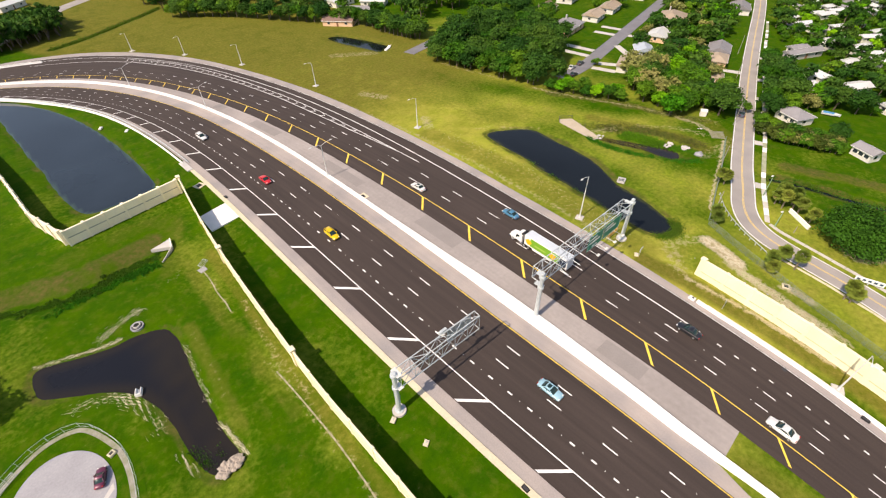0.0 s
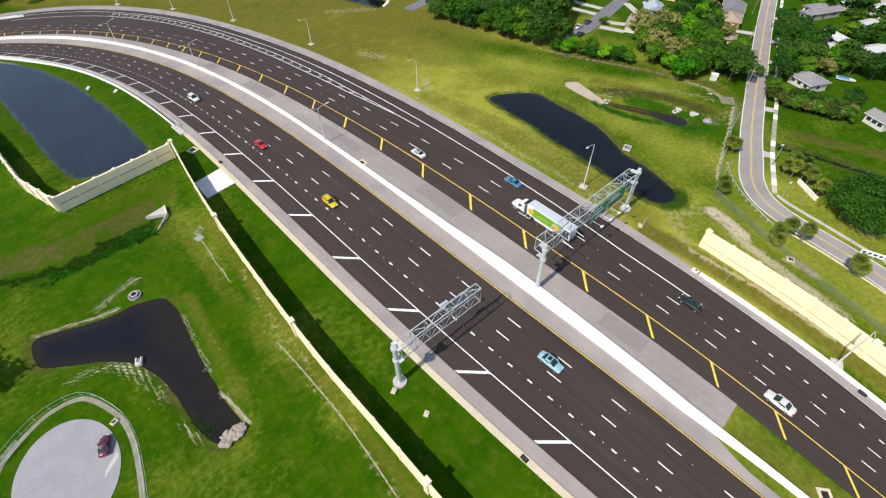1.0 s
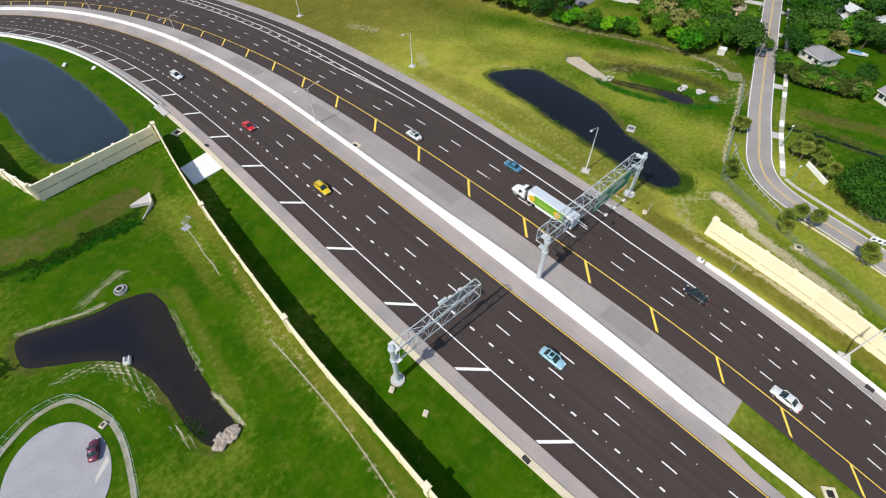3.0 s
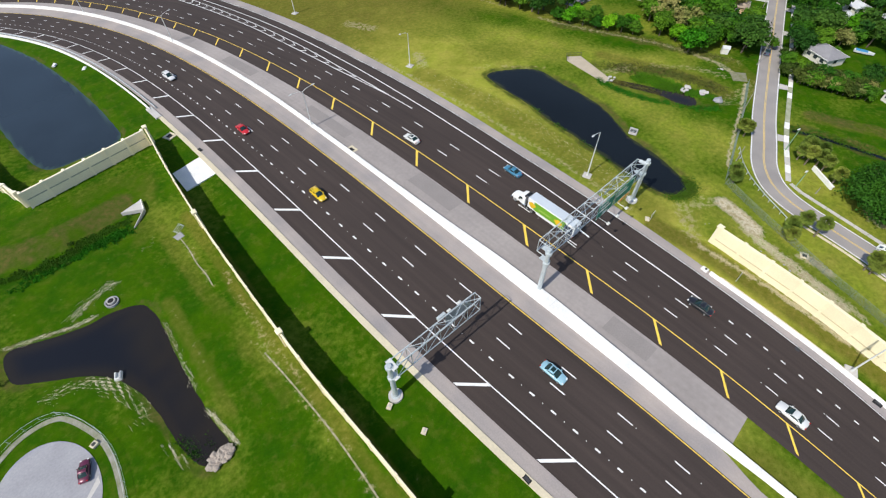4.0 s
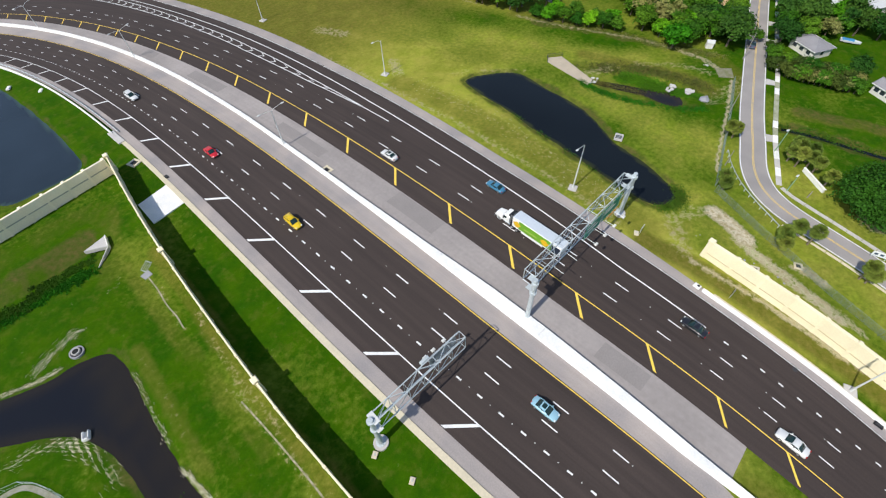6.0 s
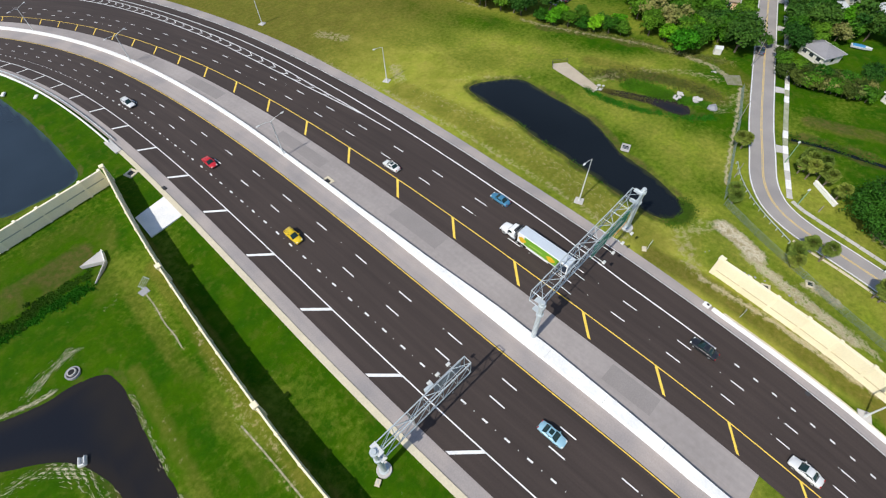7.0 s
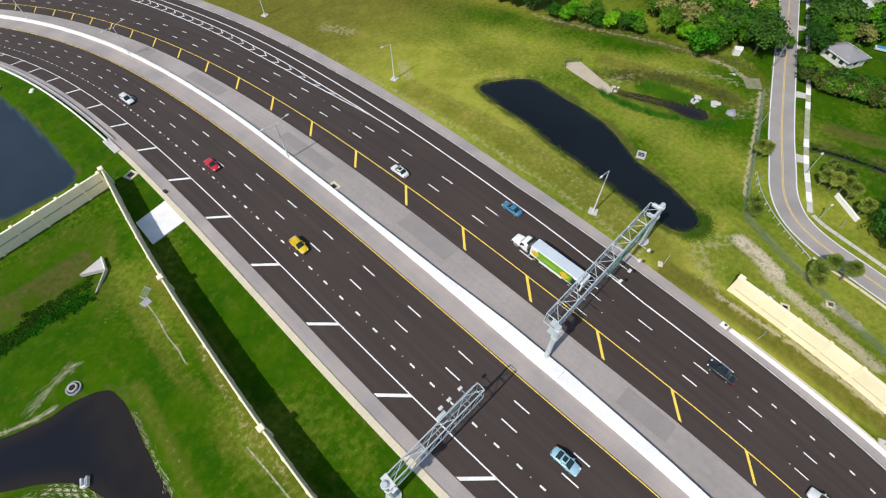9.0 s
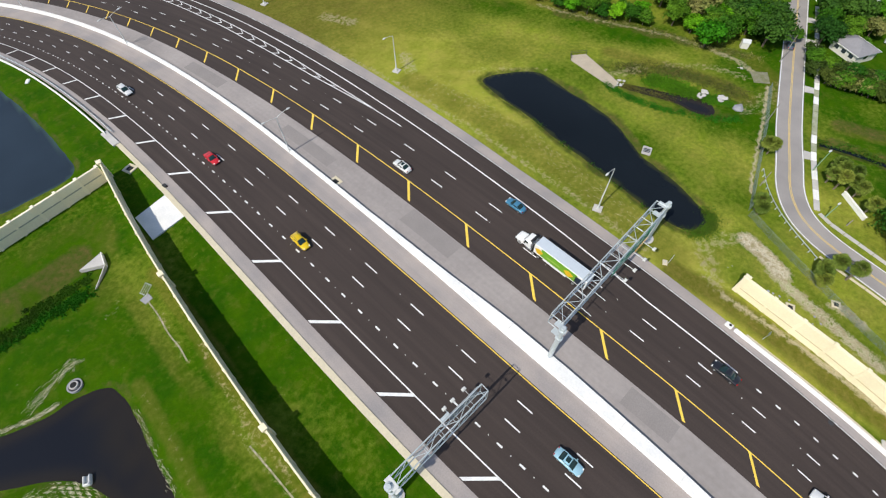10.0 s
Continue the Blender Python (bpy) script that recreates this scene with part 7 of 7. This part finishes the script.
def section(x, half, z0, z1, crown=0.06, tuck=0.06):
    """A rounded cross-section of a car body."""
    return [(x, -half + tuck, z0), (x, -half, z0 + (z1 - z0) * 0.35), (x, -half + 0.02, z1 - crown * 1.6), (x, -half + 0.14, z1 - crown * 0.3), (x, 0, z1 + crown * 0.4),
            (x, half - 0.14, z1 - crown * 0.3), (x, half - 0.02, z1 - crown * 1.6), (x, half, z0 + (z1 - z0) * 0.35), (x, half - tuck, z0)]


def car(s, o, color, label, north=True, length=4.7, suv=False, boxy=False, where=None, turn=0.0, roof_bars=False, sunroof=False):
    """A car; its front looks along +x of its own axes."""
    x, y = where or at(s, o)
    way = turn if where else heading(s, o) + (0 if north else 180)
    ob = thing("car", label, "car", "cars on the motorway" if where is None else "", at=pose(x, y, 0.0, rz=way))
    coat = paint("car_paint", color, 0.3, 0.15, 0.8)
    L, half = length / 2, 0.92
    belt, top = (1.02, 1.74) if suv else (0.92, 1.45)
    f = L - 1.25 if not boxy else L - 1.1
    body = part("body", Shape().loft([section(-L, half * 0.80, 0.34, belt - 0.16), section(-L + 0.18, half * 0.95, 0.26, belt - 0.02), section(-L + 0.9, half, 0.22, belt + 0.02), section(0, half, 0.22, belt),
                                      section(f - 0.2, half, 0.22, belt - 0.03), section(L - 0.45, half * 0.97, 0.24, belt - 0.16), section(L - 0.1, half * 0.86, 0.28, belt - 0.27), section(L, half * 0.70, 0.36, belt - 0.38)]), coat, ob, smooth=True)
    back = -L + (0.25 if suv else 0.85)
    rear_top = back + (0.35 if suv else 0.75)
    front, front_top = f - 0.05, f - 0.95
    part("greenhouse", Shape().loft([section(back, half * 0.86, belt - 0.05, belt + 0.02), section(rear_top, half * 0.80, belt - 0.05, top - 0.04, 0.05), section(front_top, half * 0.80, belt - 0.05, top - 0.03, 0.05), section(front, half * 0.87, belt - 0.05, belt + 0.0)]), CAR_GLASS, ob, smooth=True)
    roof = part("roof", Shape().loft([section(rear_top - 0.02, half * 0.80, top - 0.10, top - 0.01, 0.04), section((rear_top + front_top) / 2, half * 0.82, top - 0.10, top + 0.02, 0.04), section(front_top + 0.04, half * 0.80, top - 0.10, top - 0.01, 0.04)]), coat, ob, smooth=True)
    for side in (-1, 1):
        y1, y0 = side * half * 0.83, side * half * 0.90
        for a, b in ((back, rear_top), (front, front_top)):
            part("pillar", Shape().tube((a, y0, belt), (b, y1 * 0.97, top - 0.05), 0.06, n=6), coat, ob)
        m = (rear_top + front_top) / 2
        part("pillar", Shape().tube((m, y0 + side * 0.01, belt), (m, y1, top - 0.05), 0.055, n=6), coat if suv else BLACK_TRIM, ob)
        part("mirror", Shape().box((front - 0.35, side * (half + 0.12), belt + 0.08), (0.18, 0.24, 0.16), bevel=0.03), coat, ob)
        part("headlight", Shape().box((L - 0.24, side * half * 0.66, belt - 0.30), (0.34, 0.36, 0.14), bevel=0.04), HEADLIGHT, ob)
        part("tail_light", Shape().box((-L + 0.08, side * half * 0.70, belt - 0.14), (0.16, 0.32, 0.2), bevel=0.03), TAILLIGHT, ob)
        for wx in (-L + 0.95, L - 0.9):
            wheel(ob, wx, side * (half - 0.12), 0.35 if suv else 0.32, 0.24)
        part("sill", Shape().box((0, side * (half - 0.03), 0.26), (length - 2.5, 0.08, 0.12)), BLACK_TRIM, ob)
        if roof_bars:
            part("roof_bar", Shape().tube((rear_top + 0.1, side * 0.55, top + 0.09), (front_top - 0.1, side * 0.55, top + 0.09), 0.03, n=6), BLACK_TRIM, roof)
    part("bumper", Shape().box((L - 0.06, 0, 0.42), (0.16, half * 1.4, 0.2), bevel=0.05), BLACK_TRIM, ob)
    part("bumper", Shape().box((-L + 0.04, 0, 0.44), (0.16, half * 1.5, 0.2), bevel=0.05), coat, ob)
    if sunroof:
        part("sunroof", Shape().box((front_top - 0.45, 0, top + 0.045), (0.7, 0.85, 0.02)), CAR_GLASS, roof)
    return ob


car(49.1, -26.0, (0.80, 0.55, 0.01), "bright yellow estate car with dark windows and roof rack", False, 4.8, suv=True, roof_bars=True)
car(-11.9, -22.3, (0.32, 0.55, 0.66), "light blue saloon car with a sunroof", False, 4.8, sunroof=True)
car(84.0, -25.6, (0.62, 0.02, 0.03), "red coupe with dark green-tinted windows", False, 4.6)
car(132.0, -25.8, (0.78, 0.78, 0.78), "white sport utility car with dark windows", False, 4.7, suv=True)
car(26.4, 10.4, (0.06, 0.22, 0.36), "dark blue saloon car on the northbound road", True, 4.8)
car(-23.2, 9.0, (0.018, 0.018, 0.022), "black saloon car on the northbound road", True, 4.8)
car(50.0, 1.75, (0.78, 0.78, 0.76), "white saloon car with a dark sunroof", True, 4.8, sunroof=True)
car(-50.0, 1.75, (0.76, 0.76, 0.75), "white saloon car with tinted windows", True, 4.7)
car(0, 0, (0.12, 0.014, 0.045), "parked maroon saloon car on the concrete turning circle", True, 4.5, where=(-65.4, 24.6), turn=72).scale = (0.78, 0.78, 0.78)
car(0, 0, (0.03, 0.03, 0.04), "dark parked car at the kerb of a residential street", True, 4.5, where=(117.5, 70.6), turn=5)
car(0, 0, (0.05, 0.05, 0.06), "dark parked car at the kerb of a residential street", True, 4.5, where=(129.5, 76.0), turn=10)
car(0, 0, (0.6, 0.6, 0.6), "pale parked car at the kerb of a residential street", True, 4.5, where=(123.0, 75.6), turn=10)
car(0, 0, (0.08, 0.10, 0.14), "dark car stopped under a small roadside tree", True, 4.5, where=(129.6, 9.8), turn=24)


def lorry(s, o):
    """An articulated lorry with a box trailer, heading north."""
    x, y = at(s, o)
    ob = thing("lorry", "white articulated lorry with a pale-roofed green and yellow box trailer", "lorry", at=pose(x, y, 0.0, rz=heading(s, o)))
    white = paint("lorry_white", (0.80, 0.80, 0.79), 0.35, 0.0, 0.5)
    top_mat = material("trailer_roof_aluminium", (0.62, 0.68, 0.74), 0.4, 0.2, spread=0.05, scale=0.4, fine=4, bump=0.02)
    trailer = part("trailer_box", Shape().box((-2.4, 0, 2.45), (12.2, 2.5, 2.75), bevel=0.03), white, ob)
    part("roof_panel", Shape().box((-2.4, 0, 3.85), (12.1, 2.42, 0.05), bevel=0.02), top_mat, trailer)
    lime = paint("print_lime", (0.35, 0.5, 0.10), 0.45)
    green, yellow, dark = paint("print_green", (0.16, 0.36, 0.03), 0.45), paint("print_yellow", (0.72, 0.44, 0.02), 0.45), paint("print_navy", (0.02, 0.03, 0.05), 0.45)
    for side in (-1, 1):
        yy = side * 1.256
        part("side_panel", Shape().box((-2.2, yy, 2.5), (8.4, 0.012, 2.3)), green, trailer, "green printed trailer side")
        for cx, w in ((2.5, 1.8), (-4.6, 2.0)):
            blob = [(cx + w * 0.5 * (1 + 0.18 * math.sin(3 * a)) * math.cos(a), yy + side * 0.01, 2.3 + 0.75 * (1 + 0.15 * math.cos(4 * a)) * math.sin(a)) for a in np.arange(0, 6.28, 0.35)]
            part("print", Shape().add(blob, [tuple(range(len(blob)))]), yellow, trailer, "yellow printed fruit shape")
        part("print", Shape().box((-7.2, yy, 2.3), (2.2, 0.012, 2.0)), dark, trailer, "dark printed panel")
        part("lettering_bar", Shape().box((-1.0, yy + side * 0.012, 2.3), (3.2, 0.01, 0.3)), lime, trailer)
        part("side_skirt", Shape().box((-1.5, side * 1.2, 0.85), (5.6, 0.05, 0.5)), white, ob)
        for wx in (-7.4, -6.1, 2.4, 3.7):
            wheel(ob, wx, side * 1.02, 0.5, 0.5)
        wheel(ob, 7.3, side * 1.0, 0.5, 0.32)
        part("mirror", Shape().box((6.0, side * 1.42, 2.25), (0.16, 0.3, 0.7), bevel=0.04), BLACK_TRIM, ob)
        part("exhaust_pipe", Shape().tube((4.25, side * 1.0, 1.0), (4.25, side * 1.0, 3.7), 0.09, n=10), CHROME, ob)
        part("fuel_tank", Shape().tube((4.3, side * 0.95, 0.75), (5.6, side * 0.95, 0.75), 0.32, n=14), CHROME, ob)
        part("headlight", Shape().box((8.42, side * 0.85, 1.05), (0.2, 0.34, 0.26), bevel=0.05), HEADLIGHT, ob)
    part("chassis", Shape().box((1.4, 0, 0.85), (13.6, 0.9, 0.28)), BLACK_TRIM, ob)
    part("chassis", Shape().box((-6.0, 0, 0.9), (4.6, 1.0, 0.3)), BLACK_TRIM, ob)
    cab = part("cab", Shape().loft([[(x0, -w, z0), (x0, -w, z1 - 0.2), (x0, -w + 0.25, z1), (x0, w - 0.25, z1), (x0, w, z1 - 0.2), (x0, w, z0)] for x0, w, z0, z1 in ((4.6, 1.18, 0.9, 2.9), (5.4, 1.2, 0.9, 2.95), (6.1, 1.16, 0.9, 2.8), (6.55, 1.1, 0.9, 2.0))]), white, ob)
    part("hood", Shape().loft([[(x0, -w, 0.7), (x0, -w, z1 - 0.2), (x0, -w + 0.3, z1), (x0, w - 0.3, z1), (x0, w, z1 - 0.2), (x0, w, 0.7)] for x0, w, z1 in ((6.5, 1.08, 1.95), (7.4, 1.02, 1.8), (8.2, 0.95, 1.62), (8.5, 0.85, 1.3))]), white, ob)
    part("windscreen", Shape().add([(6.22, -1.0, 2.7), (6.22, 1.0, 2.7), (6.62, 1.02, 2.0), (6.62, -1.02, 2.0)], [(0, 3, 2, 1)]), CAR_GLASS, cab)
    for side in (-1, 1):
        part("side_window", Shape().box((5.75, side * 1.19, 2.25), (0.8, 0.03, 0.6)), CAR_GLASS, cab)
        part("fender", Shape().tube((7.3, side * 0.8, 0.75), (7.3, side * 1.16, 0.75), 0.62, n=14), white, ob)
    part("fairing", Shape().box((4.75, 0, 3.1), (0.5, 1.9, 0.5), bevel=0.1), BLACK_TRIM, cab)
    part("coupling_deck", Shape().box((4.1, 0, 1.15), (1.0, 1.6, 0.12)), IRON, ob)
    part("grille", Shape().box((8.5, 0, 1.05), (0.06, 0.9, 0.7)), CHROME, ob)
    part("bumper", Shape().box((8.55, 0, 0.55), (0.25, 2.2, 0.35), bevel=0.05), CHROME, ob)
    for side in (-1, 1):
        part("rear_door", Shape().box((-8.52, side * 0.58, 2.4), (0.05, 1.14, 2.5), bevel=0.01), top_mat, trailer)
    part("rear_bumper", Shape().box((-8.4, 0, 0.7), (0.1, 2.2, 0.15)), GALVANISED, ob)
    for side in (-1, 1):
        part("tail_light", Shape().box((-8.5, side * 1.0, 0.95), (0.06, 0.3, 0.14)), TAILLIGHT, ob)
    return ob


lorry(13.2, 4.9)
